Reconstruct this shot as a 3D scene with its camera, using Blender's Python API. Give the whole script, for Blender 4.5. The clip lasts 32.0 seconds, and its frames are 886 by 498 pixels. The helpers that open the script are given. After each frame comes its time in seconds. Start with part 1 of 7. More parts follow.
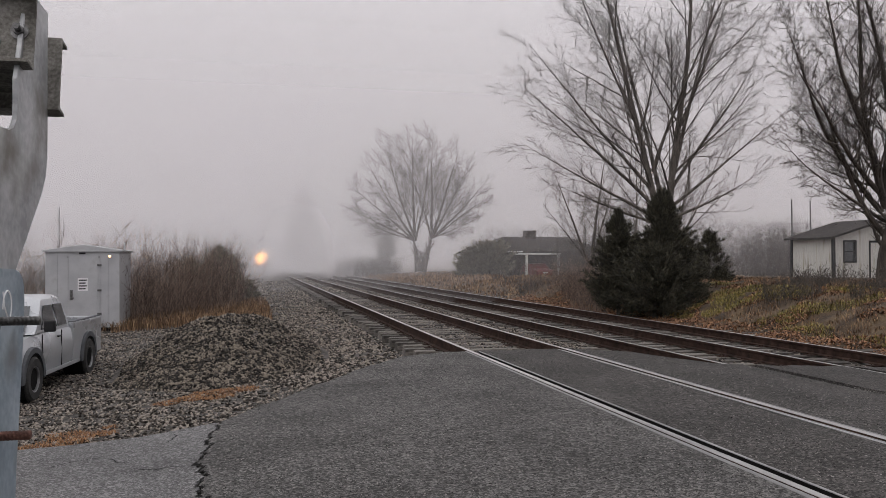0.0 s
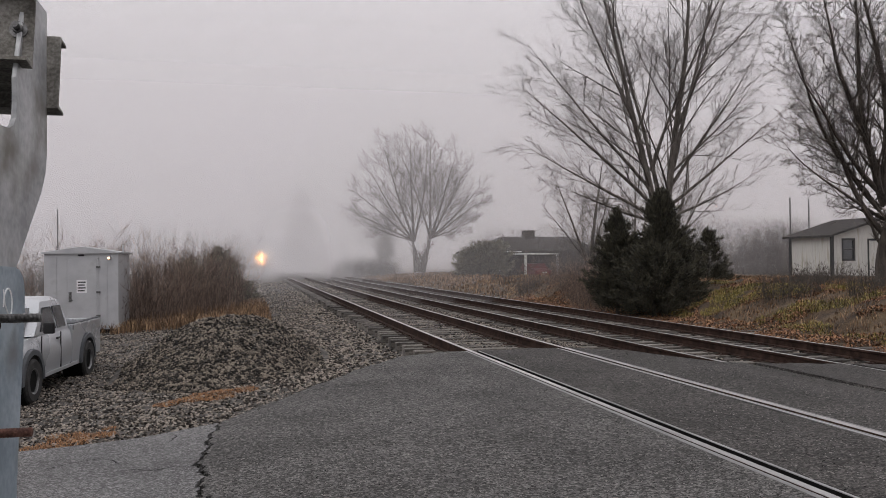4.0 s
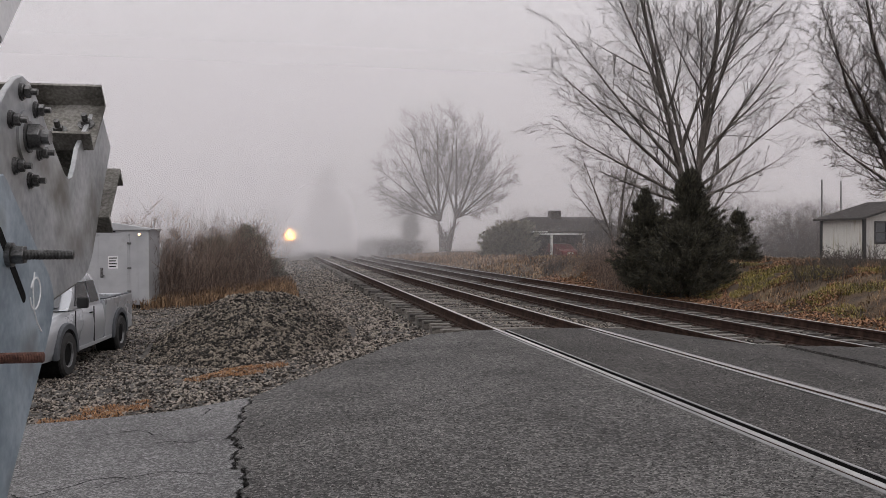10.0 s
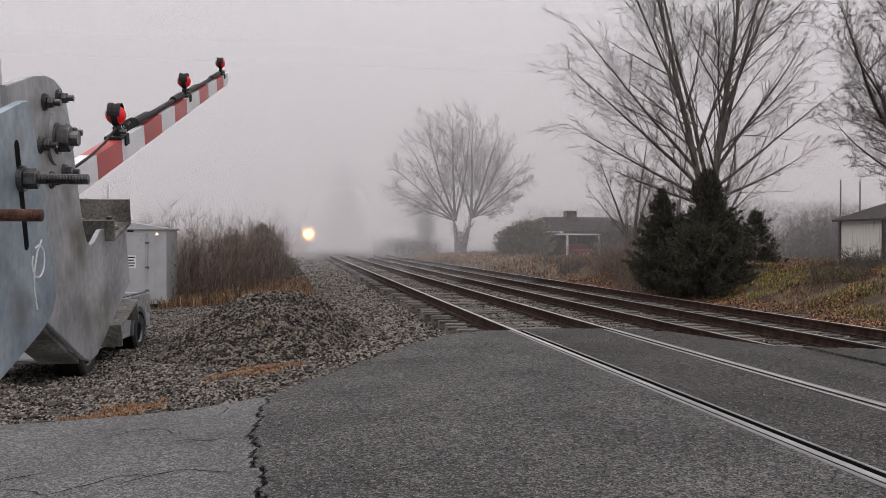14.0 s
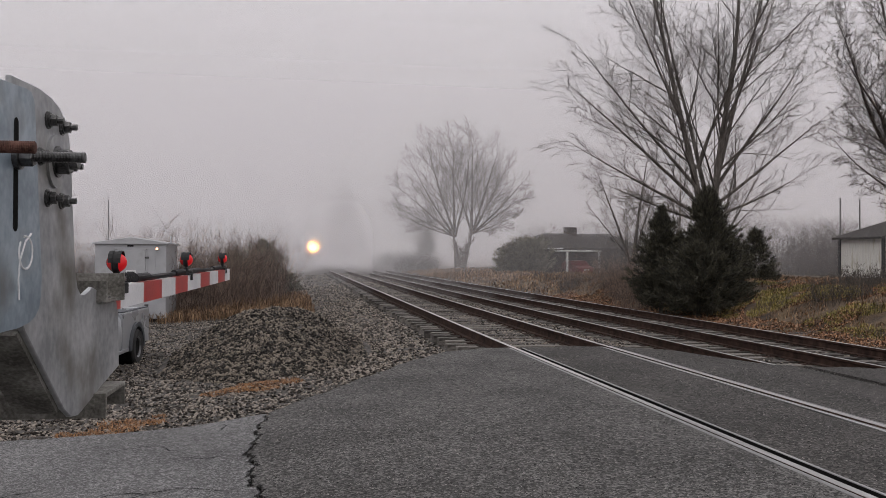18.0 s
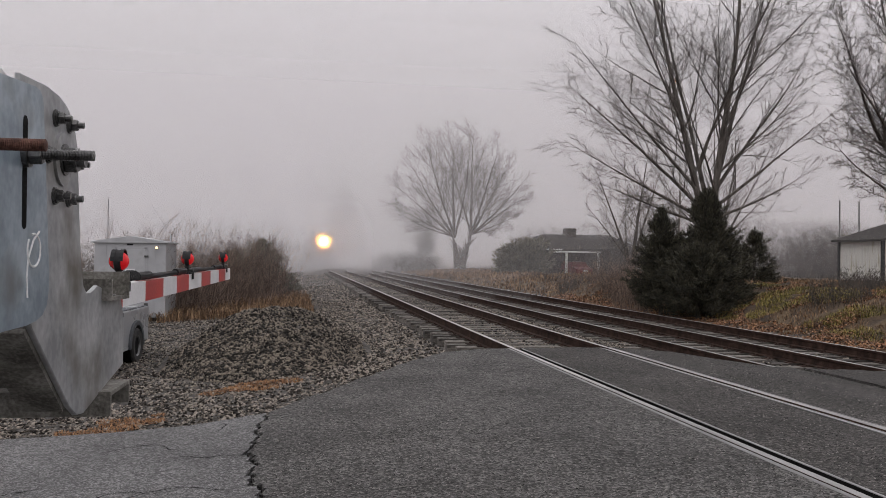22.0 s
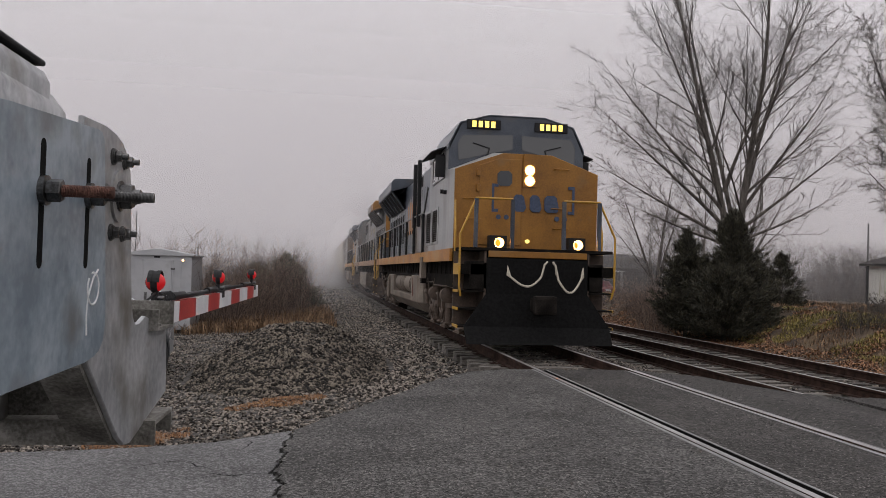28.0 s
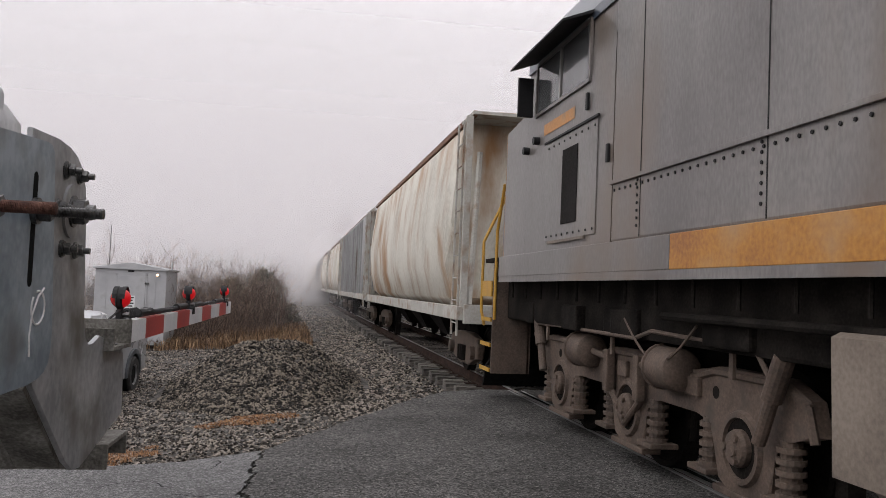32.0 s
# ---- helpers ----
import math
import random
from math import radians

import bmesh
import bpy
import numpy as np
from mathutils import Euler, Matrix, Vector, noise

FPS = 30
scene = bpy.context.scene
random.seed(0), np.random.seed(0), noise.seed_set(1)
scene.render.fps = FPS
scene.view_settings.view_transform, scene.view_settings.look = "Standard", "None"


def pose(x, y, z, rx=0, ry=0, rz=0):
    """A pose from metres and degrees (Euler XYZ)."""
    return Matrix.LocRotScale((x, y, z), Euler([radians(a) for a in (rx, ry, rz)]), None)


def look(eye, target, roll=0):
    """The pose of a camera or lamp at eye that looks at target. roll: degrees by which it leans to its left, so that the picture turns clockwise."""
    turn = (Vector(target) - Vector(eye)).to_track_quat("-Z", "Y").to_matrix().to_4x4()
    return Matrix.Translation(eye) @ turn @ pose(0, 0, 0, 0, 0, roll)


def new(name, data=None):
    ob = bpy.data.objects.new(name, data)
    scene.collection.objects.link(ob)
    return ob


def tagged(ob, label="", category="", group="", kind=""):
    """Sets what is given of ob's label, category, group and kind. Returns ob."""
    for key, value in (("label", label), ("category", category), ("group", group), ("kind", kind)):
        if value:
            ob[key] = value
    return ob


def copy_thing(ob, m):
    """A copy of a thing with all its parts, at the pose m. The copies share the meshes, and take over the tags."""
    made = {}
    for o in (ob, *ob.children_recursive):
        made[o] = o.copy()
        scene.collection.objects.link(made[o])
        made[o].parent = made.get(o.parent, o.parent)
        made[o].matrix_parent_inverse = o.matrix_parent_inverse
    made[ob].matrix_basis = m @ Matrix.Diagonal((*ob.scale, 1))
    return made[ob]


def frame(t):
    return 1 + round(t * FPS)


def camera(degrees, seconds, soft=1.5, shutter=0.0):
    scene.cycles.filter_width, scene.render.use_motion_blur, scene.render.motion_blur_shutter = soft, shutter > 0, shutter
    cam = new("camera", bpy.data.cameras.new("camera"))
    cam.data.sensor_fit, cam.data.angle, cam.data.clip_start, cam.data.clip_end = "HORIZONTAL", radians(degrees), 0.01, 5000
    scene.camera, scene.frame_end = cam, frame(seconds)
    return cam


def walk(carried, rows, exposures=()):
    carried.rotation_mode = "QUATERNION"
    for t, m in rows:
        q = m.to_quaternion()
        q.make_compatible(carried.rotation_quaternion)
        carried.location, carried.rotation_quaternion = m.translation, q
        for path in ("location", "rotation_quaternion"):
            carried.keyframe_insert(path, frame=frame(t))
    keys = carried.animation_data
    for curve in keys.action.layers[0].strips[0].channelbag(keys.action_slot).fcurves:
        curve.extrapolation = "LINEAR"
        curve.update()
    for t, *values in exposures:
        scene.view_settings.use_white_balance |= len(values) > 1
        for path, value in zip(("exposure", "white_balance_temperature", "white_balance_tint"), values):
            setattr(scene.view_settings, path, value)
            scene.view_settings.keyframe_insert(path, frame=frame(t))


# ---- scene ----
cam = camera(56.5, 32.0, soft=0.7)
PATH = [
    (0, (-3.98, -0.289, 1.385), (-3.532, 1.66, 1.413), -0.3),
    (0.5, (-3.976, -0.293, 1.386), (-3.527, 1.655, 1.414), -0.4),
    (1, (-3.977, -0.3, 1.385), (-3.527, 1.649, 1.412), -0.4),
    (1.5, (-3.983, -0.297, 1.383), (-3.533, 1.651, 1.411), -0.4),
    (2, (-3.984, -0.295, 1.383), (-3.533, 1.654, 1.41), -0.4),
    (2.5, (-3.988, -0.284, 1.38), (-3.537, 1.664, 1.408), -0.4),
    (3, (-3.989, -0.281, 1.38), (-3.538, 1.667, 1.408), -0.4),
    (3.5, (-3.983, -0.291, 1.377), (-3.532, 1.657, 1.406), -0.5),
    (5.5, (-3.992, -0.29, 1.371), (-3.542, 1.659, 1.4), -0.7),
    (6, (-4.001, -0.293, 1.371), (-3.556, 1.656, 1.4), -0.6),
    (6.5, (-4.007, -0.302, 1.366), (-3.582, 1.652, 1.394), -0.6),
    (7, (-4.006, -0.292, 1.369), (-3.589, 1.664, 1.391), -0.6),
    (7.5, (-4.015, -0.291, 1.359), (-3.601, 1.666, 1.377), -0.5),
    (8, (-4.012, -0.299, 1.362), (-3.605, 1.659, 1.368), -0.5),
    (8.5, (-4.022, -0.29, 1.367), (-3.621, 1.67, 1.355), -0.3),
    (9, (-4.017, -0.294, 1.371), (-3.618, 1.666, 1.352), -0.3),
    (9.5, (-4.033, -0.278, 1.362), (-3.638, 1.683, 1.343), -0.2),
    (10, (-4.036, -0.279, 1.361), (-3.645, 1.682, 1.341), -0.1),
    (10.5, (-4.03, -0.288, 1.365), (-3.641, 1.673, 1.345), -0.2),
    (11, (-4.028, -0.277, 1.362), (-3.641, 1.685, 1.342), -0.2),
    (11.5, (-4.035, -0.292, 1.361), (-3.655, 1.671, 1.341), -0.2),
    (12, (-4.036, -0.298, 1.362), (-3.67, 1.668, 1.342), -0.2),
    (12.5, (-4.039, -0.292, 1.36), (-3.68, 1.676, 1.34), -0.3),
    (13, (-4.049, -0.284, 1.361), (-3.693, 1.685, 1.342), -0.3),
    (13.5, (-4.052, -0.289, 1.36), (-3.697, 1.679, 1.341), -0.1),
    (14, (-4.055, -0.285, 1.362), (-3.7, 1.683, 1.342), 0.0),
    (14.5, (-4.058, -0.284, 1.359), (-3.702, 1.684, 1.339), 0.1),
    (16.5, (-4.062, -0.279, 1.382), (-3.706, 1.689, 1.376), 0.0),
    (17, (-4.056, -0.289, 1.388), (-3.701, 1.679, 1.4), 0.1),
    (17.5, (-4.053, -0.298, 1.383), (-3.698, 1.67, 1.402), 0.1),
    (18, (-4.052, -0.287, 1.382), (-3.697, 1.681, 1.4), 0.3),
    (18.5, (-4.055, -0.287, 1.382), (-3.7, 1.681, 1.401), 0.3),
    (19, (-4.057, -0.286, 1.383), (-3.702, 1.682, 1.402), 0.3),
    (19.5, (-4.063, -0.285, 1.382), (-3.708, 1.683, 1.401), 0.3),
    (20, (-4.071, -0.279, 1.38), (-3.714, 1.689, 1.399), 0.4),
    (20.5, (-4.072, -0.278, 1.379), (-3.715, 1.689, 1.398), 0.7),
    (21, (-4.072, -0.282, 1.381), (-3.715, 1.686, 1.4), 0.7),
    (21.5, (-4.071, -0.282, 1.381), (-3.714, 1.686, 1.4), 0.7),
    (22, (-4.068, -0.286, 1.381), (-3.711, 1.682, 1.4), 0.6),
    (22.5, (-4.071, -0.283, 1.384), (-3.714, 1.685, 1.403), 0.6),
    (23, (-4.073, -0.281, 1.378), (-3.716, 1.687, 1.398), 0.6),
    (23.5, (-4.075, -0.282, 1.374), (-3.718, 1.685, 1.394), 0.6),
    (24, (-4.08, -0.28, 1.377), (-3.722, 1.687, 1.396), 0.6),
    (24.5, (-4.098, -0.299, 1.376), (-3.745, 1.67, 1.396), 1.0),
    (25, (-4.102, -0.283, 1.373), (-3.789, 1.692, 1.391), 1.4),
    (25.5, (-4.081, -0.295, 1.386), (-3.772, 1.681, 1.404), 1.6),
    (27.5, (-4.129, -0.298, 1.422), (-3.827, 1.678, 1.466), 1.5),
    (28, (-4.123, -0.299, 1.434), (-3.82, 1.677, 1.49), 1.6),
    (28.5, (-4.136, -0.277, 1.44), (-3.834, 1.699, 1.505), 2.4),
    (29, (-4.129, -0.274, 1.445), (-3.825, 1.701, 1.523), 2.3),
    (29.5, (-4.104, -0.263, 1.443), (-3.794, 1.711, 1.537), 2.5),
    (30, (-4.093, -0.264, 1.444), (-3.774, 1.708, 1.539), 2.4),
    (30.5, (-4.097, -0.265, 1.445), (-3.759, 1.704, 1.546), 2.4),
    (31, (-4.085, -0.257, 1.44), (-3.747, 1.711, 1.543), 2.5),
    (31.5, (-4.083, -0.255, 1.443), (-3.736, 1.712, 1.547), 2.6),
    (32, (-4.086, -0.257, 1.445), (-3.734, 1.709, 1.547), 2.4),
]
walk(cam, [(t, look(eye, target, roll)) for t, eye, target, roll in PATH],
     exposures=[(0.0, 0.08), (8.0, 0.12), (14.0, 0.16), (17.0, 0.02), (20.0, 0.05), (25.0, 0.05), (27.3, 0.03), (28.1, 0.0), (28.6, 0.18), (29.1, 0.39), (32.0, 0.42)])

# ---------------- light: a foggy, overcast morning ----------------
world = bpy.data.worlds.new("overcast_sky")
scene.world = world
world.use_nodes = True
wn, wl = world.node_tree.nodes, world.node_tree.links
wn.clear()
w_out, w_bg = wn.new("ShaderNodeOutputWorld"), wn.new("ShaderNodeBackground")
w_sky = wn.new("ShaderNodeTexSky")
w_sky.sky_type, w_sky.sun_disc = "NISHITA", False
w_sky.sun_elevation, w_sky.sun_rotation, w_sky.dust_density = radians(38), radians(250), 6
w_hsv = wn.new("ShaderNodeHueSaturation")
w_hsv.inputs["Saturation"].default_value, w_hsv.inputs["Value"].default_value = 0.12, 0.10
wl.new(w_sky.outputs[0], w_hsv.inputs["Color"])
w_tc, w_sep, w_ramp = wn.new("ShaderNodeTexCoord"), wn.new("ShaderNodeSeparateXYZ"), wn.new("ShaderNodeValToRGB")
wl.new(w_tc.outputs["Generated"], w_sep.inputs[0])
wl.new(w_sep.outputs["Z"], w_ramp.inputs[0])
e = w_ramp.color_ramp.elements
w_ramp.color_ramp.interpolation = "B_SPLINE"
e[0].position, e[0].color = 0.0, (0.378, 0.356, 0.368, 1)
e[1].position, e[1].color = 1.0, (0.925, 0.895, 0.92, 1)
for at_z, c in ((0.08, (0.428, 0.405, 0.42, 1)), (0.2, (0.534, 0.508, 0.53, 1)), (0.36, (0.635, 0.606, 0.634, 1))):
    w_ramp.color_ramp.elements.new(at_z).color = c
w_mix = wn.new("ShaderNodeMixRGB")
w_mix.inputs[0].default_value = 0.9
wl.new(w_hsv.outputs[0], w_mix.inputs[1])
wl.new(w_ramp.outputs[0], w_mix.inputs[2])
wl.new(w_mix.outputs[0], w_bg.inputs["Color"])
w_bg.inputs["Strength"].default_value = 1.42
wl.new(w_bg.outputs[0], w_out.inputs[0])

sun = new("sun", bpy.data.lights.new("sun", "SUN"))
sun.data.energy, sun.data.angle, sun.data.color = 0.5, radians(60), (1.0, 0.98, 0.95)
sun.rotation_euler = (radians(40), 0, radians(-70))


# ---------------- materials ----------------
def mat(name, colors, rough=0.8, metal=0.0, scale=20.0, fine=200.0, bump=0.3, bump_dist=0.004, island=0.0, rough_var=0.1,
        dirt=None, dirt_amount=0.0, dirt_scale=2.0, per_object=0.0, stretch=(1, 1, 1), spec=0.5):
    """A surface with coarse and fine variation between two colours, optional stains, and fine relief."""
    m = bpy.data.materials.new(name)
    m.use_nodes = True
    nt = m.node_tree
    n, l = nt.nodes, nt.links
    b = n["Principled BSDF"]
    tc = n.new("ShaderNodeTexCoord")
    mp = n.new("ShaderNodeMapping")
    mp.inputs["Scale"].default_value = stretch
    l.new(tc.outputs["Object"], mp.inputs[0])
    n1, n2 = n.new("ShaderNodeTexNoise"), n.new("ShaderNodeTexNoise")
    n1.inputs["Scale"].default_value, n1.inputs["Detail"].default_value = scale, 5
    n2.inputs["Scale"].default_value, n2.inputs["Detail"].default_value = fine, 3
    for t in (n1, n2):
        l.new(mp.outputs[0], t.inputs["Vector"])
    add = n.new("ShaderNodeMath")
    add.operation = "MULTIPLY_ADD"
    l.new(n2.outputs[0], add.inputs[0])
    add.inputs[1].default_value = 0.55
    l.new(n1.outputs[0], add.inputs[2])
    last = add.outputs[0]
    for amount, node, sock in ((island, "ShaderNodeNewGeometry", "Random Per Island"), (per_object, "ShaderNodeObjectInfo", "Random")):
        if amount:
            src, m2 = n.new(node), n.new("ShaderNodeMath")
            m2.operation = "MULTIPLY_ADD"
            l.new(src.outputs[sock], m2.inputs[0])
            m2.inputs[1].default_value = amount
            l.new(last, m2.inputs[2])
            m3 = n.new("ShaderNodeMath")
            m3.operation = "SUBTRACT"
            m3.inputs[1].default_value = amount / 2
            l.new(m2.outputs[0], m3.inputs[0])
            last = m3.outputs[0]
    r = n.new("ShaderNodeValToRGB")
    el = r.color_ramp.elements
    el[0].position, el[0].color = 0.58, (*colors[0], 1)
    el[1].position, el[1].color = 0.97, (*colors[-1], 1)
    for i, c in enumerate(colors[1:-1]):
        el.new(0.58 + 0.39 * (i + 1) / (len(colors) - 1)).color = (*c, 1)
    l.new(last, r.inputs[0])
    col = r.outputs[0]
    if dirt:
        n3 = n.new("ShaderNodeTexNoise")
        n3.inputs["Scale"].default_value, n3.inputs["Detail"].default_value = dirt_scale, 7
        l.new(mp.outputs[0], n3.inputs["Vector"])
        r3 = n.new("ShaderNodeMapRange")
        r3.inputs[1].default_value, r3.inputs[2].default_value = 0.62 - 0.3 * dirt_amount, 0.78 - 0.2 * dirt_amount
        l.new(n3.outputs[0], r3.inputs[0])
        mx = n.new("ShaderNodeMixRGB")
        mx.inputs[2].default_value = (*dirt, 1)
        l.new(r3.outputs[0], mx.inputs[0])
        l.new(col, mx.inputs[1])
        col = mx.outputs[0]
    l.new(col, b.inputs["Base Color"])
    b.inputs["Metallic"].default_value = metal
    b.inputs["Specular IOR Level"].default_value = spec
    mr = n.new("ShaderNodeMapRange")
    mr.inputs[3].default_value, mr.inputs[4].default_value = max(0.03, rough - rough_var), min(1, rough + rough_var)
    l.new(n1.outputs[0], mr.inputs[0])
    l.new(mr.outputs[0], b.inputs["Roughness"])
    if bump:
        bp = n.new("ShaderNodeBump")
        bp.inputs["Strength"].default_value, bp.inputs["Distance"].default_value = bump, bump_dist
        l.new(add.outputs[0], bp.inputs["Height"])
        l.new(bp.outputs[0], b.inputs["Normal"])
    return m


def glow(name, color, strength):
    m = bpy.data.materials.new(name)
    m.use_nodes = True
    b = m.node_tree.nodes["Principled BSDF"]
    b.inputs["Base Color"].default_value = (*color, 1)
    b.inputs["Emission Color"].default_value = (*color, 1)
    b.inputs["Emission Strength"].default_value = strength
    return m


def glass(name, tint=(0.02, 0.025, 0.03), rough=0.05):
    m = bpy.data.materials.new(name)
    m.use_nodes = True
    b = m.node_tree.nodes["Principled BSDF"]
    b.inputs["Base Color"].default_value = (*tint, 1)
    b.inputs["Roughness"].default_value = rough
    b.inputs["Specular IOR Level"].default_value = 0.8
    return m


M = {}
M["earth"] = mat("earth", ((0.035, 0.03, 0.025), (0.07, 0.06, 0.05), (0.11, 0.1, 0.09)), 0.9, scale=3, fine=60, bump=0.8, bump_dist=0.02)
# bed kept darker than the stones, so the gaps between them look dark
M["gravel_bed"] = mat("gravel_bed", ((0.01, 0.0085, 0.0072), (0.036, 0.031, 0.027), (0.11, 0.1, 0.09)), 0.85, scale=9, fine=28, bump=1.0, bump_dist=0.03)
M["stone"] = mat("ballast_stone", ((0.012, 0.0098, 0.008), (0.068, 0.057, 0.048), (0.28, 0.245, 0.21)), 0.8, scale=8, fine=60, bump=0.4, island=0.75, spec=0.2)
M["stone_dark"] = mat("pile_stone", ((0.008, 0.007, 0.006), (0.036, 0.03, 0.025), (0.19, 0.162, 0.132)), 0.75, scale=8, fine=60, bump=0.4, island=0.7, spec=0.2)
def aggregate(name, low, high, grain, rough, patch=0.35, spec=0.2):
    """Rolled asphalt: single chips of stone in dark binder, with worn patches."""
    m = bpy.data.materials.new(name)
    m.use_nodes = True
    n, l = m.node_tree.nodes, m.node_tree.links
    b = n["Principled BSDF"]
    tc = n.new("ShaderNodeTexCoord")
    vo, v2, no = n.new("ShaderNodeTexVoronoi"), n.new("ShaderNodeTexVoronoi"), n.new("ShaderNodeTexNoise")
    vo.inputs["Scale"].default_value, v2.inputs["Scale"].default_value, no.inputs["Scale"].default_value = grain, grain * 0.42, 0.9
    no.inputs["Detail"].default_value = 6
    for t in (vo, v2, no):
        l.new(tc.outputs["Object"], t.inputs["Vector"])
    s1, s2 = n.new("ShaderNodeSeparateColor"), n.new("ShaderNodeSeparateColor")
    l.new(vo.outputs["Color"], s1.inputs[0])
    l.new(v2.outputs["Color"], s2.inputs[0])
    a1, a2, a3 = n.new("ShaderNodeMath"), n.new("ShaderNodeMath"), n.new("ShaderNodeMath")
    for q in (a1, a2, a3):
        q.operation = "MULTIPLY_ADD"
    l.new(s1.outputs[0], a1.inputs[0])
    a1.inputs[1].default_value, a1.inputs[2].default_value = 0.6, -0.1
    l.new(s2.outputs[0], a2.inputs[0])
    a2.inputs[1].default_value = 0.25
    l.new(a1.outputs[0], a2.inputs[2])
    l.new(no.outputs[0], a3.inputs[0])
    a3.inputs[1].default_value = patch
    l.new(a2.outputs[0], a3.inputs[2])
    r = n.new("ShaderNodeValToRGB")
    el = r.color_ramp.elements
    el[0].position, el[0].color = 0.12, (*low, 1)
    el[1].position, el[1].color = 0.95, (*high, 1)
    mid = [(a + c) * 0.22 for a, c in zip(low, high)]
    el.new(0.55).color = (*mid, 1)
    l.new(a3.outputs[0], r.inputs[0])
    l.new(r.outputs[0], b.inputs["Base Color"])
    mr = n.new("ShaderNodeMapRange")
    mr.inputs[3].default_value, mr.inputs[4].default_value = rough - 0.12, rough + 0.15
    l.new(s1.outputs[1], mr.inputs[0])
    l.new(mr.outputs[0], b.inputs["Roughness"])
    b.inputs["Specular IOR Level"].default_value = spec
    bp = n.new("ShaderNodeBump")
    bp.inputs["Strength"].default_value, bp.inputs["Distance"].default_value = 1.0, 0.018
    l.new(a2.outputs[0], bp.inputs["Height"])
    l.new(bp.outputs[0], b.inputs["Normal"])
    return m


M["asphalt"] = aggregate("asphalt", (0.004, 0.004, 0.004), (0.178, 0.172, 0.166), 78, 0.75, 0.5)
M["asphalt_dark"] = aggregate("asphalt_dark", (0.003, 0.003, 0.003), (0.128, 0.12, 0.113), 78, 0.75, 0.45)
M["asphalt_old"] = aggregate("asphalt_old", (0.02, 0.02, 0.02), (0.23, 0.227, 0.227), 90, 0.65, 0.5, 0.35)
M["chip"] = mat("asphalt_chip", ((0.008, 0.008, 0.008), (0.045, 0.042, 0.04), (0.26, 0.245, 0.23)), 0.8, scale=8, fine=60, bump=0, island=0.8, spec=0.2)
M["rail"] = mat("rail_rust", ((0.012, 0.007, 0.0058), (0.03, 0.018, 0.0145), (0.055, 0.034, 0.027)), 0.85, spec=0.1, scale=6, fine=80, bump=0.4)
M["rail_top"] = mat("rail_head_steel", ((0.34, 0.33, 0.33), (0.5, 0.49, 0.49)), 0.38, 0.85, scale=4, fine=120, bump=0.1, stretch=(4, 0.3, 1))
M["rubber"] = mat("flangeway_rubber", ((0.1, 0.1, 0.1), (0.2, 0.2, 0.2)), 0.55, scale=3, fine=90, bump=0.3, stretch=(3, 0.4, 1))
M["lip"] = mat("steel_lip", ((0.22, 0.22, 0.22), (0.36, 0.36, 0.36)), 0.45, 0.5, scale=3, fine=90, bump=0.2, stretch=(3, 0.4, 1))
# near-black for shaded gaps and hollows, and for black plates and cracks
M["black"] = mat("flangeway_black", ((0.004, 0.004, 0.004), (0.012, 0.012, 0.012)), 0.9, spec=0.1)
M["tie"] = mat("tie_wood", ((0.018, 0.015, 0.013), (0.055, 0.048, 0.042), (0.16, 0.145, 0.13)), 0.85, scale=5, fine=60, bump=0.7, stretch=(1, 6, 6), per_object=0.3)
# bark and twig colours are raised a little to carry fog haze
M["bark"] = mat("bark", ((0.042, 0.036, 0.032), (0.088, 0.077, 0.068), (0.15, 0.135, 0.12)), 0.9, scale=6, fine=50, bump=0.9, bump_dist=0.02, stretch=(1, 1, 0.3))
M["twig"] = mat("twig", ((0.055, 0.048, 0.043), (0.115, 0.101, 0.092)), 0.9, scale=6, fine=40, bump=0)
M["bark_dark"] = mat("bark_dark", ((0.025, 0.02, 0.018), (0.06, 0.05, 0.043), (0.1, 0.085, 0.07)), 0.9, scale=6, fine=50, bump=0.9, bump_dist=0.02, stretch=(1, 1, 0.3))
# stems paler than their own brown, with haze put into the colour
M["brush"] = mat("brush_stem", ((0.05, 0.033, 0.026), (0.125, 0.085, 0.066), (0.24, 0.178, 0.142)), 0.9, scale=3, fine=30, bump=0, island=0.6)
M["cedar"] = mat("cedar_needles", ((0.015, 0.0142, 0.0097), (0.036, 0.0335, 0.0218), (0.064, 0.058, 0.0375)), 0.85, scale=3, fine=30, bump=0, island=0.6)
# lightened needles; the haze over the bushes is part of this colour
M["evergreen_brown"] = mat("bush_needles", ((0.072, 0.066, 0.048), (0.13, 0.121, 0.088), (0.195, 0.181, 0.134)), 0.8, scale=3, fine=30, bump=0, island=0.6)
M["dead_grass"] = mat("dead_grass", ((0.09, 0.038, 0.014), (0.2, 0.092, 0.037), (0.32, 0.17, 0.075)), 0.85, scale=2, fine=30, bump=0, island=0.6)
M["tan_grass"] = mat("tan_grass", ((0.05, 0.027, 0.014), (0.14, 0.08, 0.043), (0.28, 0.18, 0.1)), 0.85, scale=2, fine=30, bump=0, island=0.6)
M["green_grass"] = mat("green_grass", ((0.05, 0.042, 0.009), (0.15, 0.127, 0.029), (0.31, 0.25, 0.07)), 0.8, scale=1.2, fine=30, bump=0, island=0.6)
M["leaf_litter"] = mat("leaf_litter", ((0.055, 0.025, 0.012), (0.17, 0.078, 0.038), (0.31, 0.165, 0.085)), 0.9, scale=2, fine=30, bump=0, island=0.7)
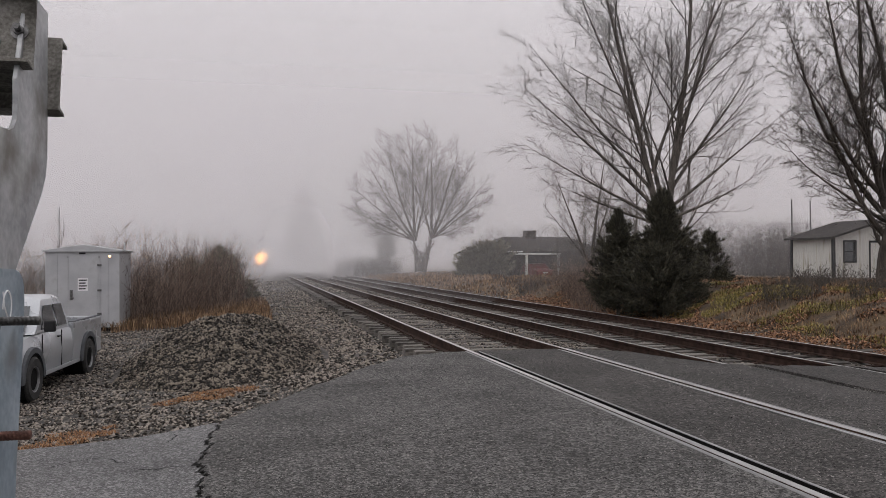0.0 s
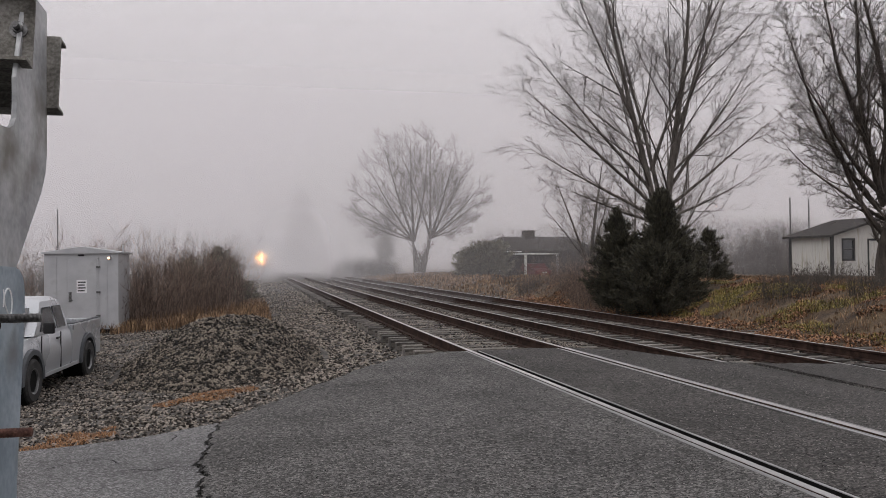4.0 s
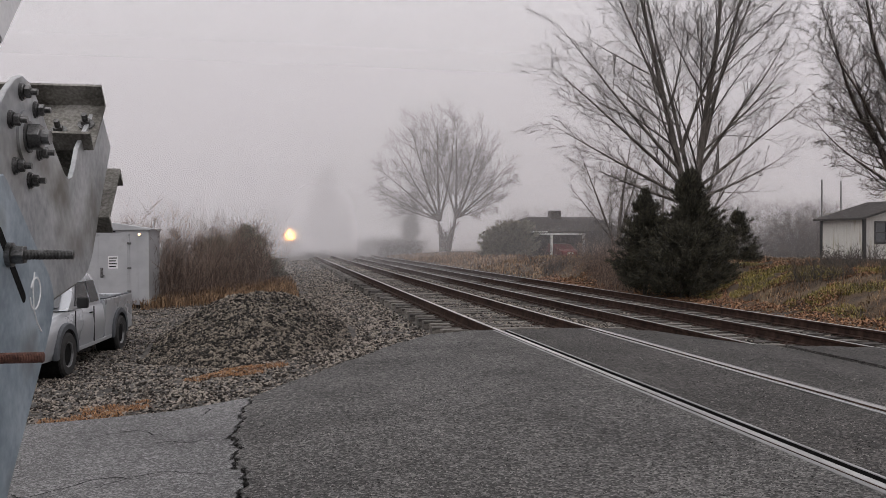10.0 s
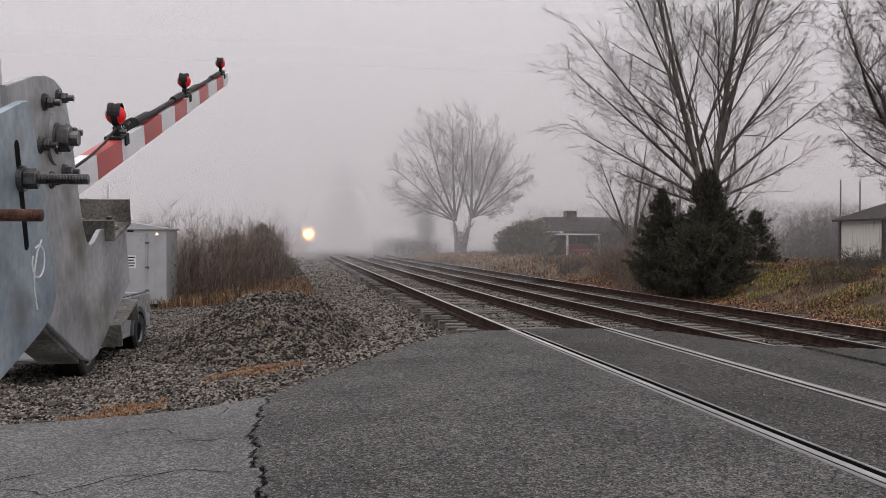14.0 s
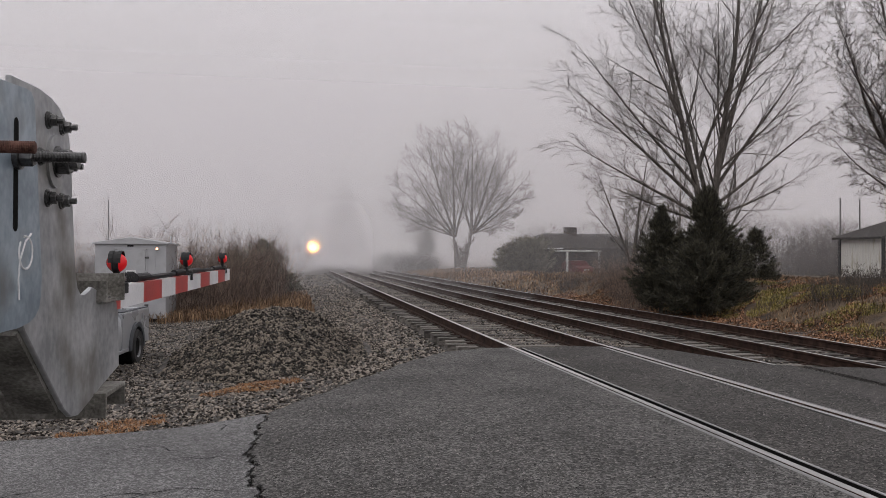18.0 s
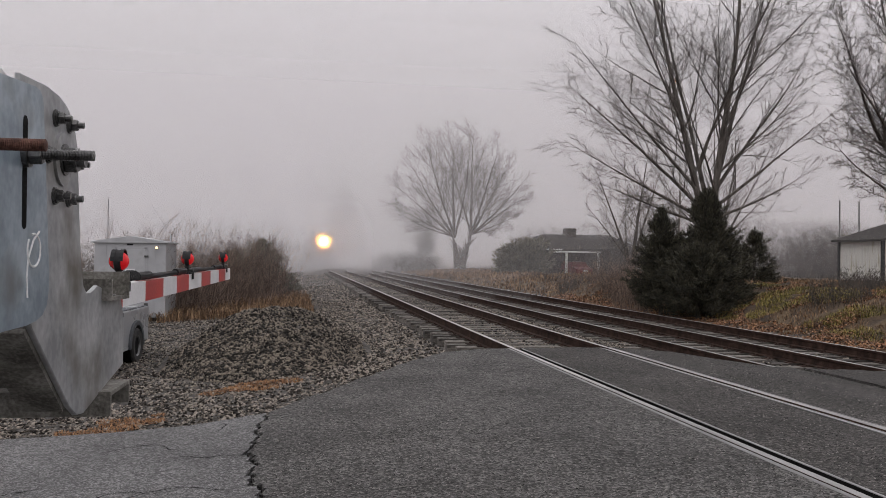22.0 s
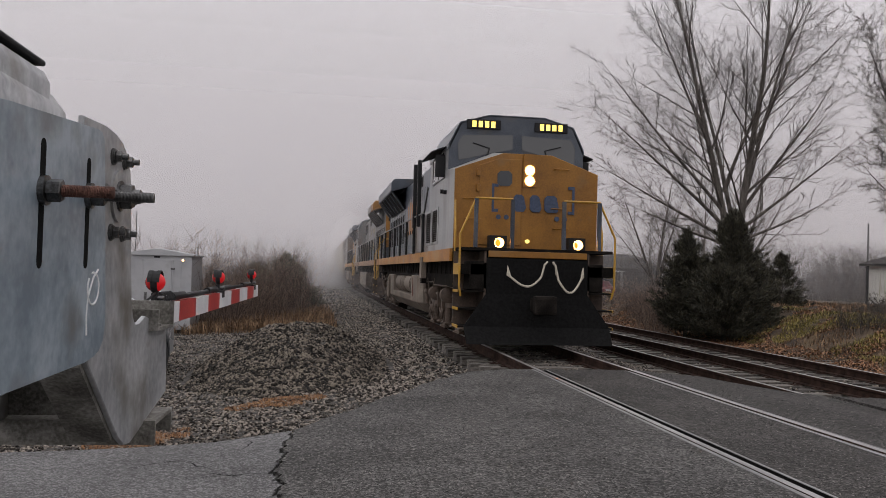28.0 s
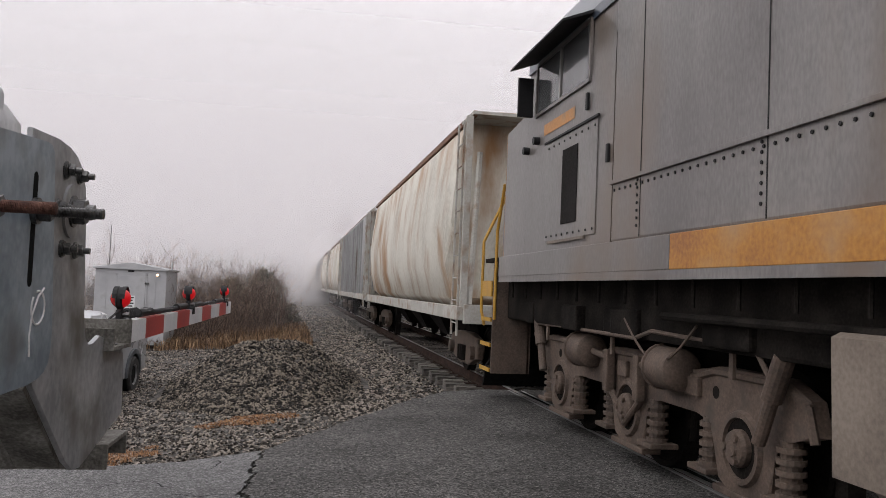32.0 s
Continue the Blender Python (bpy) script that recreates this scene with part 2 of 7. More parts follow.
M["bank_soil"] = mat("bank_soil", ((0.022, 0.014, 0.008), (0.06, 0.037, 0.02), (0.105, 0.074, 0.038)), 0.95, scale=1.5, fine=25, bump=1.0, bump_dist=0.05)
M["alu"] = mat("shed_aluminium", ((0.36, 0.365, 0.38), (0.46, 0.465, 0.48)), 0.42, 0.35, scale=2, fine=60, bump=0.08, dirt=(0.3, 0.3, 0.3), dirt_amount=0.1)
M["galv"] = mat("galvanised_steel", ((0.25, 0.257, 0.264), (0.37, 0.378, 0.386), (0.48, 0.485, 0.49)), 0.46, 0.4, scale=6, fine=45, bump=0.15, bump_dist=0.001,
                dirt=(0.16, 0.15, 0.13), dirt_amount=0.35, dirt_scale=5)
M["galv_blue"] = mat("bluish_galvanised_steel", ((0.19, 0.238, 0.28), (0.275, 0.333, 0.38), (0.37, 0.43, 0.475)), 0.4, 0.25, scale=7, fine=50, bump=0.12, bump_dist=0.001,
                     dirt=(0.16, 0.17, 0.17), dirt_amount=0.2, dirt_scale=6)
M["mould"] = mat("mossy_steel", ((0.06, 0.056, 0.047), (0.155, 0.147, 0.13), (0.29, 0.28, 0.26)), 0.75, 0.2, scale=9, fine=120, bump=0.6)
M["steel"] = mat("bolt_steel", ((0.06, 0.058, 0.056), (0.2, 0.2, 0.2)), 0.36, 0.8, scale=30, fine=200, bump=0.1)
M["rust"] = mat("rusty_steel", ((0.05, 0.022, 0.016), (0.12, 0.055, 0.04), (0.2, 0.1, 0.075)), 0.7, 0.3, scale=30, fine=200, bump=0.5, bump_dist=0.001)
M["dark"] = mat("dark_paint", ((0.006, 0.006, 0.007), (0.015, 0.015, 0.016)), 0.65, spec=0.3, scale=5, fine=60, bump=0.1)
# near-black with little gloss, so frames, wheels and the space below stay dark
M["under"] = mat("underframe_black", ((0.004, 0.0035, 0.003), (0.01, 0.0085, 0.0075), (0.02, 0.017, 0.015)), 0.9, spec=0.08, scale=4, fine=50, bump=0.4)
M["white"] = mat("white_paint", ((0.55, 0.55, 0.53), (0.75, 0.75, 0.73)), 0.6, scale=2, fine=40, bump=0.15, dirt=(0.3, 0.29, 0.25), dirt_amount=0.25, dirt_scale=3)
M["white_clean"] = mat("white_sheet", ((0.62, 0.62, 0.63), (0.78, 0.78, 0.79)), 0.4, scale=3, fine=60, bump=0.05)
M["red"] = mat("red_sheet", ((0.33, 0.03, 0.03), (0.5, 0.055, 0.05)), 0.4, scale=3, fine=60, bump=0.05)
M["glass"] = glass("dark_glass")
M["truck"] = mat("silver_car_paint", ((0.36, 0.375, 0.395), (0.44, 0.455, 0.475)), 0.28, 0.4, scale=1, fine=40, bump=0.0)
M["tyre"] = mat("tyre_rubber", ((0.012, 0.012, 0.012), (0.035, 0.034, 0.033)), 0.85, scale=10, fine=80, bump=0.3)
M["rim"] = mat("alloy_rim", ((0.16, 0.16, 0.165), (0.28, 0.28, 0.285)), 0.4, 0.7, scale=10, fine=60, bump=0)
M["siding"] = mat("weathered_white_siding", ((0.4, 0.39, 0.365), (0.55, 0.54, 0.51)), 0.7, scale=1.5, fine=30, bump=0.2, stretch=(3, 3, 0.4), dirt=(0.28, 0.26, 0.2), dirt_amount=0.3, dirt_scale=1.5)
M["shingle"] = mat("grey_shingle", ((0.022, 0.02, 0.019), (0.05, 0.046, 0.044)), 0.95, spec=0.1, scale=4, fine=30, bump=0.5, bump_dist=0.01)
M["brick_dark"] = mat("dark_brick", ((0.02, 0.014, 0.012), (0.045, 0.034, 0.029)), 0.95, spec=0.1, scale=4, fine=20, bump=0.5)

M["car_red"] = mat("dark_red_car_paint", ((0.1, 0.008, 0.012), (0.16, 0.014, 0.018)), 0.35, scale=2, fine=40, bump=0)
M["side_glass"] = glass("side_glass", (0.012, 0.013, 0.015), 0.15)
M["side_glass"].node_tree.nodes["Principled BSDF"].inputs["Specular IOR Level"].default_value = 0.3
M["flare"] = mat("grey_fender_plastic", ((0.05, 0.055, 0.06), (0.085, 0.09, 0.098)), 0.7, scale=4, fine=60, bump=0.1, spec=0.3)

# ---------------- helpers of this scene ----------------
def mesh_of(name, verts, faces, material, smooth=False):
    me = bpy.data.meshes.new(name)
    me.from_pydata(verts, [], faces)
    me.materials.append(material)
    if smooth:
        me.polygons.foreach_set("use_smooth", [True] * len(me.polygons))
    me.update()
    return me


def bulk(name, verts, tris, material):
    """A large mesh of triangles from arrays."""
    me = bpy.data.meshes.new(name)
    nv, nt = len(verts), len(tris)
    me.vertices.add(nv)
    me.vertices.foreach_set("co", np.asarray(verts, dtype=np.float32).ravel())
    me.loops.add(nt * 3)
    me.loops.foreach_set("vertex_index", np.asarray(tris, dtype=np.int32).ravel())
    me.polygons.add(nt)
    me.polygons.foreach_set("loop_start", np.arange(0, nt * 3, 3, dtype=np.int32))
    me.materials.append(material)
    me.update(calc_edges=True)
    return me


def part(name, bm, material, parent=None, label="", smooth=False):
    """Links a bmesh (or a mesh) as one mesh object under a thing or a part."""
    if isinstance(bm, bpy.types.Mesh):
        me = bm
    else:
        bmesh.ops.recalc_face_normals(bm, faces=bm.faces[:])
        me = bpy.data.meshes.new(name)
        bm.to_mesh(me)
        bm.free()
        me.materials.append(material)
        if smooth:
            me.polygons.foreach_set("use_smooth", [True] * len(me.polygons))
            me.set_sharp_from_angle(angle=radians(35))
    ob = new(name, me)
    if parent:
        ob.parent = parent
    if label:
        tagged(ob, label)
    return ob


def thing(name, m, label, category, group="", kind=""):
    ob = new(name)
    ob.empty_display_size = 0.2
    ob.matrix_world = m
    return tagged(ob, label, category, group, kind)


def box(bm, x0, x1, y0, y1, z0, z1, bevel=0.0, m=None):
    r = bmesh.ops.create_cube(bm, size=1.0)
    vs = r["verts"]
    for v in vs:
        v.co = Vector(((x0 + x1) / 2 + v.co.x * (x1 - x0), (y0 + y1) / 2 + v.co.y * (y1 - y0), (z0 + z1) / 2 + v.co.z * (z1 - z0)))
    if bevel:
        es = list({e for v in vs for e in v.link_edges})
        g = bmesh.ops.bevel(bm, geom=es, offset=bevel, segments=2, affect="EDGES", profile=0.6)
        vs = list({v for f in g["faces"] for v in f.verts} | {v for v in vs if v.is_valid})
    if m is not None:
        bmesh.ops.transform(bm, matrix=m, verts=[v for v in vs if v.is_valid])
    return bm


def bx(x0, x1, y0, y1, z0, z1, bevel=0.0, m=None):
    return box(bmesh.new(), x0, x1, y0, y1, z0, z1, bevel, m)


def tube(bm, a, b, r0, r1=None, sides=12, caps=True):
    """A straight round bar from a to b."""
    a, b = Vector(a), Vector(b)
    d = b - a
    q = d.to_track_quat("Z", "Y").to_matrix().to_4x4()
    g = bmesh.ops.create_cone(bm, cap_ends=caps, segments=sides, radius1=r0, radius2=r0 if r1 is None else r1, depth=d.length)
    bmesh.ops.transform(bm, matrix=Matrix.Translation((a + b) / 2) @ q, verts=g["verts"])
    return bm


def pipe(bm, pts, r, sides=8):
    """A bent bar through points."""
    for a, b in zip(pts, pts[1:]):
        tube(bm, a, b, r, sides=sides)
    for p in pts[1:-1]:
        g = bmesh.ops.create_icosphere(bm, subdivisions=1, radius=r * 1.03)
        bmesh.ops.translate(bm, vec=p, verts=g["verts"])
    return bm


def prism(bm, outline, t0, t1, axis="x", bevel=0.0):
    """A plate: an outline in the plane across an axis, from t0 to t1 along it. For x the outline is (y, z); for y (x, z); for z (x, y)."""
    def at(p, t):
        return {"x": (t, p[0], p[1]), "y": (p[0], t, p[1]), "z": (p[0], p[1], t)}[axis]
    lo = [bm.verts.new(at(p, t0)) for p in outline]
    hi = [bm.verts.new(at(p, t1)) for p in outline]
    k = len(outline)
    fs = [bm.faces.new(lo[::-1]), bm.faces.new(hi)]
    fs += [bm.faces.new((lo[i], lo[(i + 1) % k], hi[(i + 1) % k], hi[i])) for i in range(k)]
    if bevel:
        es = [e for e in {e for f in fs[:2] for e in f.edges}]
        bmesh.ops.bevel(bm, geom=es, offset=bevel, segments=1, affect="EDGES")
    return bm


def lathe(bm, profile, sides=24, m=None):
    """Turns a profile of (radius, height) round z."""
    rings = []
    for r, z in profile:
        if r < 1e-5:
            rings.append([bm.verts.new((0, 0, z))])
        else:
            rings.append([bm.verts.new((r * math.cos(2 * math.pi * i / sides), r * math.sin(2 * math.pi * i / sides), z)) for i in range(sides)])
    new_vs = [v for r in rings for v in r]
    for a, b in zip(rings, rings[1:]):
        for i in range(sides):
            j = (i + 1) % sides
            vs = [a[i % len(a)], a[j % len(a)], b[j % len(b)], b[i % len(b)]]
            vs = [v for k, v in enumerate(vs) if v not in vs[:k]]
            if len(vs) > 2:
                bm.faces.new(vs)
    if m is not None:
        bmesh.ops.transform(bm, matrix=m, verts=new_vs)
    return bm


def loft(bm, sections, caps=True):
    """A skin over sections of equally many points."""
    rings = [[bm.verts.new(p) for p in s] for s in sections]
    k = len(rings[0])
    for a, b in zip(rings, rings[1:]):
        for i in range(k):
            bm.faces.new((a[i], a[(i + 1) % k], b[(i + 1) % k], b[i]))
    if caps:
        bm.faces.new(rings[0][::-1])
        bm.faces.new(rings[-1])
    return bm


def smoothstep(a, b, x):
    t = np.clip((x - a) / (b - a), 0, 1)
    return t * t * (3 - 2 * t)


def wave(x, y, s=1.0, seed=0.0):
    """A smooth, uneven height between about -1 and 1."""
    return (np.sin(1.3 * x * s + 2.1 * np.sin(0.7 * y * s + seed) + seed) + np.sin(1.7 * y * s - 1.6 * np.sin(0.9 * x * s + 1.3 + seed))
            + 0.6 * np.sin(3.1 * x * s + 2.3 * y * s + seed * 2)) / 2.6

# ---------------- ground, road and tracks ----------------
# Metres; the main track runs along y with its centre on x = 0 and its rail heads at z = 0.
TRACK2_X, TRACK2_Z, SIDING_X = 3.72, -0.2, 6.2
RAIL = 0.753
EDGE_X = [-40, -14, -9, -6.11, -5.44, -4.96, -4.47, -4.17, -3.71, -3.15, -2.41, -1.77, -0.9, 0.75, 1.6, 2.5, 3.4, 4.8, 8, 20]
EDGE_Y = [9.0, 8.2, 7.7, 7.4, 7.45, 7.42, 7.52, 7.85, 8.68, 9.6, 10.88, 11.75, 12.0, 11.9, 11.2, 10.5, 10.2, 10.0, 9.4, 8.6]


def road_edge(x):
    return np.interp(x, EDGE_X, EDGE_Y)


def road_z(x, y):
    z = np.interp(x, [-40, -14, -9, -6.1, -4.2, -2.8, -1.5, 1.5, 2.6, 5, 20], [-0.8, -0.55, -0.38, -0.23, -0.1, -0.035, -0.006, -0.006, -0.13, -0.2, -0.22])
    return z + 0.008 * wave(x, y, 1.1)


def ground_z(x, y):
    """Height of the bare ground."""
    left = np.interp(x, [-200, -30, -14, -8, -6.5, -5, -3.5, -2.5, -1.75, -1.45, -1.25, -1.0, -0.85, -0.5], [-1.2, -0.98, -0.88, -0.82, -0.74, -0.58, -0.5, -0.45, -0.39, -0.37, -0.34, -0.29, -0.225, -0.205])
    left = left + np.where(x < -5, smoothstep(-5, -6.5, x) * smoothstep(19, 24.5, y) * 0.14, 0)
    right = np.interp(x, [-1.0, 1.0, 1.8, 2.5, 5.0, 5.6, 7.4, 8.2, 9.4, 10.8, 13, 30, 200], [-0.205, -0.205, -0.26, -0.42, -0.43, -0.46, -0.44, -0.36, 0.2, 0.52, 0.55, 0.25, 0.2])
    far = smoothstep(36, 60, y)
    right = np.where(x > 7, right * (1 - far) + far * np.interp(x, [7, 10, 14, 200], [-0.42, -0.2, 0.0, 0.2]), right)
    z = np.where(x < 0, left, right)
    rough = np.where(np.abs(x) < 1.75, 0.01, 0.035) + np.where(x > 7.6, 0.05, 0)
    z = z + rough * wave(x, y, 1.9) + rough * 0.5 * wave(x, y, 5.3, 2.0)
    # the heap of spare ballast
    dx, dy = x + 4.55, y - 16.2
    rr = np.sqrt((dx / (1.95 + 0.25 * np.sin(dy * 1.3))) ** 2 + (dy / 3.4) ** 2)
    z = z + 0.86 * np.minimum(np.clip(1 - rr, 0, 1) * 1.35, 1 - 0.25 * rr) * (1 + 0.12 * wave(x, y, 2.7, 4.0)) * (rr < 1)
    # under the road
    edge = road_edge(x)
    inside = 1 - smoothstep(-0.25, 0.35, y - edge)
    return z * (1 - inside) + inside * (np.minimum(road_z(x, y), 9) - 0.09)


def axis_steps(bounds):
    out = []
    for a, b, s in bounds:
        out += list(np.arange(a, b, s))
    return np.array(out + [bounds[-1][1]])


gx = axis_steps([(-1500, -200, 130), (-200, -40, 16), (-40, -12, 2), (-12, -6.5, 0.3), (-6.5, 2.6, 0.13), (2.6, 13, 0.3), (13, 40, 1.5), (40, 200, 16), (200, 1500, 130)])
gy = axis_steps([(-1500, -200, 130), (-200, -20, 15), (-20, 2, 1.5), (2, 7, 0.3), (7, 22, 0.13), (22, 45, 0.4), (45, 120, 3), (120, 300, 15), (300, 2500, 110)])
GX, GY = np.meshgrid(gx, gy)
GZ = ground_z(GX, GY)
nxg, nyg = len(gx), len(gy)
idx = np.arange(nxg * nyg).reshape(nyg, nxg)
quads = np.stack([idx[:-1, :-1], idx[:-1, 1:], idx[1:, 1:], idx[1:, :-1]], -1).reshape(-1, 4)
tris = np.concatenate([quads[:, [0, 1, 2]], quads[:, [0, 2, 3]]])
ground = new("ground", bulk("ground", np.stack([GX, GY, GZ], -1).reshape(-1, 3), tris, M["gravel_bed"]))
ground.data.polygons.foreach_set("use_smooth", [True] * len(ground.data.polygons))
tagged(ground, "dark grey gravel and earth beside railway tracks", "ground", kind="structure")
ground.data.materials.append(M["bank_soil"])
ground.data.materials.append(M["earth"])
cx = GX.ravel()[tris].mean(1)
cy = GY.ravel()[tris].mean(1)
mi = np.zeros(len(tris), dtype=np.int32)
mi[(cx > 7.6 + 0.4 * wave(cx, cy, 1.2))] = 1
mi[(cx < -9) | ((cx < -3.2) & (cy > 34)) | ((cx < -6.5) & (cy > 26))] = 2
ground.data.polygons.foreach_set("material_index", mi)


def slab(name, x0, x1, material, label, cut0=None, cut1=None, nx=24, y0=-9.0, ny=60):
    """A stretch of road surface between two lines along the track, with a ragged far edge and a side that drops to the gravel."""
    vs, fs = [], []
    for i in range(nx + 1):
        u = i / nx
        for j in range(ny + 1):
            v = (j / ny) ** 0.75
            xa = x0 + (cut0(y0 + v * 17) if cut0 else 0)
            xb = x1 + (cut1(y0 + v * 17) if cut1 else 0)
            x = xa + u * (xb - xa)
            ye = float(road_edge(x)) + 0.05 * math.sin(9 * x) + 0.035 * math.sin(23 * x + 1)
            y = y0 + v * (ye - y0)
            vs.append((x, y, float(road_z(x, y))))
    n = ny + 1
    for i in range(nx):
        for j in range(ny):
            fs.append((i * n + j, (i + 1) * n + j, (i + 1) * n + j + 1, i * n + j + 1))
    def skirt(ids):
        base = len(vs)
        for k in ids:
            vs.append((vs[k][0], vs[k][1] + 0.02, vs[k][2] - 0.13))
        for q in range(len(ids) - 1):
            fs.append((ids[q], ids[q + 1], base + q + 1, base + q))
    skirt([i * n + ny for i in range(nx + 1)])
    skirt([j for j in range(ny + 1)][::-1])
    skirt([nx * n + j for j in range(ny + 1)])
    me = mesh_of(name, vs, fs, material)
    return tagged(new(name, me), label, "road", kind="structure")


def crack(y):
    return 0.05 * math.sin(1.7 * y) + 0.022 * math.sin(7.3 * y + 1) + 0.016 * math.sin(19 * y) + 0.012 * math.sin(43 * y) + 0.009 * math.sin(97 * y + 2) - 0.02 * (y - 7)


slab("road_old", -30, -4.345, M["asphalt_old"], "worn light grey asphalt approach with cracks", cut1=crack, nx=40, ny=420)
slab("road_new", -4.31, -RAIL - 0.088, M["asphalt"], "coarse dark asphalt of the level crossing", cut0=crack, nx=24, ny=420)
slab("road_between_rails", -RAIL + 0.135, RAIL - 0.135, M["asphalt_dark"], "coarse dark asphalt between the rails", nx=10)
slab("road_between_tracks", RAIL + 0.088, TRACK2_X - RAIL - 0.06, M["asphalt_dark"], "coarse dark asphalt between two tracks", nx=10)
slab("road_in_second_track", TRACK2_X - RAIL + 0.12, TRACK2_X + RAIL - 0.12, M["asphalt_dark"], "coarse dark asphalt in the second track", nx=10)
slab("road_far_side", TRACK2_X + RAIL + 0.06, 20, M["asphalt_dark"], "coarse dark asphalt beyond the tracks", nx=30)


def strip(name, x0, x1, z0, z1, ya, yb, material, label, category):
    ob = part(name, bx(x0, x1, ya, yb, z0, z1, 0.004), material)
    return tagged(ob, label, category, kind="structure")


# near-black floor and wall put the gap's shade into their colour
for sx in (-1, 1):
    strip("rubber_seal", sx * (RAIL + 0.062) - 0.024, sx * (RAIL + 0.062) + 0.024, -0.16, -0.004, -9, 11.93, M["rubber"], "grey rubber seal along the rail", "rail seal")
    strip("flangeway_floor", sx * (RAIL - 0.08) - 0.042, sx * (RAIL - 0.08) + 0.042, -0.16, -0.075, -9, 11.85, M["black"], "near-black floor that carries the shade of the flangeway", "flangeway")
    strip("flangeway_lip", sx * (RAIL - 0.125) - 0.011, sx * (RAIL - 0.125) + 0.011, -0.008, 0.0, -9, 11.85, M["lip"], "bright steel lip of the flangeway", "flangeway")
    if sx < 0:
        strip("flangeway_wall", -RAIL + 0.114, -RAIL + 0.136, -0.14, -0.0085, -9, 11.85, M["black"], "near-black wall that carries the shade of the flangeway", "flangeway")
    else:
        strip("flangeway_filler", RAIL - 0.113, RAIL - 0.04, -0.07, -0.012, -9, 11.85, M["rubber"], "grey rubber filler beside the rail", "rail seal")
# shade in the second track's rail gaps, given by black walls
for rx in (TRACK2_X - RAIL, TRACK2_X + RAIL):
    strip("flangeway_wall", rx + 0.1, rx + 0.118, -0.36, -0.2, -9, 10.2, M["black"], "near-black wall that carries the shade of the flangeway", "flangeway")

RAIL_OUT = [(-0.07, -0.172), (0.07, -0.172), (0.068, -0.16), (0.012, -0.145), (0.009, -0.05), (0.035, -0.036), (0.0365, -0.01), (0.03, -0.001),
            (-0.03, -0.001), (-0.0365, -0.01), (-0.035, -0.036), (-0.009, -0.05), (-0.012, -0.145), (-0.068, -0.16)]


def rail(parent, x, z, y0, y1, top=True):
    r = part("rail", prism(bmesh.new(), [(x + a, z + b) for a, b in RAIL_OUT], y0, y1, "y"), M["rail"], parent)
    if top:
        part("rail_head", bx(x - 0.031, x + 0.031, y0, y1, z - 0.0012, z + 0.0015), M["rail_top"], r, "bright worn rail head")
    return r


def track(name, x, z, y0, y1, ties_from, ties_to, label, rails=(-1, 1), seed=1):
    t = tagged(new(name), label, "railway track", kind="structure")
    for s in rails:
        rail(t, x + s * RAIL, z, y0, y1)
    rnd = random.Random(seed)
    tie_mesh = bx(-1.3, 1.3, -0.115, 0.115, -0.16, 0.0, 0.012)
    me = bpy.data.meshes.new("tie")
    tie_mesh.to_mesh(me)
    tie_mesh.free()
    me.materials.append(M["tie"])
    plate = bmesh.new()
    for s in rails:
        box(plate, s * RAIL - 0.18, s * RAIL + 0.18, -0.09, 0.09, 0.0, 0.014, 0.003)
        for a in (-0.1, 0.1):
            for b in (-0.05, 0.05):
                tube(plate, (s * RAIL + a, b, 0.0), (s * RAIL + a, b, 0.035), 0.012, sides=6)
    pm = bpy.data.meshes.new("tie_plates")
    plate.to_mesh(pm)
    plate.free()
    pm.materials.append(M["rail"])
    y = ties_from
    while y < ties_to:
        o = part("tie", me, None, t)
        o.matrix_basis = pose(x + rnd.uniform(-0.05, 0.05), y + rnd.uniform(-0.03, 0.03), z - 0.186 + rnd.uniform(-0.006, 0.004), 0, rnd.uniform(-0.4, 0.4), rnd.uniform(-1.2, 1.2))
        part("tie_plates", pm, None, o)
        y += 0.52
    return t


track("main_track", 0, 0, -60, 900, 12.25, 100, "main railway track with shiny rails on wooden ties", seed=2)
track("second_track", TRACK2_X, TRACK2_Z, -60, 900, 10.6, 80, "second railway track with rusty-sided rails on wooden ties", seed=3)
track("siding_rail", SIDING_X + RAIL, TRACK2_Z - 0.02, -60, 900, 10.5, 34, "rusty siding rail half sunk in gravel", rails=(-1,), seed=4)

# cracks in the old asphalt
def crack_line(x, y, turn, length, seed):
    rnd = random.Random(seed)
    vs, fs = [], []
    n_ = int(length / 0.03)
    for k in range(n_ + 1):
        w = 0.008 * rnd.uniform(0.3, 1.0) * min(1, k / 4, (n_ - k) / 4)
        nx_, ny_ = -math.sin(turn), math.cos(turn)
        for q in (-1, 1):
            vs.append((x + nx_ * w * q, y + ny_ * w * q, float(road_z(x, y)) + 0.004))
        if k:
            b_ = 2 * k
            fs.append((b_ - 2, b_ - 1, b_ + 1, b_))
        x, y = x + 0.03 * math.cos(turn), y + 0.03 * math.sin(turn)
        turn += rnd.uniform(-0.5, 0.5)
        turn = turn * 0.92 + 0.08 * base_turn
    return vs, fs


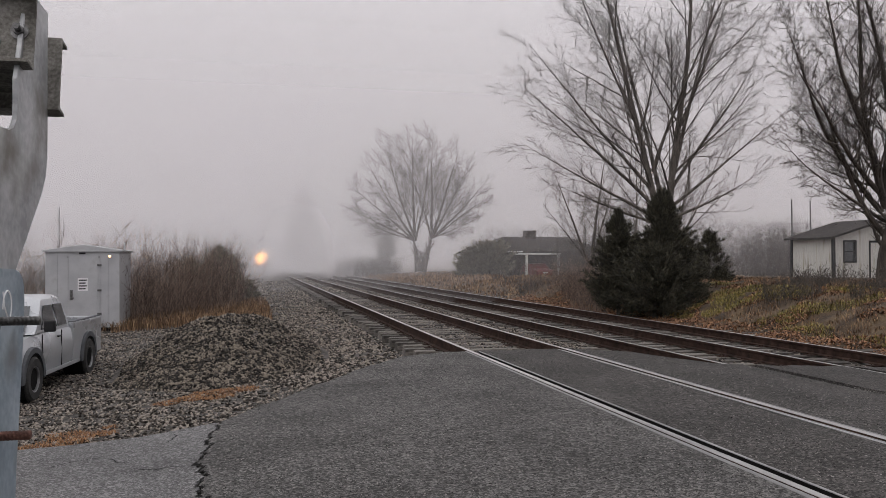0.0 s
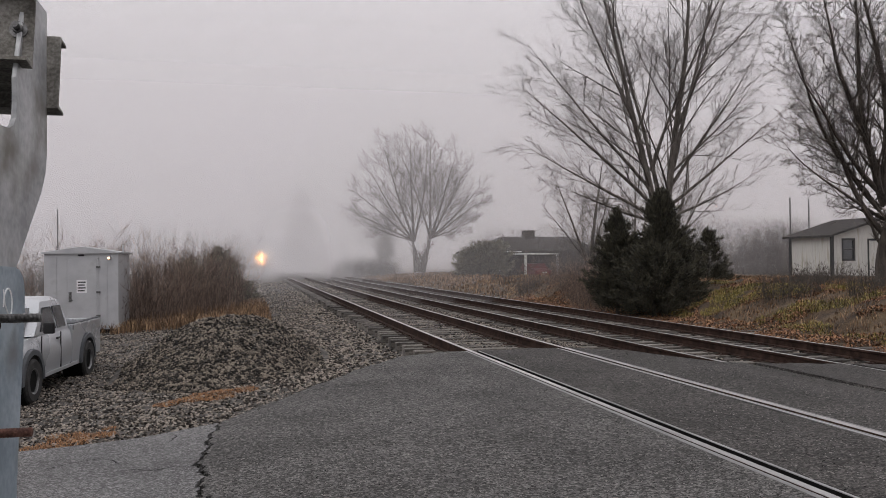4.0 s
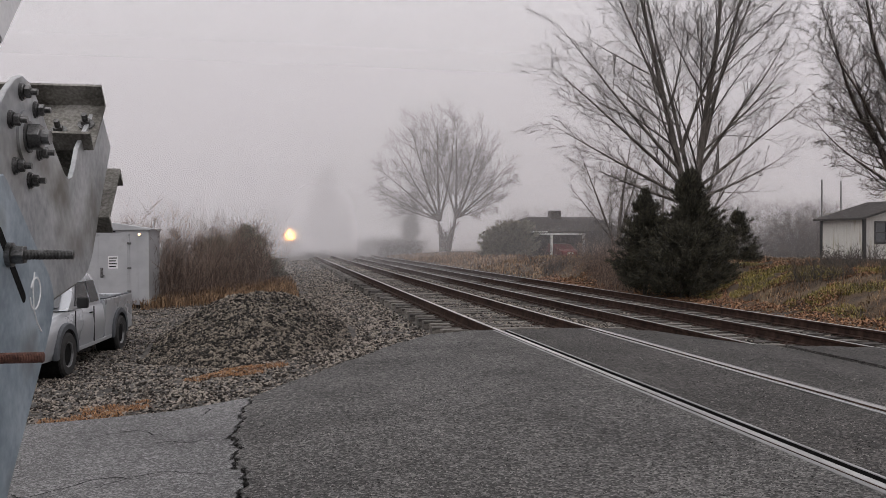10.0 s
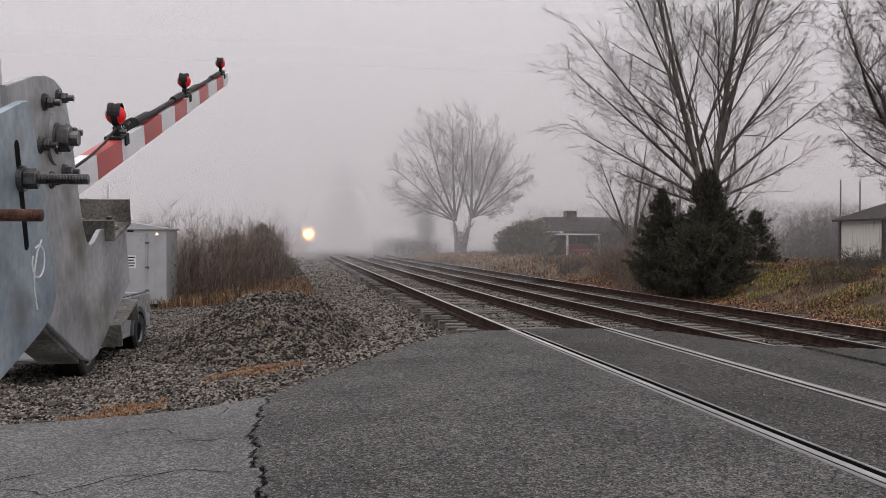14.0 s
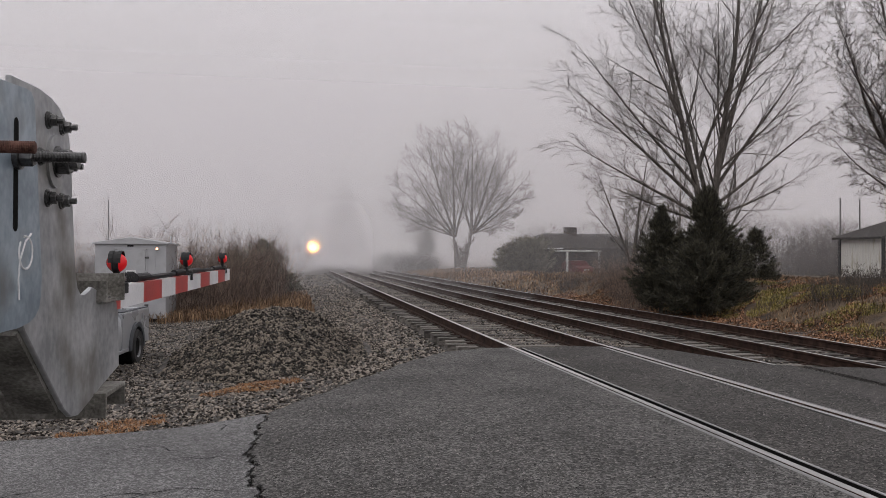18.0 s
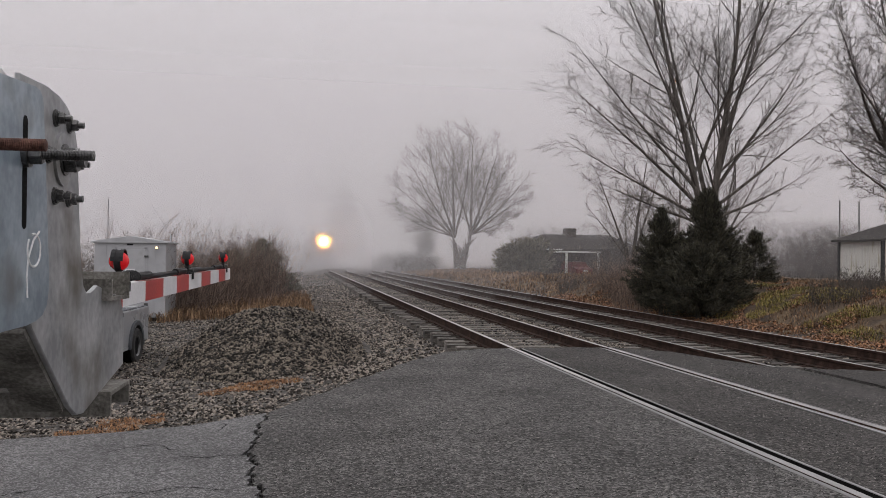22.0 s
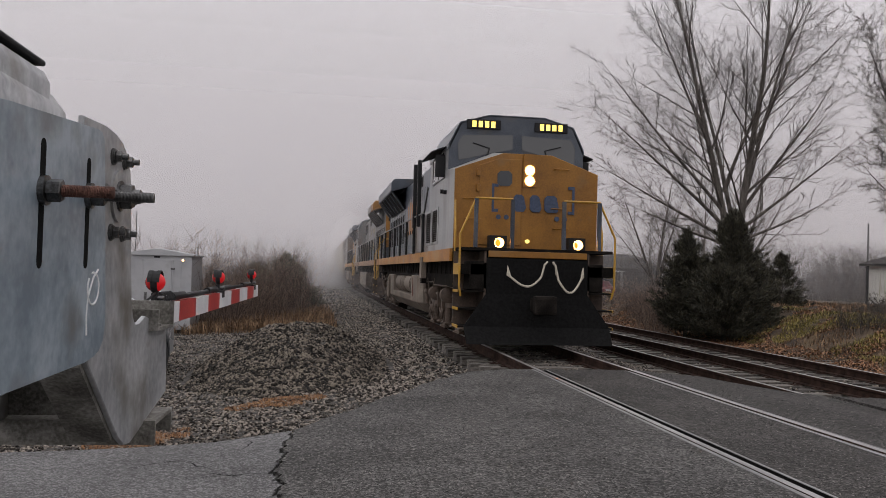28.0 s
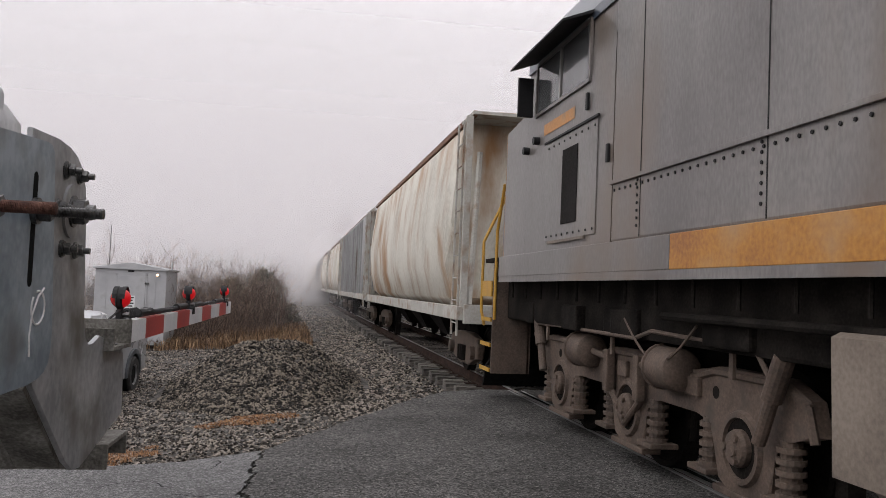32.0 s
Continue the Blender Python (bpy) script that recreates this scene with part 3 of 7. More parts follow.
for k, (cx_, cy_, base_turn, cl) in enumerate(((-5.9, 5.3, 0.1, 1.2), (-5.2, 5.1, 0.15, 0.9), (-5.4, 4.7, 0.05, 1.1), (-5.0, 6.2, 0.1, 0.7), (-4.85, 4.3, 0.2, 0.5), (-5.6, 6.6, 0.0, 0.9), (-4.7, 7.4, -1.3, 0.5), (-6.6, 4.9, 0.1, 1.3))):
    v_, f_ = crack_line(cx_, cy_, base_turn, cl, 70 + k)
    tagged(new("asphalt_crack", mesh_of("asphalt_crack", v_, f_, M["black"])), "thin dark crack in the old asphalt", "crack", kind="structure")

# loose stones
def stones(name, pts, size, material, label, rnd, flat=0.75):
    """Many small broken stones as one mesh."""
    n = len(pts)
    base = np.array([(1, 0, 0), (-1, 0, 0), (0, 1, 0), (0, -1, 0), (0, 0, 1), (0, 0, -1)], dtype=float)
    f = np.array([(0, 2, 4), (2, 1, 4), (1, 3, 4), (3, 0, 4), (2, 0, 5), (1, 2, 5), (3, 1, 5), (0, 3, 5)])
    jit = rnd.uniform(0.55, 1.15, (n, 6, 1)) * base[None] + rnd.uniform(-0.28, 0.28, (n, 6, 3))
    s = size[:, None, None] * np.stack([rnd.uniform(0.8, 1.3, n), rnd.uniform(0.6, 1.0, n), rnd.uniform(0.5, flat, n)], -1)[:, None, :]
    jit = jit * s
    a, tl = rnd.uniform(0, 2 * np.pi, n), rnd.uniform(-0.7, 0.7, n)
    ca, sa, ct, st = np.cos(a), np.sin(a), np.cos(tl), np.sin(tl)
    x, y, z = jit[..., 0], jit[..., 1], jit[..., 2]
    y, z = y * ct[:, None] - z * st[:, None], y * st[:, None] + z * ct[:, None]
    x, y = x * ca[:, None] - y * sa[:, None], x * sa[:, None] + y * ca[:, None]
    v = np.stack([x, y, z], -1) + pts[:, None, :]
    t = (f[None] + (np.arange(n) * 6)[:, None, None]).reshape(-1, 3)
    ob = new(name, bulk(name, v.reshape(-1, 3), t, material))
    return tagged(ob, label, "stones", kind="stuff")


rg = np.random.RandomState(7)


def scatter(n, x0, x1, y0, y1, keep):
    """Random places, denser towards the crossing."""
    x = rg.uniform(x0, x1, n)
    y = y0 + (y1 - y0) * rg.uniform(0, 1, n) ** 1.7
    ok = keep(x, y) & (y > road_edge(x) - 0.02)
    x, y = x[ok], y[ok]
    return np.stack([x, y, ground_z(x, y) + rg.uniform(-0.012, 0.012, len(x))], -1)


def in_heap(x, y):
    return ((x + 4.55) / 2.0) ** 2 + ((y - 16.2) / 3.4) ** 2 < 1


p = scatter(42000, -6.2, -1.32, 7.4, 42, lambda x, y: ~in_heap(x, y) & (x > -3.6 - 0.5 * np.sin(y)))
stones("ballast", p, rg.uniform(0.024, 0.052, len(p)), M["stone"], "loose grey-brown broken ballast stones beside the track", rg)
p = scatter(30000, -6.4, -2.7, 12.6, 19.8, in_heap)
stones("ballast_heap", p, rg.uniform(0.026, 0.054, len(p)), M["stone_dark"], "heap of dark broken ballast stones", rg, 0.85)
p = scatter(64000, -9.5, -2.4, 7.3, 26, lambda x, y: ~in_heap(x, y))
stones("yard_gravel", p, rg.uniform(0.018, 0.04, len(p)), M["stone"], "small grey gravel of the parking yard", rg)
p = scatter(22000, -1.3, 2.6, 11.7, 50, lambda x, y: (x > -1.0) & (np.abs(np.abs(x) - RAIL) > 0.09))
stones("track_ballast", p, rg.uniform(0.02, 0.04, len(p)), M["stone"], "broken ballast stones between the ties", rg)
p = scatter(22000, 2.2, 8.2, 9.6, 45, lambda x, y: (np.abs(np.abs(x - TRACK2_X) - RAIL) > 0.09) & (np.abs(x - SIDING_X) > 0.1))
stones("far_ballast", p, rg.uniform(0.02, 0.042, len(p)), M["stone"], "broken ballast stones of the second track", rg)

p = scatter(7000, -4.2, 2.4, 42, 90, lambda x, y: np.abs(np.abs(x) - RAIL) > 0.1)
stones("far_line_ballast", p, rg.uniform(0.045, 0.08, len(p)), M["stone"], "broken ballast stones of the line in the fog", rg)
n_chip = 30000
xs_ = rg.uniform(-4.2, 3.0, n_chip)
ys_ = 2.4 + 8.5 * rg.uniform(0, 1, n_chip) ** 1.4
ok_ = (ys_ < road_edge(xs_) - 0.05) & (np.abs(np.abs(xs_) - RAIL) > 0.15) & (xs_ > -4.2)
xs_, ys_ = xs_[ok_], ys_[ok_]
p = np.stack([xs_, ys_, road_z(xs_, ys_) + rg.uniform(-0.003, 0.001, len(xs_))], -1)
stones("asphalt_chips", p, rg.uniform(0.005, 0.0105, len(p)), M["chip"], "coarse stone chips in the asphalt surface", rg, 0.7)

# ---------------- trees, brush and grass ----------------
def perp(d, rnd):
    v = Vector((rnd.uniform(-1, 1), rnd.uniform(-1, 1), rnd.uniform(-1, 1)))
    v = v - d * v.dot(d)
    return v.normalized() if v.length > 1e-4 else Vector((1, 0, 0))


def segments_mesh(name, segs, material):
    """Tapered bars, one for each (a, b, r0, r1, sides), as one mesh."""
    V, T, base = [], [], 0
    for sides in sorted({s[4] for s in segs}):
        S = [s for s in segs if s[4] == sides]
        a = np.array([s[0] for s in S])
        b = np.array([s[1] for s in S])
        r0, r1 = np.array([s[2] for s in S]), np.array([s[3] for s in S])
        d = b - a
        d /= np.maximum(np.linalg.norm(d, axis=1, keepdims=True), 1e-6)
        h = np.where(np.abs(d[:, 2:3]) > 0.9, np.array([[1.0, 0, 0]]), np.array([[0, 0, 1.0]]))
        u = np.cross(d, h)
        u /= np.linalg.norm(u, axis=1, keepdims=True)
        w = np.cross(d, u)
        ang = 2 * np.pi * np.arange(sides) / sides
        ring = u[:, None] * np.cos(ang)[None, :, None] + w[:, None] * np.sin(ang)[None, :, None]
        v = np.concatenate([a[:, None] + ring * r0[:, None, None], b[:, None] + ring * r1[:, None, None]], 1)
        i = np.arange(sides)
        j = (i + 1) % sides
        f = np.concatenate([np.stack([i, j, sides + j], -1), np.stack([i, sides + j, sides + i], -1)])
        T.append((f[None] + (base + np.arange(len(S)) * 2 * sides)[:, None, None]).reshape(-1, 3))
        V.append(v.reshape(-1, 3))
        base += len(S) * 2 * sides
    return bulk(name, np.concatenate(V), np.concatenate(T), material)


def limb(segs, rnd, p, d, length, r, level, spec):
    """One branch with its side branches, down to twigs."""
    steps = spec["steps"][level]
    sides = spec["sides"][level]
    step = length / steps
    pts = [p.copy()]
    rad = [r]
    for i in range(steps):
        d = (d + perp(d, rnd) * spec["bend"][level] + Vector((0, 0, spec["lift"][level]))).normalized()
        p = p + d * step
        r2 = r * (1 - (i + 1) / steps * spec["taper"][level])
        segs.append((tuple(pts[-1]), tuple(p), rad[-1], r2, sides))
        pts.append(p.copy())
        rad.append(r2)
    if level + 1 >= len(spec["steps"]):
        return
    n = spec["kids"][level]
    n = max(1, int(round(n * rnd.uniform(0.75, 1.25) * (length / spec["ref"][level]) ** 0.5)))
    lo = spec["start"][level]
    for k in range(n):
        t = lo + (1 - lo) * (k + rnd.uniform(0.1, 0.9)) / n
        i = min(steps - 1, int(t * steps))
        q = pts[i].lerp(pts[i + 1], t * steps - i)
        dd = (pts[i + 1] - pts[i]).normalized()
        ang = radians(rnd.uniform(*spec["angle"][level]))
        nd = (dd * math.cos(ang) + perp(dd, rnd) * math.sin(ang)).normalized()
        ln = length * spec["ratio"][level] * rnd.uniform(0.65, 1.15) * (1.15 - 0.6 * t)
        rr = rad[i] * spec["thin"][level] * rnd.uniform(0.8, 1.05)
        limb(segs, rnd, q, nd, ln, max(rr, spec["least"]), level + 1, spec)


def bare_tree(name, at, stems, spec, seed, label, trunk_mat, twig_mat):
    """stems: (start offset, direction, length, radius). A trunk part and a crown of bare limbs and twigs."""
    rnd = random.Random(seed)
    t = thing(name, pose(*at), label, "tree", group="bare trees")
    trunk, crown = [], []
    for off, d, ln, r in stems:
        segs = []
        limb(segs, rnd, Vector(off), Vector(d).normalized(), ln, r, 0, spec)
        n0 = spec["sides"][0]
        main = [s for s in segs if s[4] == n0]
        rings = [(main[0][0], main[0][2])] + [(s[1], s[3]) for s in main]
        sections = []
        for i, (c, r_) in enumerate(rings):
            along = (Vector(rings[min(i + 1, len(rings) - 1)][0]) - Vector(rings[max(i - 1, 0)][0])).normalized()
            e1 = along.cross(Vector((0, 1, 0))).normalized()
            e2 = along.cross(e1)
            sections.append([tuple(Vector(c) + (e1 * math.cos(math.tau * k / n0) + e2 * math.sin(math.tau * k / n0)) * r_) for k in range(n0)])
        part("limb" if trunk else "trunk", loft(bmesh.new(), sections), trunk_mat, t, smooth=True)
        trunk.append(1)
        crown += [s for s in segs if s[4] != n0]
    part("crown", segments_mesh("crown", crown, twig_mat), None, t, "bare grey limbs and fine twigs")
    return t


SPEC_BIG = dict(steps=(12, 7, 5, 3), sides=(8, 5, 4, 3), bend=(0.035, 0.07, 0.12, 0.16), lift=(0.003, 0.02, 0.03, 0.02), taper=(0.93, 0.9, 0.9, 0.6),
                kids=(17, 10, 7), ref=(10, 4, 1.8), start=(0.1, 0.15, 0.15), angle=((20, 46), (20, 48), (25, 58)), ratio=(0.4, 0.44, 0.5), thin=(0.38, 0.48, 0.6), least=0.0085)
SPEC_FAR = dict(SPEC_BIG, kids=(13, 8, 6), angle=((20, 50), (22, 50), (25, 60)), least=0.013)
SPEC_ROUND = dict(SPEC_BIG, kids=(16, 10, 7), angle=((18, 50), (20, 50), (22, 55)), ratio=(0.42, 0.46, 0.5), lift=(0.012, 0.02, 0.01, 0.0), least=0.016)
SPEC_WILD = dict(SPEC_BIG, bend=(0.09, 0.15, 0.2, 0.25), lift=(0.05, 0.07, 0.06, 0.04), kids=(22, 12, 8), angle=((25, 65), (25, 65), (28, 65)), least=0.011)

bare_tree("bare_maple", (12.1, 30, 0.3), [((0, 0, 0), (-0.02, 0, 1), 3.0, 0.36),
          ((-0.15, 0, 2.3), (-0.23, 0.05, 1), 13, 0.15), ((0.15, 0, 2.3), (0.1, -0.05, 1), 13.5, 0.16), ((0.35, 0, 4.2), (0.36, 0.1, 1), 11.5, 0.1), ((0.05, 0.1, 3.0), (-0.04, 0.25, 1), 12, 0.1),
          ((-0.2, 0, 2.7), (-1, 0.1, 0.5), 6.4, 0.075), ((-0.3, 0, 3.1), (-1, -0.2, 0.8), 7.4, 0.085), ((-0.45, 0, 3.8), (-0.85, 0.2, 1), 7.6, 0.08), ((-0.95, 0, 6.0), (-0.5, -0.1, 1), 7.4, 0.07),
          ((-0.2, 0.1, 2.5), (-1, -0.1, 0.25), 5.2, 0.065), ((0.25, 0, 2.7), (1, 0.1, 0.36), 5.0, 0.065), ((0.3, 0, 3.2), (1, -0.1, 0.72), 6.2, 0.075), ((0.4, 0, 4.0), (0.8, 0.1, 1), 7.6, 0.08),
          ((0.75, 0, 6.5), (0.5, 0, 1), 7.5, 0.075), ((-0.5, 0, 4.6), (0.25, -0.3, 1), 9, 0.07)], SPEC_BIG, 5,
          "tall leafless maple forking into several upright grey stems", M["bark"], M["twig"])
bare_tree("bare_tree", (23.0, 30.5, 0.4), [((0, 0, 0), (-0.15, 0, 1), 5, 0.4), ((-0.1, 0, 2.0), (-0.8, -0.1, 0.7), 7.5, 0.14), ((0, 0, 3.2), (-0.5, 0, 1), 10.5, 0.18), ((0, 0, 4), (0.1, 0, 1), 10.5, 0.2),
          ((0, 0, 3.6), (-0.85, 0, 0.75), 8, 0.13), ((-0.3, 0, 4.4), (-0.3, 0.1, 1), 10.5, 0.15), ((0, 0, 2.6), (-0.9, 0.1, 0.3), 6, 0.09), ((-0.2, 0, 3.0), (-0.65, 0.2, 0.9), 9.5, 0.13), ((0, 0, 3.6), (-0.15, -0.2, 1), 10, 0.14)], SPEC_WILD, 9,
          "dense dark leafless tree with tangled crooked limbs", M["bark_dark"], M["bark_dark"])
bare_tree("bare_round_tree", (13.2, 85, 0.25), [((-0.15, 0, 0), (-0.13, 0, 1), 3.6, 0.5), ((0.15, 0, 0), (0.36, 0, 1), 3.9, 0.48)]
          + [((-0.55, 0, 3.2), (dx, dy, 1), ln, r) for dx, dy, ln, r in ((-0.1, 0.1, 11, 0.17), (-0.4, -0.1, 10.5, 0.15), (-0.75, 0.15, 9.5, 0.14), (-1.2, -0.1, 8.8, 0.12), (-1.9, 0.1, 7.8, 0.1), (0.15, -0.2, 10.5, 0.13), (-3.2, 0.0, 6.6, 0.08))]
          + [((1.2, 0, 3.5), (dx, dy, 1), ln, r) for dx, dy, ln, r in ((0.05, 0.1, 10.5, 0.17), (0.35, -0.1, 9.8, 0.15), (0.7, 0.15, 9.0, 0.14), (1.15, -0.1, 8.2, 0.12), (1.8, 0.1, 7.2, 0.1), (-0.2, 0.2, 10.5, 0.13), (3.0, 0.0, 5.8, 0.08))],
          SPEC_ROUND, 12, "round leafless tree with a forked trunk in the fog", M["bark_dark"], M["bark"])
bare_tree("bare_small_tree", (17.5, 50, 0.2), [((0, 0, 0), (0.05, 0, 1), 8, 0.16), ((0, 0, 0.3), (-0.35, 0, 1), 7, 0.12), ((0, 0, 0.5), (0.3, 0, 1), 6.5, 0.11), ((0, 0, 0.8), (-0.7, 0, 0.9), 5, 0.08), ((0, 0, 0.6), (0.7, 0, 1), 6, 0.08)],
          SPEC_FAR, 15, "small leafless tree beside the house", M["bark_dark"], M["bark"])
bare_tree("bare_slender_tree", (22.5, 48, 0.3), [((0, 0, 0), (0.02, 0, 1), 9.5, 0.2), ((0, 0, 1.5), (-0.5, 0, 1), 6, 0.1), ((0, 0, 1.8), (0.55, 0, 1), 6, 0.1), ((0, 0, 2.4), (0.2, 0, 1), 7, 0.1), ((0, 0, 2.0), (-0.9, 0, 0.9), 4.5, 0.07), ((0, 0, 2.2), (0.95, 0, 0.8), 4.5, 0.07)],
          SPEC_FAR, 18, "slender leafless tree in the fog behind the maple", M["bark"], M["twig"])
bare_tree("bare_slender_tree", (18.6, 46, 0.2), [((0, 0, 0), (0.05, 0, 1), 8, 0.12), ((0, 0, 0.6), (-0.4, 0, 1), 6, 0.08), ((0, 0, 1.0), (0.5, 0, 1), 6, 0.08), ((0, 0, 2), (-0.6, 0, 0.8), 4, 0.06)],
          SPEC_FAR, 19, "slender leafless tree behind the cedars", M["bark"], M["twig"])
bare_tree("bare_far_tree", (13.8, 113, 0.0), [((0, 0, 0), (0.0, 0, 1), 10, 0.3), ((0, 0, 3), (-0.9, 0, 0.3), 5, 0.14), ((0, 0, 3), (-0.7, 0, 0.8), 6, 0.14), ((0, 0, 3.5), (0.6, 0, 0.9), 5, 0.12)],
          SPEC_FAR, 21, "faint leafless tree in dense fog", M["bark"], M["twig"])


def evergreen(name, at, height, radius, seed, label, material, count=16000, size=0.16, lean=0.0, top=1.0):
    """A trunk and many upswept boughs, each a feathered spray of small needle leaves."""
    rnd = np.random.RandomState(seed)
    t = thing(name, pose(*at), label, "evergreen", group="evergreens")
    part("trunk", tube(bmesh.new(), (0, 0, -0.1), (0, 0, height * 0.85), radius * 0.06, 0.01, 7), M["bark_dark"], t)
    n = 420 if count > 12000 else 160
    u = rnd.uniform(0.02, 1.0, n) ** 0.9
    reach = radius * np.clip(1 - u ** (1.1 * top), 0.05, 1) ** 0.85 * rnd.uniform(0.35, 1.35, n) ** 0.9
    a = rnd.uniform(0, 2 * np.pi, n)
    root = np.stack([lean * u, 0 * u, height * u * 0.9], -1)
    rise = rnd.uniform(0.25, 0.95, n) * (0.4 + 0.7 * u)
    tip = root + np.stack([reach * np.cos(a), reach * np.sin(a), reach * rise + 0.06 * height * u], -1)
    k = rnd.choice(n, count, p=(reach + 0.1 * radius) / (reach + 0.1 * radius).sum())
    v = rnd.uniform(0.15, 1.0, count) ** 0.6
    droop = -0.25 * reach[k] * v * (1 - v)
    spread = radius * (0.025 + 0.1 * (1 - np.abs(2 * v - 1.1)))
    p = root[k] + (tip - root)[k] * v[:, None] + rnd.normal(size=(count, 3)) * spread[:, None] * 0.6
    p[:, 2] += droop
    p[:, 2] = np.maximum(p[:, 2], 0.02)
    along = (tip - root)[k]
    along /= np.maximum(np.linalg.norm(along, axis=1, keepdims=True), 1e-6)
    d = along + rnd.normal(size=(count, 3)) * 0.55 + np.array([0, 0, 0.3])
    d /= np.linalg.norm(d, axis=1, keepdims=True)
    s = np.cross(d, rnd.normal(size=(count, 3)))
    s /= np.maximum(np.linalg.norm(s, axis=1, keepdims=True), 1e-6)
    ln = size * rnd.uniform(0.6, 1.5, count)[:, None]
    verts = np.stack([p - s * ln * 0.11, p + s * ln * 0.11, p + d * ln], 1).reshape(-1, 3)
    part("crown", bulk("crown", verts, np.arange(count * 3).reshape(-1, 3), material), None, t)
    return t


evergreen("cedar", (8.65, 23.6, -0.25), 3.95, 1.3, 31, "dark green bushy cedar at the foot of the bank", M["cedar"], 52000, 0.11, top=1.15)
evergreen("cedar", (7.4, 24.2, -0.3), 3.35, 1.1, 32, "dark green bushy cedar beside the siding", M["cedar"], 34000, 0.11)
evergreen("cedar", (8.0, 22.9, -0.35), 2.2, 1.35, 33, "low dark cedar beside the siding", M["cedar"], 36000, 0.11, top=1.4)
evergreen("cedar", (12.9, 28, 0.3), 2.2, 0.95, 34, "young cedar on top of the bank", M["cedar"], 8500, 0.12, top=1.3)
evergreen("conifer_bush", (-5.45, 37.5, -0.6), 2.7, 1.35, 35, "brownish evergreen bush at the end of the hedge", M["evergreen_brown"], 20000, 0.11, top=1.1)
evergreen("conifer_bush", (-4.6, 38.2, -0.6), 1.3, 0.85, 36, "brownish evergreen bush beside the ballast", M["evergreen_brown"], 9000, 0.11, top=1.6)
evergreen("conifer_bush", (-6.6, 36.0, -0.6), 2.2, 1.4, 41, "brownish evergreen bush inside the hedge", M["evergreen_brown"], 12500, 0.11, top=1.3)
evergreen("conifer", (10.4, 255, -0.3), 25, 6.2, 37, "tall conifer faint in the fog", M["evergreen_brown"], 16000, 1.3)
evergreen("ivy_tree", (13.9, 112, 0), 5.5, 1.1, 38, "ivy-covered stump faint in the fog", M["evergreen_brown"], 6000, 0.4, top=3)
evergreen("house_shrub", (16.4, 70, -0.3), 3.2, 1.8, 39, "dense shrub at the corner of the house", M["evergreen_brown"], 20000, 0.22, top=3)
evergreen("house_shrub", (14.9, 70.5, -0.3), 2.7, 1.4, 40, "low shrub beside the house", M["evergreen_brown"], 14000, 0.22, top=3)


def brush(name, at, height, radius, n, seed, label, material, group="hedge brush"):
    """A clump of thin upright stems."""
    rnd = random.Random(seed)
    segs = []
    for i in range(n):
        a, r = rnd.uniform(0, 2 * math.pi), radius * rnd.random() ** 0.5
        p = Vector((r * math.cos(a), r * math.sin(a), -0.05))
        d = Vector((rnd.gauss(0, 0.2), rnd.gauss(0, 0.2), 1)).normalized()
        h = height * (0.3 + 0.75 * rnd.random() ** 1.6)
        rad = rnd.uniform(0.006, 0.011)
        for k in range(4):
            d = (d + perp(d, rnd) * 0.14).normalized()
            q = p + d * h / 4
            segs.append((tuple(p), tuple(q), rad * (1 - k / 5), rad * (1 - (k + 1) / 5), 3))
            if k:
                for _ in range(rnd.randint(2, 4)):
                    e2 = (d + perp(d, rnd) * rnd.uniform(0.4, 1.0)).normalized()
                    segs.append((tuple(q), tuple(q + e2 * h * rnd.uniform(0.1, 0.28)), rad * 0.5, rad * 0.25, 3))
            p = q
    t = thing(name, pose(*at), label, "bush", group=group)
    tagged(part("stem_clump", segments_mesh("stem_clump", segs, material), None, t), kind="stuff")
    return t


brush_a = brush("brush", (-7.6, 27.6, -0.66), 2.7, 1.1, 120, 51, "brown leafless brush with thin upright stems", M["brush"])
brush_b = brush("brush", (-6.6, 30.2, -0.66), 2.3, 1.3, 130, 52, "brown leafless brush with thin upright stems", M["brush"])
brush_c = brush("brush", (-8.4, 29.5, -0.66), 3.2, 1.2, 110, 53, "brown leafless brush with thin upright stems", M["brush"])
rb = random.Random(54)
for bxp, byp in ((-7.0, 28.8), (-5.8, 32), (-7.4, 31.5), (-5.4, 34.0), (-6.4, 34.5), (-5.5, 35.8), (-8.2, 33.0), (-5.5, 36.6), (-6.2, 37.5), (-9.3, 28.6), (-10.6, 28.8), (-11.8, 27.8), (-12.8, 29.0),
                 (-5.4, 40.5), (-5.6, 43), (-6.5, 42), (-6.2, 48), (-13.8, 27.5), (-15, 28.5)):
    copy_thing(rb.choice((brush_a, brush_b, brush_c)), pose(bxp, byp, -0.68, 0, 0, rb.uniform(0, 360)))
for bxp, byp in ((8.3, 28.5), (8.8, 31), (9.4, 34), (9.3, 37), (7.7, 26.6), (9.9, 30), (10.3, 36), (7.3, 25.6)):
    copy_thing(rb.choice((brush_a, brush_b)), pose(bxp, byp, -0.3, 0, 0, rb.uniform(0, 360)) @ Matrix.Diagonal((0.75, 0.75, 0.62, 1)))
brush_d = brush("bank_brush", (10.2, 19.2, 0.2), 0.75, 0.9, 260, 61, "dark tangled dead brush on the bank", M["bark_dark"], "bank brush")
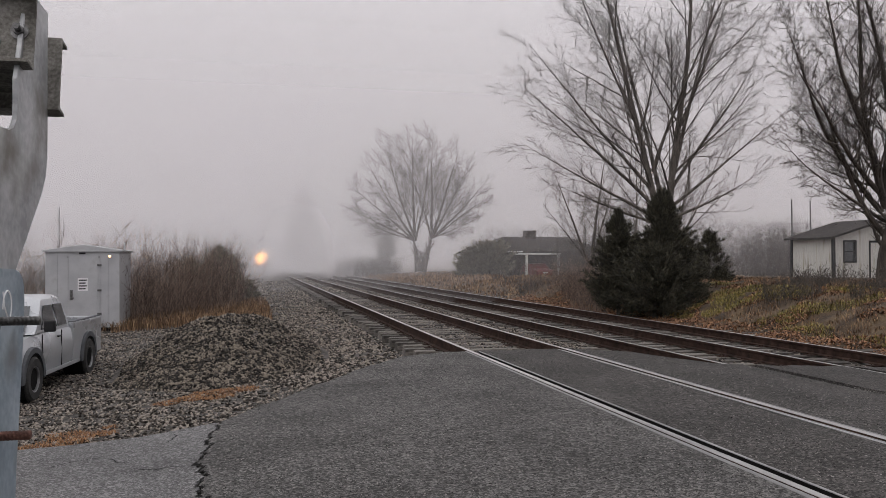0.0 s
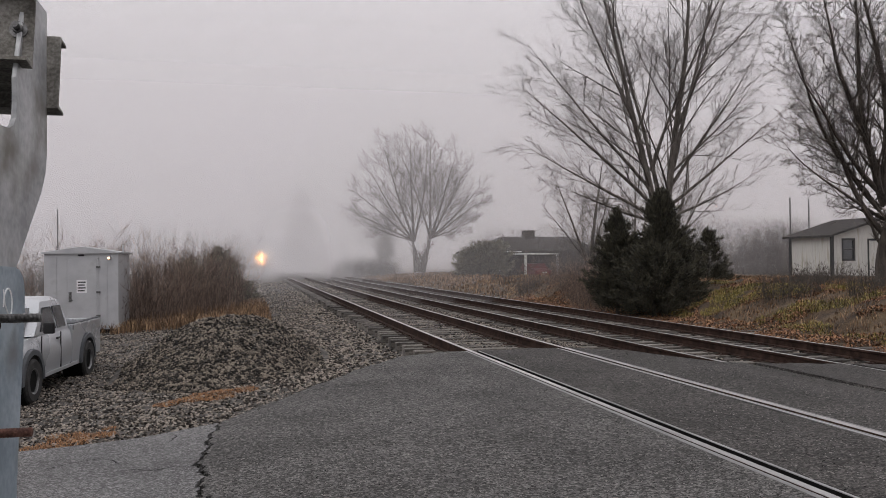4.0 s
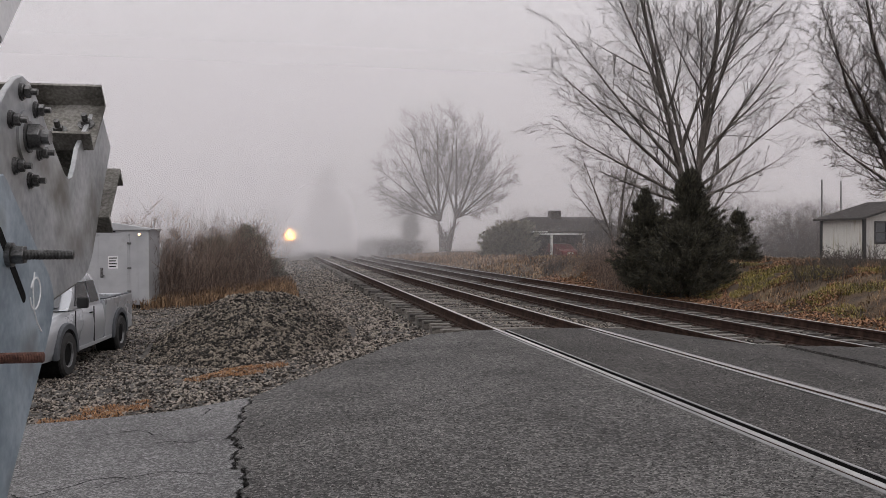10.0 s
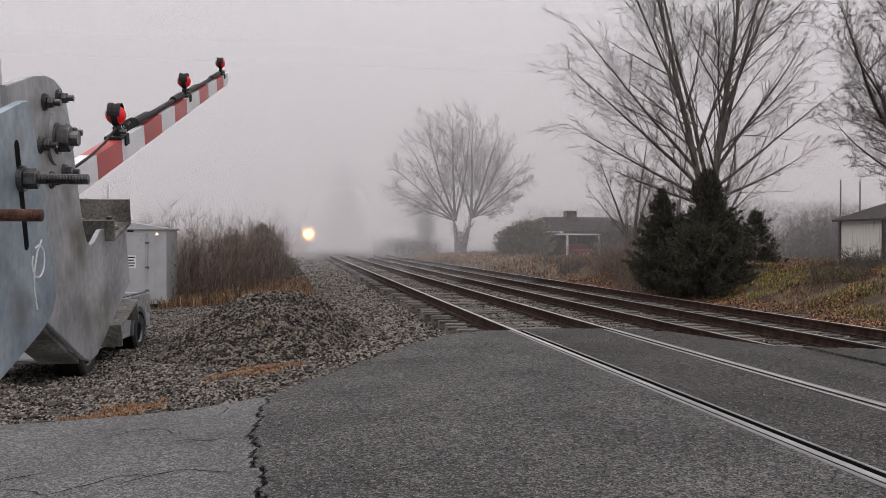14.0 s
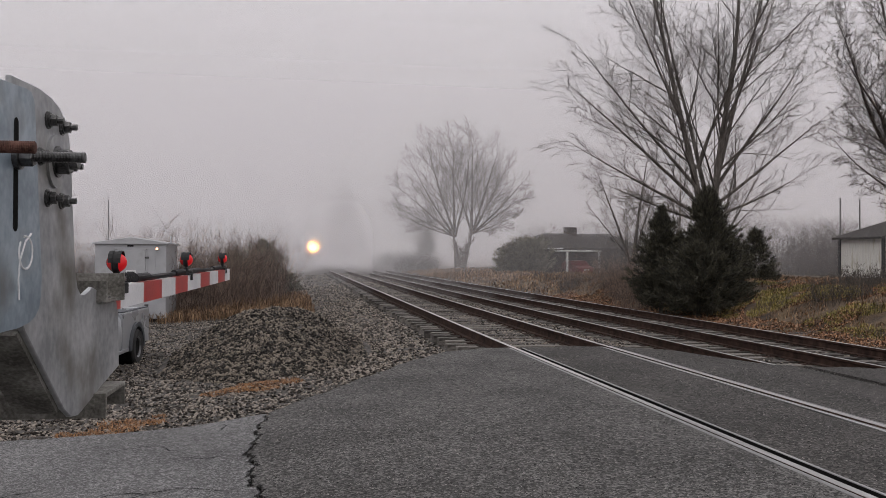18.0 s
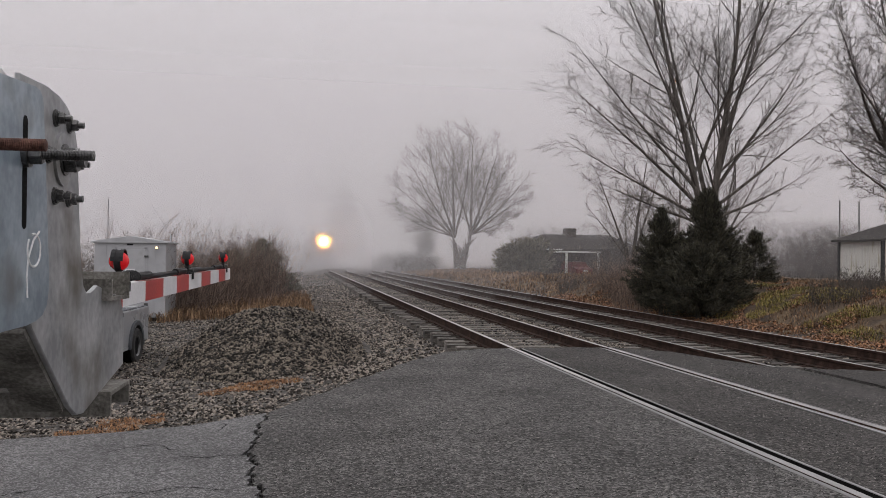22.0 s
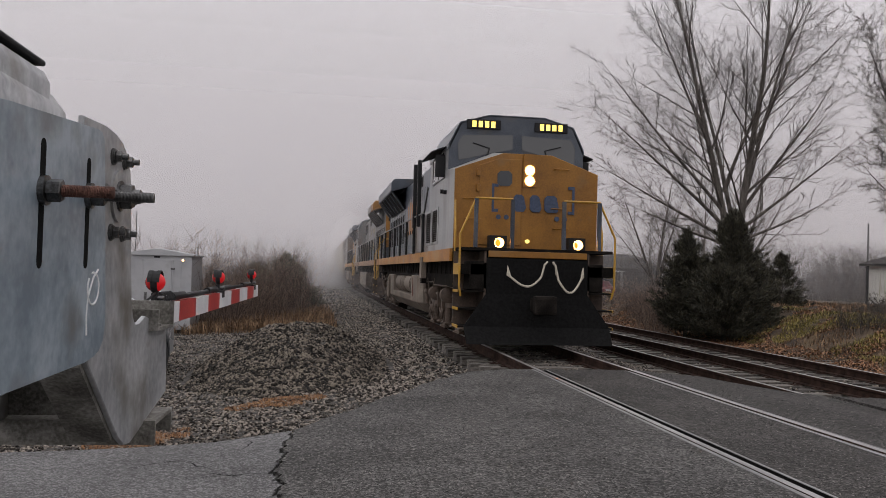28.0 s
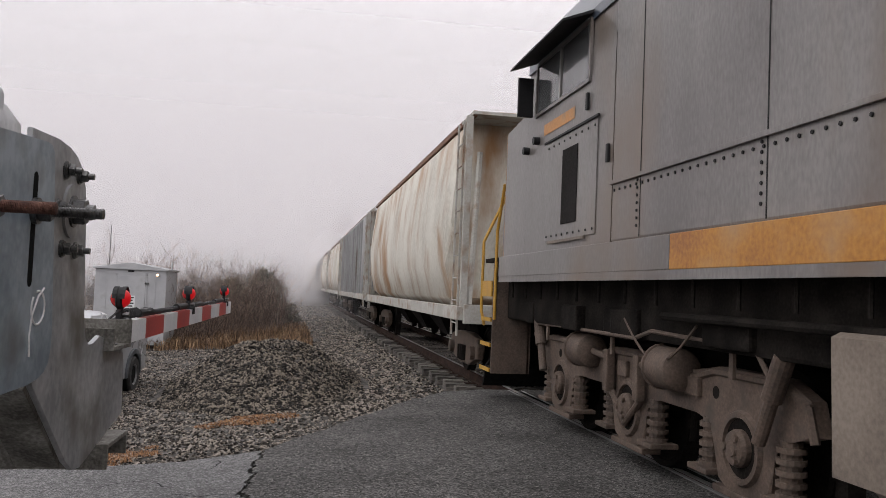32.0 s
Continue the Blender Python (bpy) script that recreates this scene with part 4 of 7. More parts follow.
for bxp, byp, bz in ((12, 21, 0.3), (11.2, 17, 0.25), (10.4, 26.4, 0.1), (9.6, 29, -0.1), (8.9, 27.5, -0.25), (9.6, 32.5, -0.1), (10.5, 35, 0), (12.6, 18.6, 0.4), (13.8, 23, 0.45), (9.2, 37, -0.2), (10, 42, -0.2), (11, 48, -0.15)):
    copy_thing(brush_d, pose(bxp, byp, bz, 0, 0, rb.uniform(0, 360)))
brush_e = brush("far_thicket", (27, 62, 0.2), 4.2, 3.2, 700, 62, "grey-brown thicket in the fog", M["bark_dark"], "far thicket")
for bxp, byp in ((33, 64), (39, 62), (45, 66), (24, 66), (29, 58), (36, 58), (20, 75), (51, 62)):
    copy_thing(brush_e, pose(bxp, byp, 0.0, 0, 0, rb.uniform(0, 360)))
for bxp, byp in ((9.5, 92), (8.5, 100), (9.0, 112), (12, 104), (-10, 60), (-16, 55), (-8, 75)):
    copy_thing(brush_e, pose(bxp, byp, -0.3, 0, 0, rb.uniform(0, 360)) @ Matrix.Diagonal((0.8, 0.8, 0.5, 1)))


def grass(name, pts, length, material, label, rnd, lean=0.6, width=0.006):
    """Blades of grass as one mesh."""
    n = len(pts)
    a = rnd.uniform(0, 2 * np.pi, n)
    ln = length * rnd.uniform(0.4, 1.3, n)
    d = np.stack([np.cos(a), np.sin(a), np.zeros(n)], -1)
    s = np.stack([-np.sin(a), np.cos(a), np.zeros(n)], -1) * (width * rnd.uniform(0.6, 1.6, n))[:, None]
    le = lean * rnd.uniform(0.2, 1.5, n)
    mid = pts + np.stack([d[:, 0] * le * ln * 0.35, d[:, 1] * le * ln * 0.35, ln * 0.6], -1)
    tip = pts + np.stack([d[:, 0] * le * ln, d[:, 1] * le * ln, ln * np.clip(1.05 - 0.45 * le, 0.15, 1)], -1)
    v = np.stack([pts - s, pts + s, mid + s * 0.8, mid - s * 0.8, tip], 1).reshape(-1, 3)
    f = np.array([(0, 1, 2), (0, 2, 3), (3, 2, 4)])
    t = (f[None] + (np.arange(n) * 5)[:, None, None]).reshape(-1, 3)
    return tagged(new(name, bulk(name, v, t, material)), label, "grass", kind="stuff")


def grass_pts(n, x0, x1, y0, y1, keep):
    x, y = rg.uniform(x0, x1, n), rg.uniform(y0, y1, n)
    ok = keep(x, y)
    x, y = x[ok], y[ok]
    return np.stack([x, y, ground_z(x, y) - 0.01], -1)


def strip_patch(x, y):
    """Two low tongues of dead grass along the road edge."""
    a = ((x + 4.6) / 0.72) ** 2 + ((y - 12.1 - 0.5 * (x + 4.6)) / 0.55) ** 2 < 0.8 + 0.5 * wave(x, y, 6)
    b = ((x + 6.15) / 0.72) ** 2 + ((y - 10.0 - 0.4 * (x + 6.15)) / 0.6) ** 2 < 0.8 + 0.5 * wave(x, y, 6)
    return a | b


grass("dead_grass_patch", grass_pts(90000, -7.5, -3, 8, 13.6, strip_patch), 0.055, M["dead_grass"], "low rust-brown dead grass in the gravel", rg, 1.3, 0.004)
grass("hedge_grass", grass_pts(26000, -9, -3.4, 25, 40, lambda x, y: (y > 25.5 + 0.6 * wave(x, y, 2)) & (x < -3.7 - (y - 38) * 0.03 + 0.5 * wave(x, y, 1.5)) & (x > -9 + (y - 25) * 0.25)), 0.36, M["tan_grass"],
      "tall tan and rust-brown dead grass under the hedge", rg, 0.5, 0.008)
grass("bank_green_grass", grass_pts(90000, 8.1, 14, 12, 27, lambda x, y: (wave(x, y, 0.9, 1.0) > 0.0) & (x < 11.6) & (wave(x, y, 3.1, 7.0) > -0.35)), 0.12, M["green_grass"], "yellow-green grass on the bank", rg, 1.0, 0.006)
grass("bank_tan_grass", grass_pts(90000, 8.0, 20, 11, 40, lambda x, y: (wave(x, y, 0.9, 1.0) < 0.3) & (wave(x, y, 2.3, 5.0) < 0.25)), 0.14, M["tan_grass"], "tan dead grass and weeds on the bank", rg, 0.9, 0.006)
grass("bank_leaf_litter", grass_pts(90000, 7.3, 13.5, 10.5, 36, lambda x, y: (wave(x, y, 1.7, 3.0) > 0.25) | (x < 8.4)), 0.07, M["leaf_litter"], "rust-brown fallen leaves at the foot of the bank", rg, 1.6, 0.02)
grass("far_verge_grass", grass_pts(26000, 7.5, 24, 36, 90, lambda x, y: x < 9 + (y - 30) * 0.2), 0.24, M["tan_grass"], "tan dead grass along the far track", rg, 0.6, 0.02)

# ---------------- level crossing gate ----------------
# Its shaft runs across the arm at this place; the arm's own space has y along the arm, z up when the arm lies level.
GATE = Matrix.Translation((-4.56, 1.6, 1.585)) @ pose(0, 0, 0, 0, 0, -1.64)
gate = thing("crossing_gate_arm", GATE, "red and white striped crossing gate arm with galvanised counterweight plates", "gate arm")
M["lens_on"] = glow("lit_red_lens", (0.5, 0.006, 0.01), 0.35)
M["lens_red"] = mat("red_lens", ((0.25, 0.008, 0.01), (0.4, 0.015, 0.015)), 0.2, bump=0)
M["lens_warm"] = glow("warm_shed_lamp", (1.0, 0.55, 0.3), 2.5)
M["chalk"] = mat("chalk", ((0.6, 0.62, 0.62), (0.8, 0.8, 0.8)), 0.9, bump=0)

HUB_OUT = [(-0.25, 0.128), (-0.1, 0.133), (-0.02, 0.13), (0.035, 0.118), (0.08, 0.095), (0.108, 0.06), (0.122, 0.01), (0.135, -0.08), (0.15, -0.18), (0.163, -0.25), (0.18, -0.283), (0.21, -0.303), (0.25, -0.3),
           (0.31, -0.285), (0.56, -0.33), (0.585, -0.37), (0.6, -0.52), (0.42, -0.545), (0.27, -0.572), (0.2, -0.585), (0.14, -0.578), (0.085, -0.55), (-0.17, -0.352), (-0.24, -0.25)]
hp = part("hub_plate", prism(bmesh.new(), HUB_OUT, -0.012, 0.0, "x", 0.002), M["galv"], gate, "weathered galvanised steel hub plate")
fp = part("hub_plate", prism(bmesh.new(), HUB_OUT, -0.36, -0.348, "x", 0.002), M["galv"], gate)
fl = bmesh.new()
prism(fl, [(-0.17, -0.352), (0.085, -0.55), (0.078, -0.558), (-0.178, -0.36)], -0.1, -0.0125, "x")
# the darker steel paints in the shadow on this underside
part("plate_flange", fl, M["mould"], gate, "flange under the plate, its shadow put in as darker steel")
BLUE_OUT = [(-1.0, 0.03), (-0.7, 0.068), (-0.27, 0.1), (-0.243, 0.1), (-0.226, 0.088), (-0.22, 0.07), (-0.176, -0.245), (-0.176, -0.28), (-0.187, -0.307), (-0.21, -0.323), (-0.24, -0.331), (-0.3, -0.335), (-0.67, -0.338), (-1.0, -0.37)]
for px in (0.016, -0.392):
    cw = part("counterweight_plate", prism(bmesh.new(), BLUE_OUT, px, px + 0.016, "x", 0.002), M["galv_blue"], gate, "bluish galvanised counterweight plate")
    if px > 0:
        for sy in (-0.552, -0.32):
            so = [(sy + 0.011 * math.cos(a), (0.028 if k < 7 else -0.152) + 0.011 * math.sin(a)) for k, a in enumerate([math.pi * i / 6 for i in range(7)] + [math.pi + math.pi * i / 6 for i in range(7)])]
            # no hole is cut; a black inset gives the slot its darkness
            part("slot", prism(bmesh.new(), so, px + 0.005, px + 0.0167, "x"), M["black"], cw, "black inset in place of the open adjusting slot")
cm = bmesh.new()
pipe(cm, [(0.0325, -0.268 + 0.035 * math.sin(a) * (1 if a < 7 else 1), -0.2 + 0.03 * math.cos(a)) for a in [0.3 * i for i in range(-1, 19)]], 0.0022, 5)
pipe(cm, [(0.0325, -0.24, -0.165), (0.0325, -0.27, -0.18), (0.0325, -0.298, -0.215), (0.0325, -0.305, -0.25), (0.0325, -0.3, -0.285)], 0.0022, 5)
part("chalk_mark", cm, M["chalk"], gate, "white chalk loop on the plate")


def hexnut(bm, x0, x1, y, z, r, turn=0.0):
    prism(bm, [(y + r * math.cos(turn + i * math.pi / 3), z + r * math.sin(turn + i * math.pi / 3)) for i in range(6)], x0, x1, "x", 0.0015)


for sy, sz, m_, ln in ((-0.552, -0.042, M["rust"], 0.115), (-0.32, -0.03, M["steel"], 0.125)):
    st = bmesh.new()
    prof = [(0.0, 0.0)]
    k = 0
    while k * 0.0025 < ln + 0.025:
        prof += [(0.0098, k * 0.0025), (0.0086, k * 0.0025 + 0.00125)]
        k += 1
    prof += [(0.0, k * 0.0025)]
    lathe(st, prof, 14, Matrix.Translation((0.0, sy, sz)) @ pose(0, 0, 0, 0, 90, 0))
    s_ob = part("threaded_stud", st, m_, gate, "threaded steel stud")
    nb = bmesh.new()
    hexnut(nb, 0.041, 0.063, sy, sz, 0.0185, 0.3)
    part("nut", nb, M["steel"], s_ob)
    part("washer", tube(bmesh.new(), (0.032, sy, sz), (0.041, sy, sz), 0.0235, sides=20), M["steel"], s_ob)
for i in range(6):
    a = math.pi / 3 * i
    by, bz = 0.094 * math.cos(a), 0.094 * math.sin(a) - 0.004
    bb = bmesh.new()
    tube(bb, (0.0, by, bz), (0.004, by, bz), 0.0185, sides=18)
    tube(bb, (0.004, by, bz), (0.008, by, bz), 0.0155, sides=18)
    hexnut(bb, 0.008, 0.02, by, bz, 0.0128, i)
    tube(bb, (0.02, by, bz), (0.033, by, bz), 0.0068, sides=10)
    part("hub_bolt", bb, M["steel"], gate)
part("cross_web", bx(-0.347, -0.0125, 0.372, 0.382, -0.55, -0.332, 0.002), M["mould"], gate, "mossy web between the plates")
hb = bmesh.new()
tube(hb, (0.0, 0, -0.004), (0.006, 0, -0.004), 0.057, sides=28)
part("hub_washer", hb, M["galv"], gate)
hb = bmesh.new()
tube(hb, (0.006, 0, -0.004), (0.01, 0, -0.004), 0.034, sides=24)
hexnut(hb, 0.01, 0.034, 0, -0.004, 0.029, 0.2)
tube(hb, (0.034, 0, -0.004), (0.05, 0, -0.004), 0.016, sides=14)
part("hub_nut", hb, M["steel"], gate)
part("shaft", tube(bmesh.new(), (-0.4, 0, -0.004), (0.0, 0, -0.004), 0.03, sides=18), M["steel"], gate)


def channel(x0, x1, y0, y1, ztop, drop, label):
    b = bmesh.new()
    t = 0.009
    prism(b, [(y0, ztop), (y1, ztop), (y1, ztop - drop), (y1 - t, ztop - drop), (y1 - t, ztop - t), (y0 + t, ztop - t), (y0 + t, ztop - drop), (y0, ztop - drop)], x0, x1, "x", 0.001)
    return part("cross_channel", b, M["mould"], gate, label)


zb = bmesh.new()
prism(zb, [(0.35, -0.27), (0.359, -0.27), (0.359, -0.317), (0.541, -0.32), (0.541, -0.255), (0.55, -0.255), (0.55, -0.329), (0.35, -0.326)], -0.42, 0.025, "x", 0.001)
part("cross_channel", zb, M["mould"], gate, "mossy galvanised cross channel")
channel(-0.62, 0.03, 0.33, 0.545, -0.556, 0.062, "mossy galvanised cross channel")
for cx_, cy_ in ((-0.01, 0.45), (-0.075, 0.42)):
    bb = bmesh.new()
    tube(bb, (cx_, cy_, -0.319), (cx_, cy_, -0.314), 0.022, sides=18)
    tube(bb, (cx_, cy_, -0.314), (cx_, cy_, -0.302), 0.013, sides=6)
    tube(bb, (cx_, cy_, -0.302), (cx_, cy_, -0.282), 0.008, sides=10)
    part("channel_bolt", bb, M["steel"], gate)
# the arm, which hangs on the far plate
AX, ARM_W = -0.405, 0.08


def arm_z(y):
    """Height of the arm's upper face."""
    return -0.36 + 0.001 * y


bounds = [0.1, 1.918, 2.403, 2.948, 3.491, 3.985, 4.522, 5.201, 5.784, 6.408, 6.995, 7.465]
for i, (a, b_) in enumerate(zip(bounds, bounds[1:])):
    red = (i % 2) == 1
    secs = [[(AX - ARM_W * (1 - 0.06 * y), y, arm_z(y) - 0.107 - 0.002 * y), (AX, y, arm_z(y) - 0.107 - 0.002 * y), (AX, y, arm_z(y)), (AX - ARM_W * (1 - 0.06 * y), y, arm_z(y))] for y in (a, b_)]
    part("arm_section", loft(bmesh.new(), secs), M["red"] if red else M["white_clean"], gate, "red reflective sheeting" if red else "white reflective sheeting")
AX -= 0.03
for by in (1.02, 1.42):
    bb = bmesh.new()
    tube(bb, (AX + 0.03, by, arm_z(by) - 0.06), (AX + 0.038, by, arm_z(by) - 0.06), 0.02, sides=14)
    hexnut(bb, AX + 0.038, AX + 0.05, by, arm_z(by) - 0.06, 0.013)
    part("arm_bolt", bb, M["steel"], gate)


def arm_lamp(y, lit):
    """A two-faced warning lamp on the arm; it shines across the arm, both ways."""
    z = arm_z(y)
    zc = z + 0.115
    at = Matrix.Translation((AX, y, zc)) @ pose(0, 0, 0, 0, 90, 0)
    lp = part("lamp_housing", lathe(bmesh.new(), [(0, -0.016), (0.05, -0.016), (0.056, -0.01), (0.056, 0.01), (0.05, 0.016), (0, 0.016)], 24, at), M["dark"], gate, "black lamp housing on the arm", smooth=True)
    for s in (-1, 1):
        part("lens", lathe(bmesh.new(), [(0, 0.032), (0.015, 0.03), (0.03, 0.022), (0.041, 0.01), (0.045, 0.0)], 20, Matrix.Translation((AX + s * 0.0165, y, zc)) @ pose(0, 0, 0, 0, 90 * s, 0)), M["lens_on"] if lit and s > 0 else M["lens_red"], lp, "glowing red lens" if lit and s > 0 else "unlit red lens", smooth=True)
        arc = [math.pi * k / 8 for k in range(9)]
        part("lens_hood", prism(bmesh.new(), [(y + 0.06 * math.cos(a), zc + 0.06 * math.sin(a)) for a in arc] + [(y + 0.056 * math.cos(a), zc + 0.056 * math.sin(a)) for a in arc[::-1]], AX + s * 0.01, AX + s * 0.03, "x"), M["dark"], lp)
    part("lamp_clamp", box(box(box(bmesh.new(), AX - 0.045, AX + 0.036, y - 0.08, y + 0.1, z, z + 0.016, 0.003), AX + 0.031, AX + 0.039, y + 0.01, y + 0.09, z - 0.04, z + 0.01, 0.002), AX - 0.014, AX + 0.014, y - 0.03, y + 0.03, z + 0.016, z + 0.06, 0.003), M["dark"], gate)
    part("clamp_bolt", tube(bmesh.new(), (AX + 0.014, y, z + 0.035), (AX + 0.045, y, z + 0.035), 0.012, sides=8), M["steel"], gate)


arm_lamp(2.446, True)
arm_lamp(4.635, True)
arm_lamp(7.032, True)
for a, b_, r in ((2.86, 3.2, 0.024), (3.2, 4.1, 0.017), (4.1, 4.5, 0.024), (4.78, 5.3, 0.022), (5.3, 6.2, 0.016), (6.2, 6.85, 0.022)):
    part("lamp_conduit", tube(bmesh.new(), (AX, a, arm_z(a) + r + 0.003), (AX, b_, arm_z(b_) + r + 0.003), r, sides=10), M["dark"], gate, "black lamp cable along the arm")
cd = bmesh.new()
pipe(cd, [(AX + 0.024 * math.cos(k * 0.8), 2.55 + k * 0.0062, arm_z(2.6) + 0.034 + 0.024 * math.sin(k * 0.8)) for k in range(48)], 0.005, 5)
part("cable_coil", cd, M["dark"], gate, "black coiled lamp cable")
cd = bmesh.new()
pipe(cd, [(AX + 0.01, 2.4, arm_z(2.4) + 0.06), (AX + 0.0, 2.2, arm_z(2.2) + 0.015), (AX + 0.02, 1.85, arm_z(1.8) + 0.008), (AX + 0.03, 1.5, arm_z(1.5) + 0.006), (AX + 0.036, 1.2, arm_z(1.2) - 0.02)], 0.006, 6)
part("cable_lead", cd, M["dark"], gate, "dark cable fixed along the arm")

# the fixed mast with its machine box
mast = thing("gate_mast", GATE @ pose(0, 0, 0), "galvanised gate machine on a round mast", "gate mast")
gm = bmesh.new()
loft(gm, [[(sx * (0.12 - i_) - 0.31, sy * (w_ + 0.07 - i_) - 0.04, z_) for sx, sy in ((-1, -0.85), (-0.85, -1), (0.85, -1), (1, -0.85), (1, 0.85), (0.85, 1), (-0.85, 1), (-1, 0.85))]
           for z_, i_, w_ in ((-0.3, 0.0, 0.27), (0.12, 0.0, 0.27), (0.215, 0.004, 0.27), (0.255, 0.03, 0.27))])
part("machine_box", gm, M["galv"], mast, "pale galvanised machine housing", smooth=True)
gm = bmesh.new()
loft(gm, [[(sx * (0.115 - i_) - 0.32, sy * (0.26 - i_) - 0.06, z_) for sx, sy in ((-1, -0.85), (-0.85, -1), (0.85, -1), (1, -0.85), (1, 0.85), (0.85, 1), (-0.85, 1), (-1, 0.85))]
           for z_, i_ in ((0.2, 0.0), (0.27, 0.0), (0.295, 0.012), (0.308, 0.035))])
part("machine_cover", gm, M["galv"], mast, "rounded cast cover", smooth=True)
part("cover_lid", bx(-0.42, -0.215, -0.3, 0.16, 0.309, 0.322, 0.005), M["dark"], mast, "black lid seal")
part("mast_pole", tube(bmesh.new(), (-0.3, -0.55, -1.78), (-0.3, -0.55, 0.0), 0.085, sides=28), M["galv"], mast, smooth=True)
part("mast_base", box(bmesh.new(), -0.55, -0.05, -0.8, -0.3, -1.8, -1.72, 0.01), M["galv"], mast)
part("mount_bracket", bx(-0.4, -0.05, -0.62, -0.34, -0.2, -0.05, 0.008), M["galv"], mast)

# ---------------- signal shed ----------------
shed = thing("signal_shed", pose(-7.9, 26.0, -0.68, 0, 0, 0), "silver aluminium railway signal shed with a closed door", "shed")
SW, SD, SH = 2.06, 2.3, 2.4
part("body", bx(-SW, 0, 0, SD, 0.12, SH, 0.01), M["alu"], shed)
part("base_frame", bx(-SW + 0.05, -0.05, 0.05, SD - 0.05, -0.15, 0.12), M["dark"], shed)
rf = prism(bmesh.new(), [(-SW - 0.07, SH - 0.02), (-SW - 0.07, SH + 0.03), (-SW / 2, SH + 0.2), (0.07, SH + 0.03), (0.07, SH - 0.02)], -0.08, SD + 0.08, "y", 0.006)
part("roof", rf, M["alu"], shed, "low gabled aluminium roof")
door = part("door", bx(-1.42, -0.6, -0.03, -0.003, 0.16, 2.2, 0.008), M["alu"], shed, "closed grey metal door")
part("door_frame", box(box(box(bmesh.new(), -1.47, -1.425, -0.022, -0.002, 0.14, 2.25, 0.003), -0.595, -0.55, -0.022, -0.002, 0.14, 2.25, 0.003), -1.47, -0.55, -0.022, -0.002, 2.205, 2.25, 0.003), M["alu"], shed)
part("door_handle", box(box(bmesh.new(), -1.38, -1.3, -0.045, -0.03, 0.95, 1.25, 0.004), -1.37, -1.26, -0.08, -0.045, 1.0, 1.03, 0.004), M["steel"], door, "metal lock plate and lever")
for hz in (0.5, 1.2, 1.95):
    part("hinge", bx(-0.62, -0.5, -0.045, -0.022, hz, hz + 0.06, 0.004), M["steel"], door)
nt_ = part("notice", bx(-1.16, -0.88, -0.036, -0.031, 1.22, 1.6), M["white_clean"], door, "white notice with grey bars of writing")
for k in range(4):
    part("writing_bar", bx(-1.13, -0.91 - 0.03 * (k % 2), -0.0385, -0.0365, 1.52 - k * 0.085, 1.555 - k * 0.085), M["dark"], nt_)
part("vent", bx(-1.13, -0.95, -0.02, -0.002, 2.31, 2.36, 0.004), M["dark"], shed)
for cx_ in (-0.35, -SW + 0.3):
    part("panel_seam", bx(cx_, cx_ + 0.04, -0.012, -0.002, 0.12, SH, 0.002), M["alu"], shed)
lampb = part("wall_lamp", bx(-0.31, -0.22, -0.06, -0.003, 2.2, 2.29, 0.01), M["alu"], shed, "small lit wall lamp")
part("lens", lathe(bmesh.new(), [(0, 0.02), (0.03, 0.01), (0.04, 0)], 14, Matrix.Translation((-0.265, -0.06, 2.245)) @ pose(0, 0, 0, 90, 0, 0)), M["lens_warm"], lampb, "glowing warm lamp")
part("conduit", pipe(bmesh.new(), [(0.02, 0.3, SH + 0.02), (0.1, 0.3, SH + 0.02), (0.1, 0.3, SH + 0.25)], 0.025), M["alu"], shed)
part("antenna", tube(bmesh.new(), (-SW + 0.25, 0.6, SH), (-SW + 0.25, 0.6, SH + 1.35), 0.012, sides=8), M["steel"], shed, "thin antenna rod")

# ---------------- pickup truck ----------------
truck = thing("pickup_truck", pose(-8.28, 14.0, -0.82, 0, 0, -4.4) @ Matrix.Diagonal((0.97, 1.0, 0.93, 1)), "silver pickup truck with dark fender flares parked on gravel", "truck")
HW = 0.9
def tsec(y, zt, zb, hw, crown=0.03):
    return [(-hw + 0.04, y, zb), (hw - 0.04, y, zb), (hw, y, zb + 0.12), (hw + 0.015, y, (zb + zt) / 2), (hw - 0.02, y, zt - 0.1), (hw - 0.09, y, zt), (-hw + 0.09, y, zt + 0.0), (-hw + 0.02, y, zt - 0.1), (-hw - 0.015, y, (zb + zt) / 2), (-hw, y, zb + 0.12)]
part("front_body", loft(bmesh.new(), [tsec(-0.98, 0.78, 0.42, 0.7), tsec(-0.93, 0.9, 0.36, 0.82), tsec(-0.7, 0.98, 0.35, 0.88), tsec(-0.2, 1.06, 0.36, HW), tsec(0.5, 1.12, 0.36, HW), tsec(1.2, 1.14, 0.36, HW), tsec(2.16, 1.16, 0.38, HW)]), M["truck"], truck, smooth=True)
bd = bmesh.new()
box(bd, HW - 0.085, HW + 0.01, 2.19, 4.18, 0.42, 1.18, 0.03)
box(bd, -HW - 0.01, -HW + 0.085, 2.19, 4.18, 0.42, 1.18, 0.03)
box(bd, -HW + 0.085, HW - 0.085, 2.19, 2.25, 0.42, 1.16, 0.01)
box(bd, -HW + 0.085, HW - 0.085, 2.25, 4.1, 0.5, 0.7, 0.01)
part("bed", bd, M["truck"], truck, "open cargo bed")
part("tailgate", bx(-HW + 0.085, HW - 0.085, 4.12, 4.19, 0.55, 1.17, 0.02), M["truck"], truck)
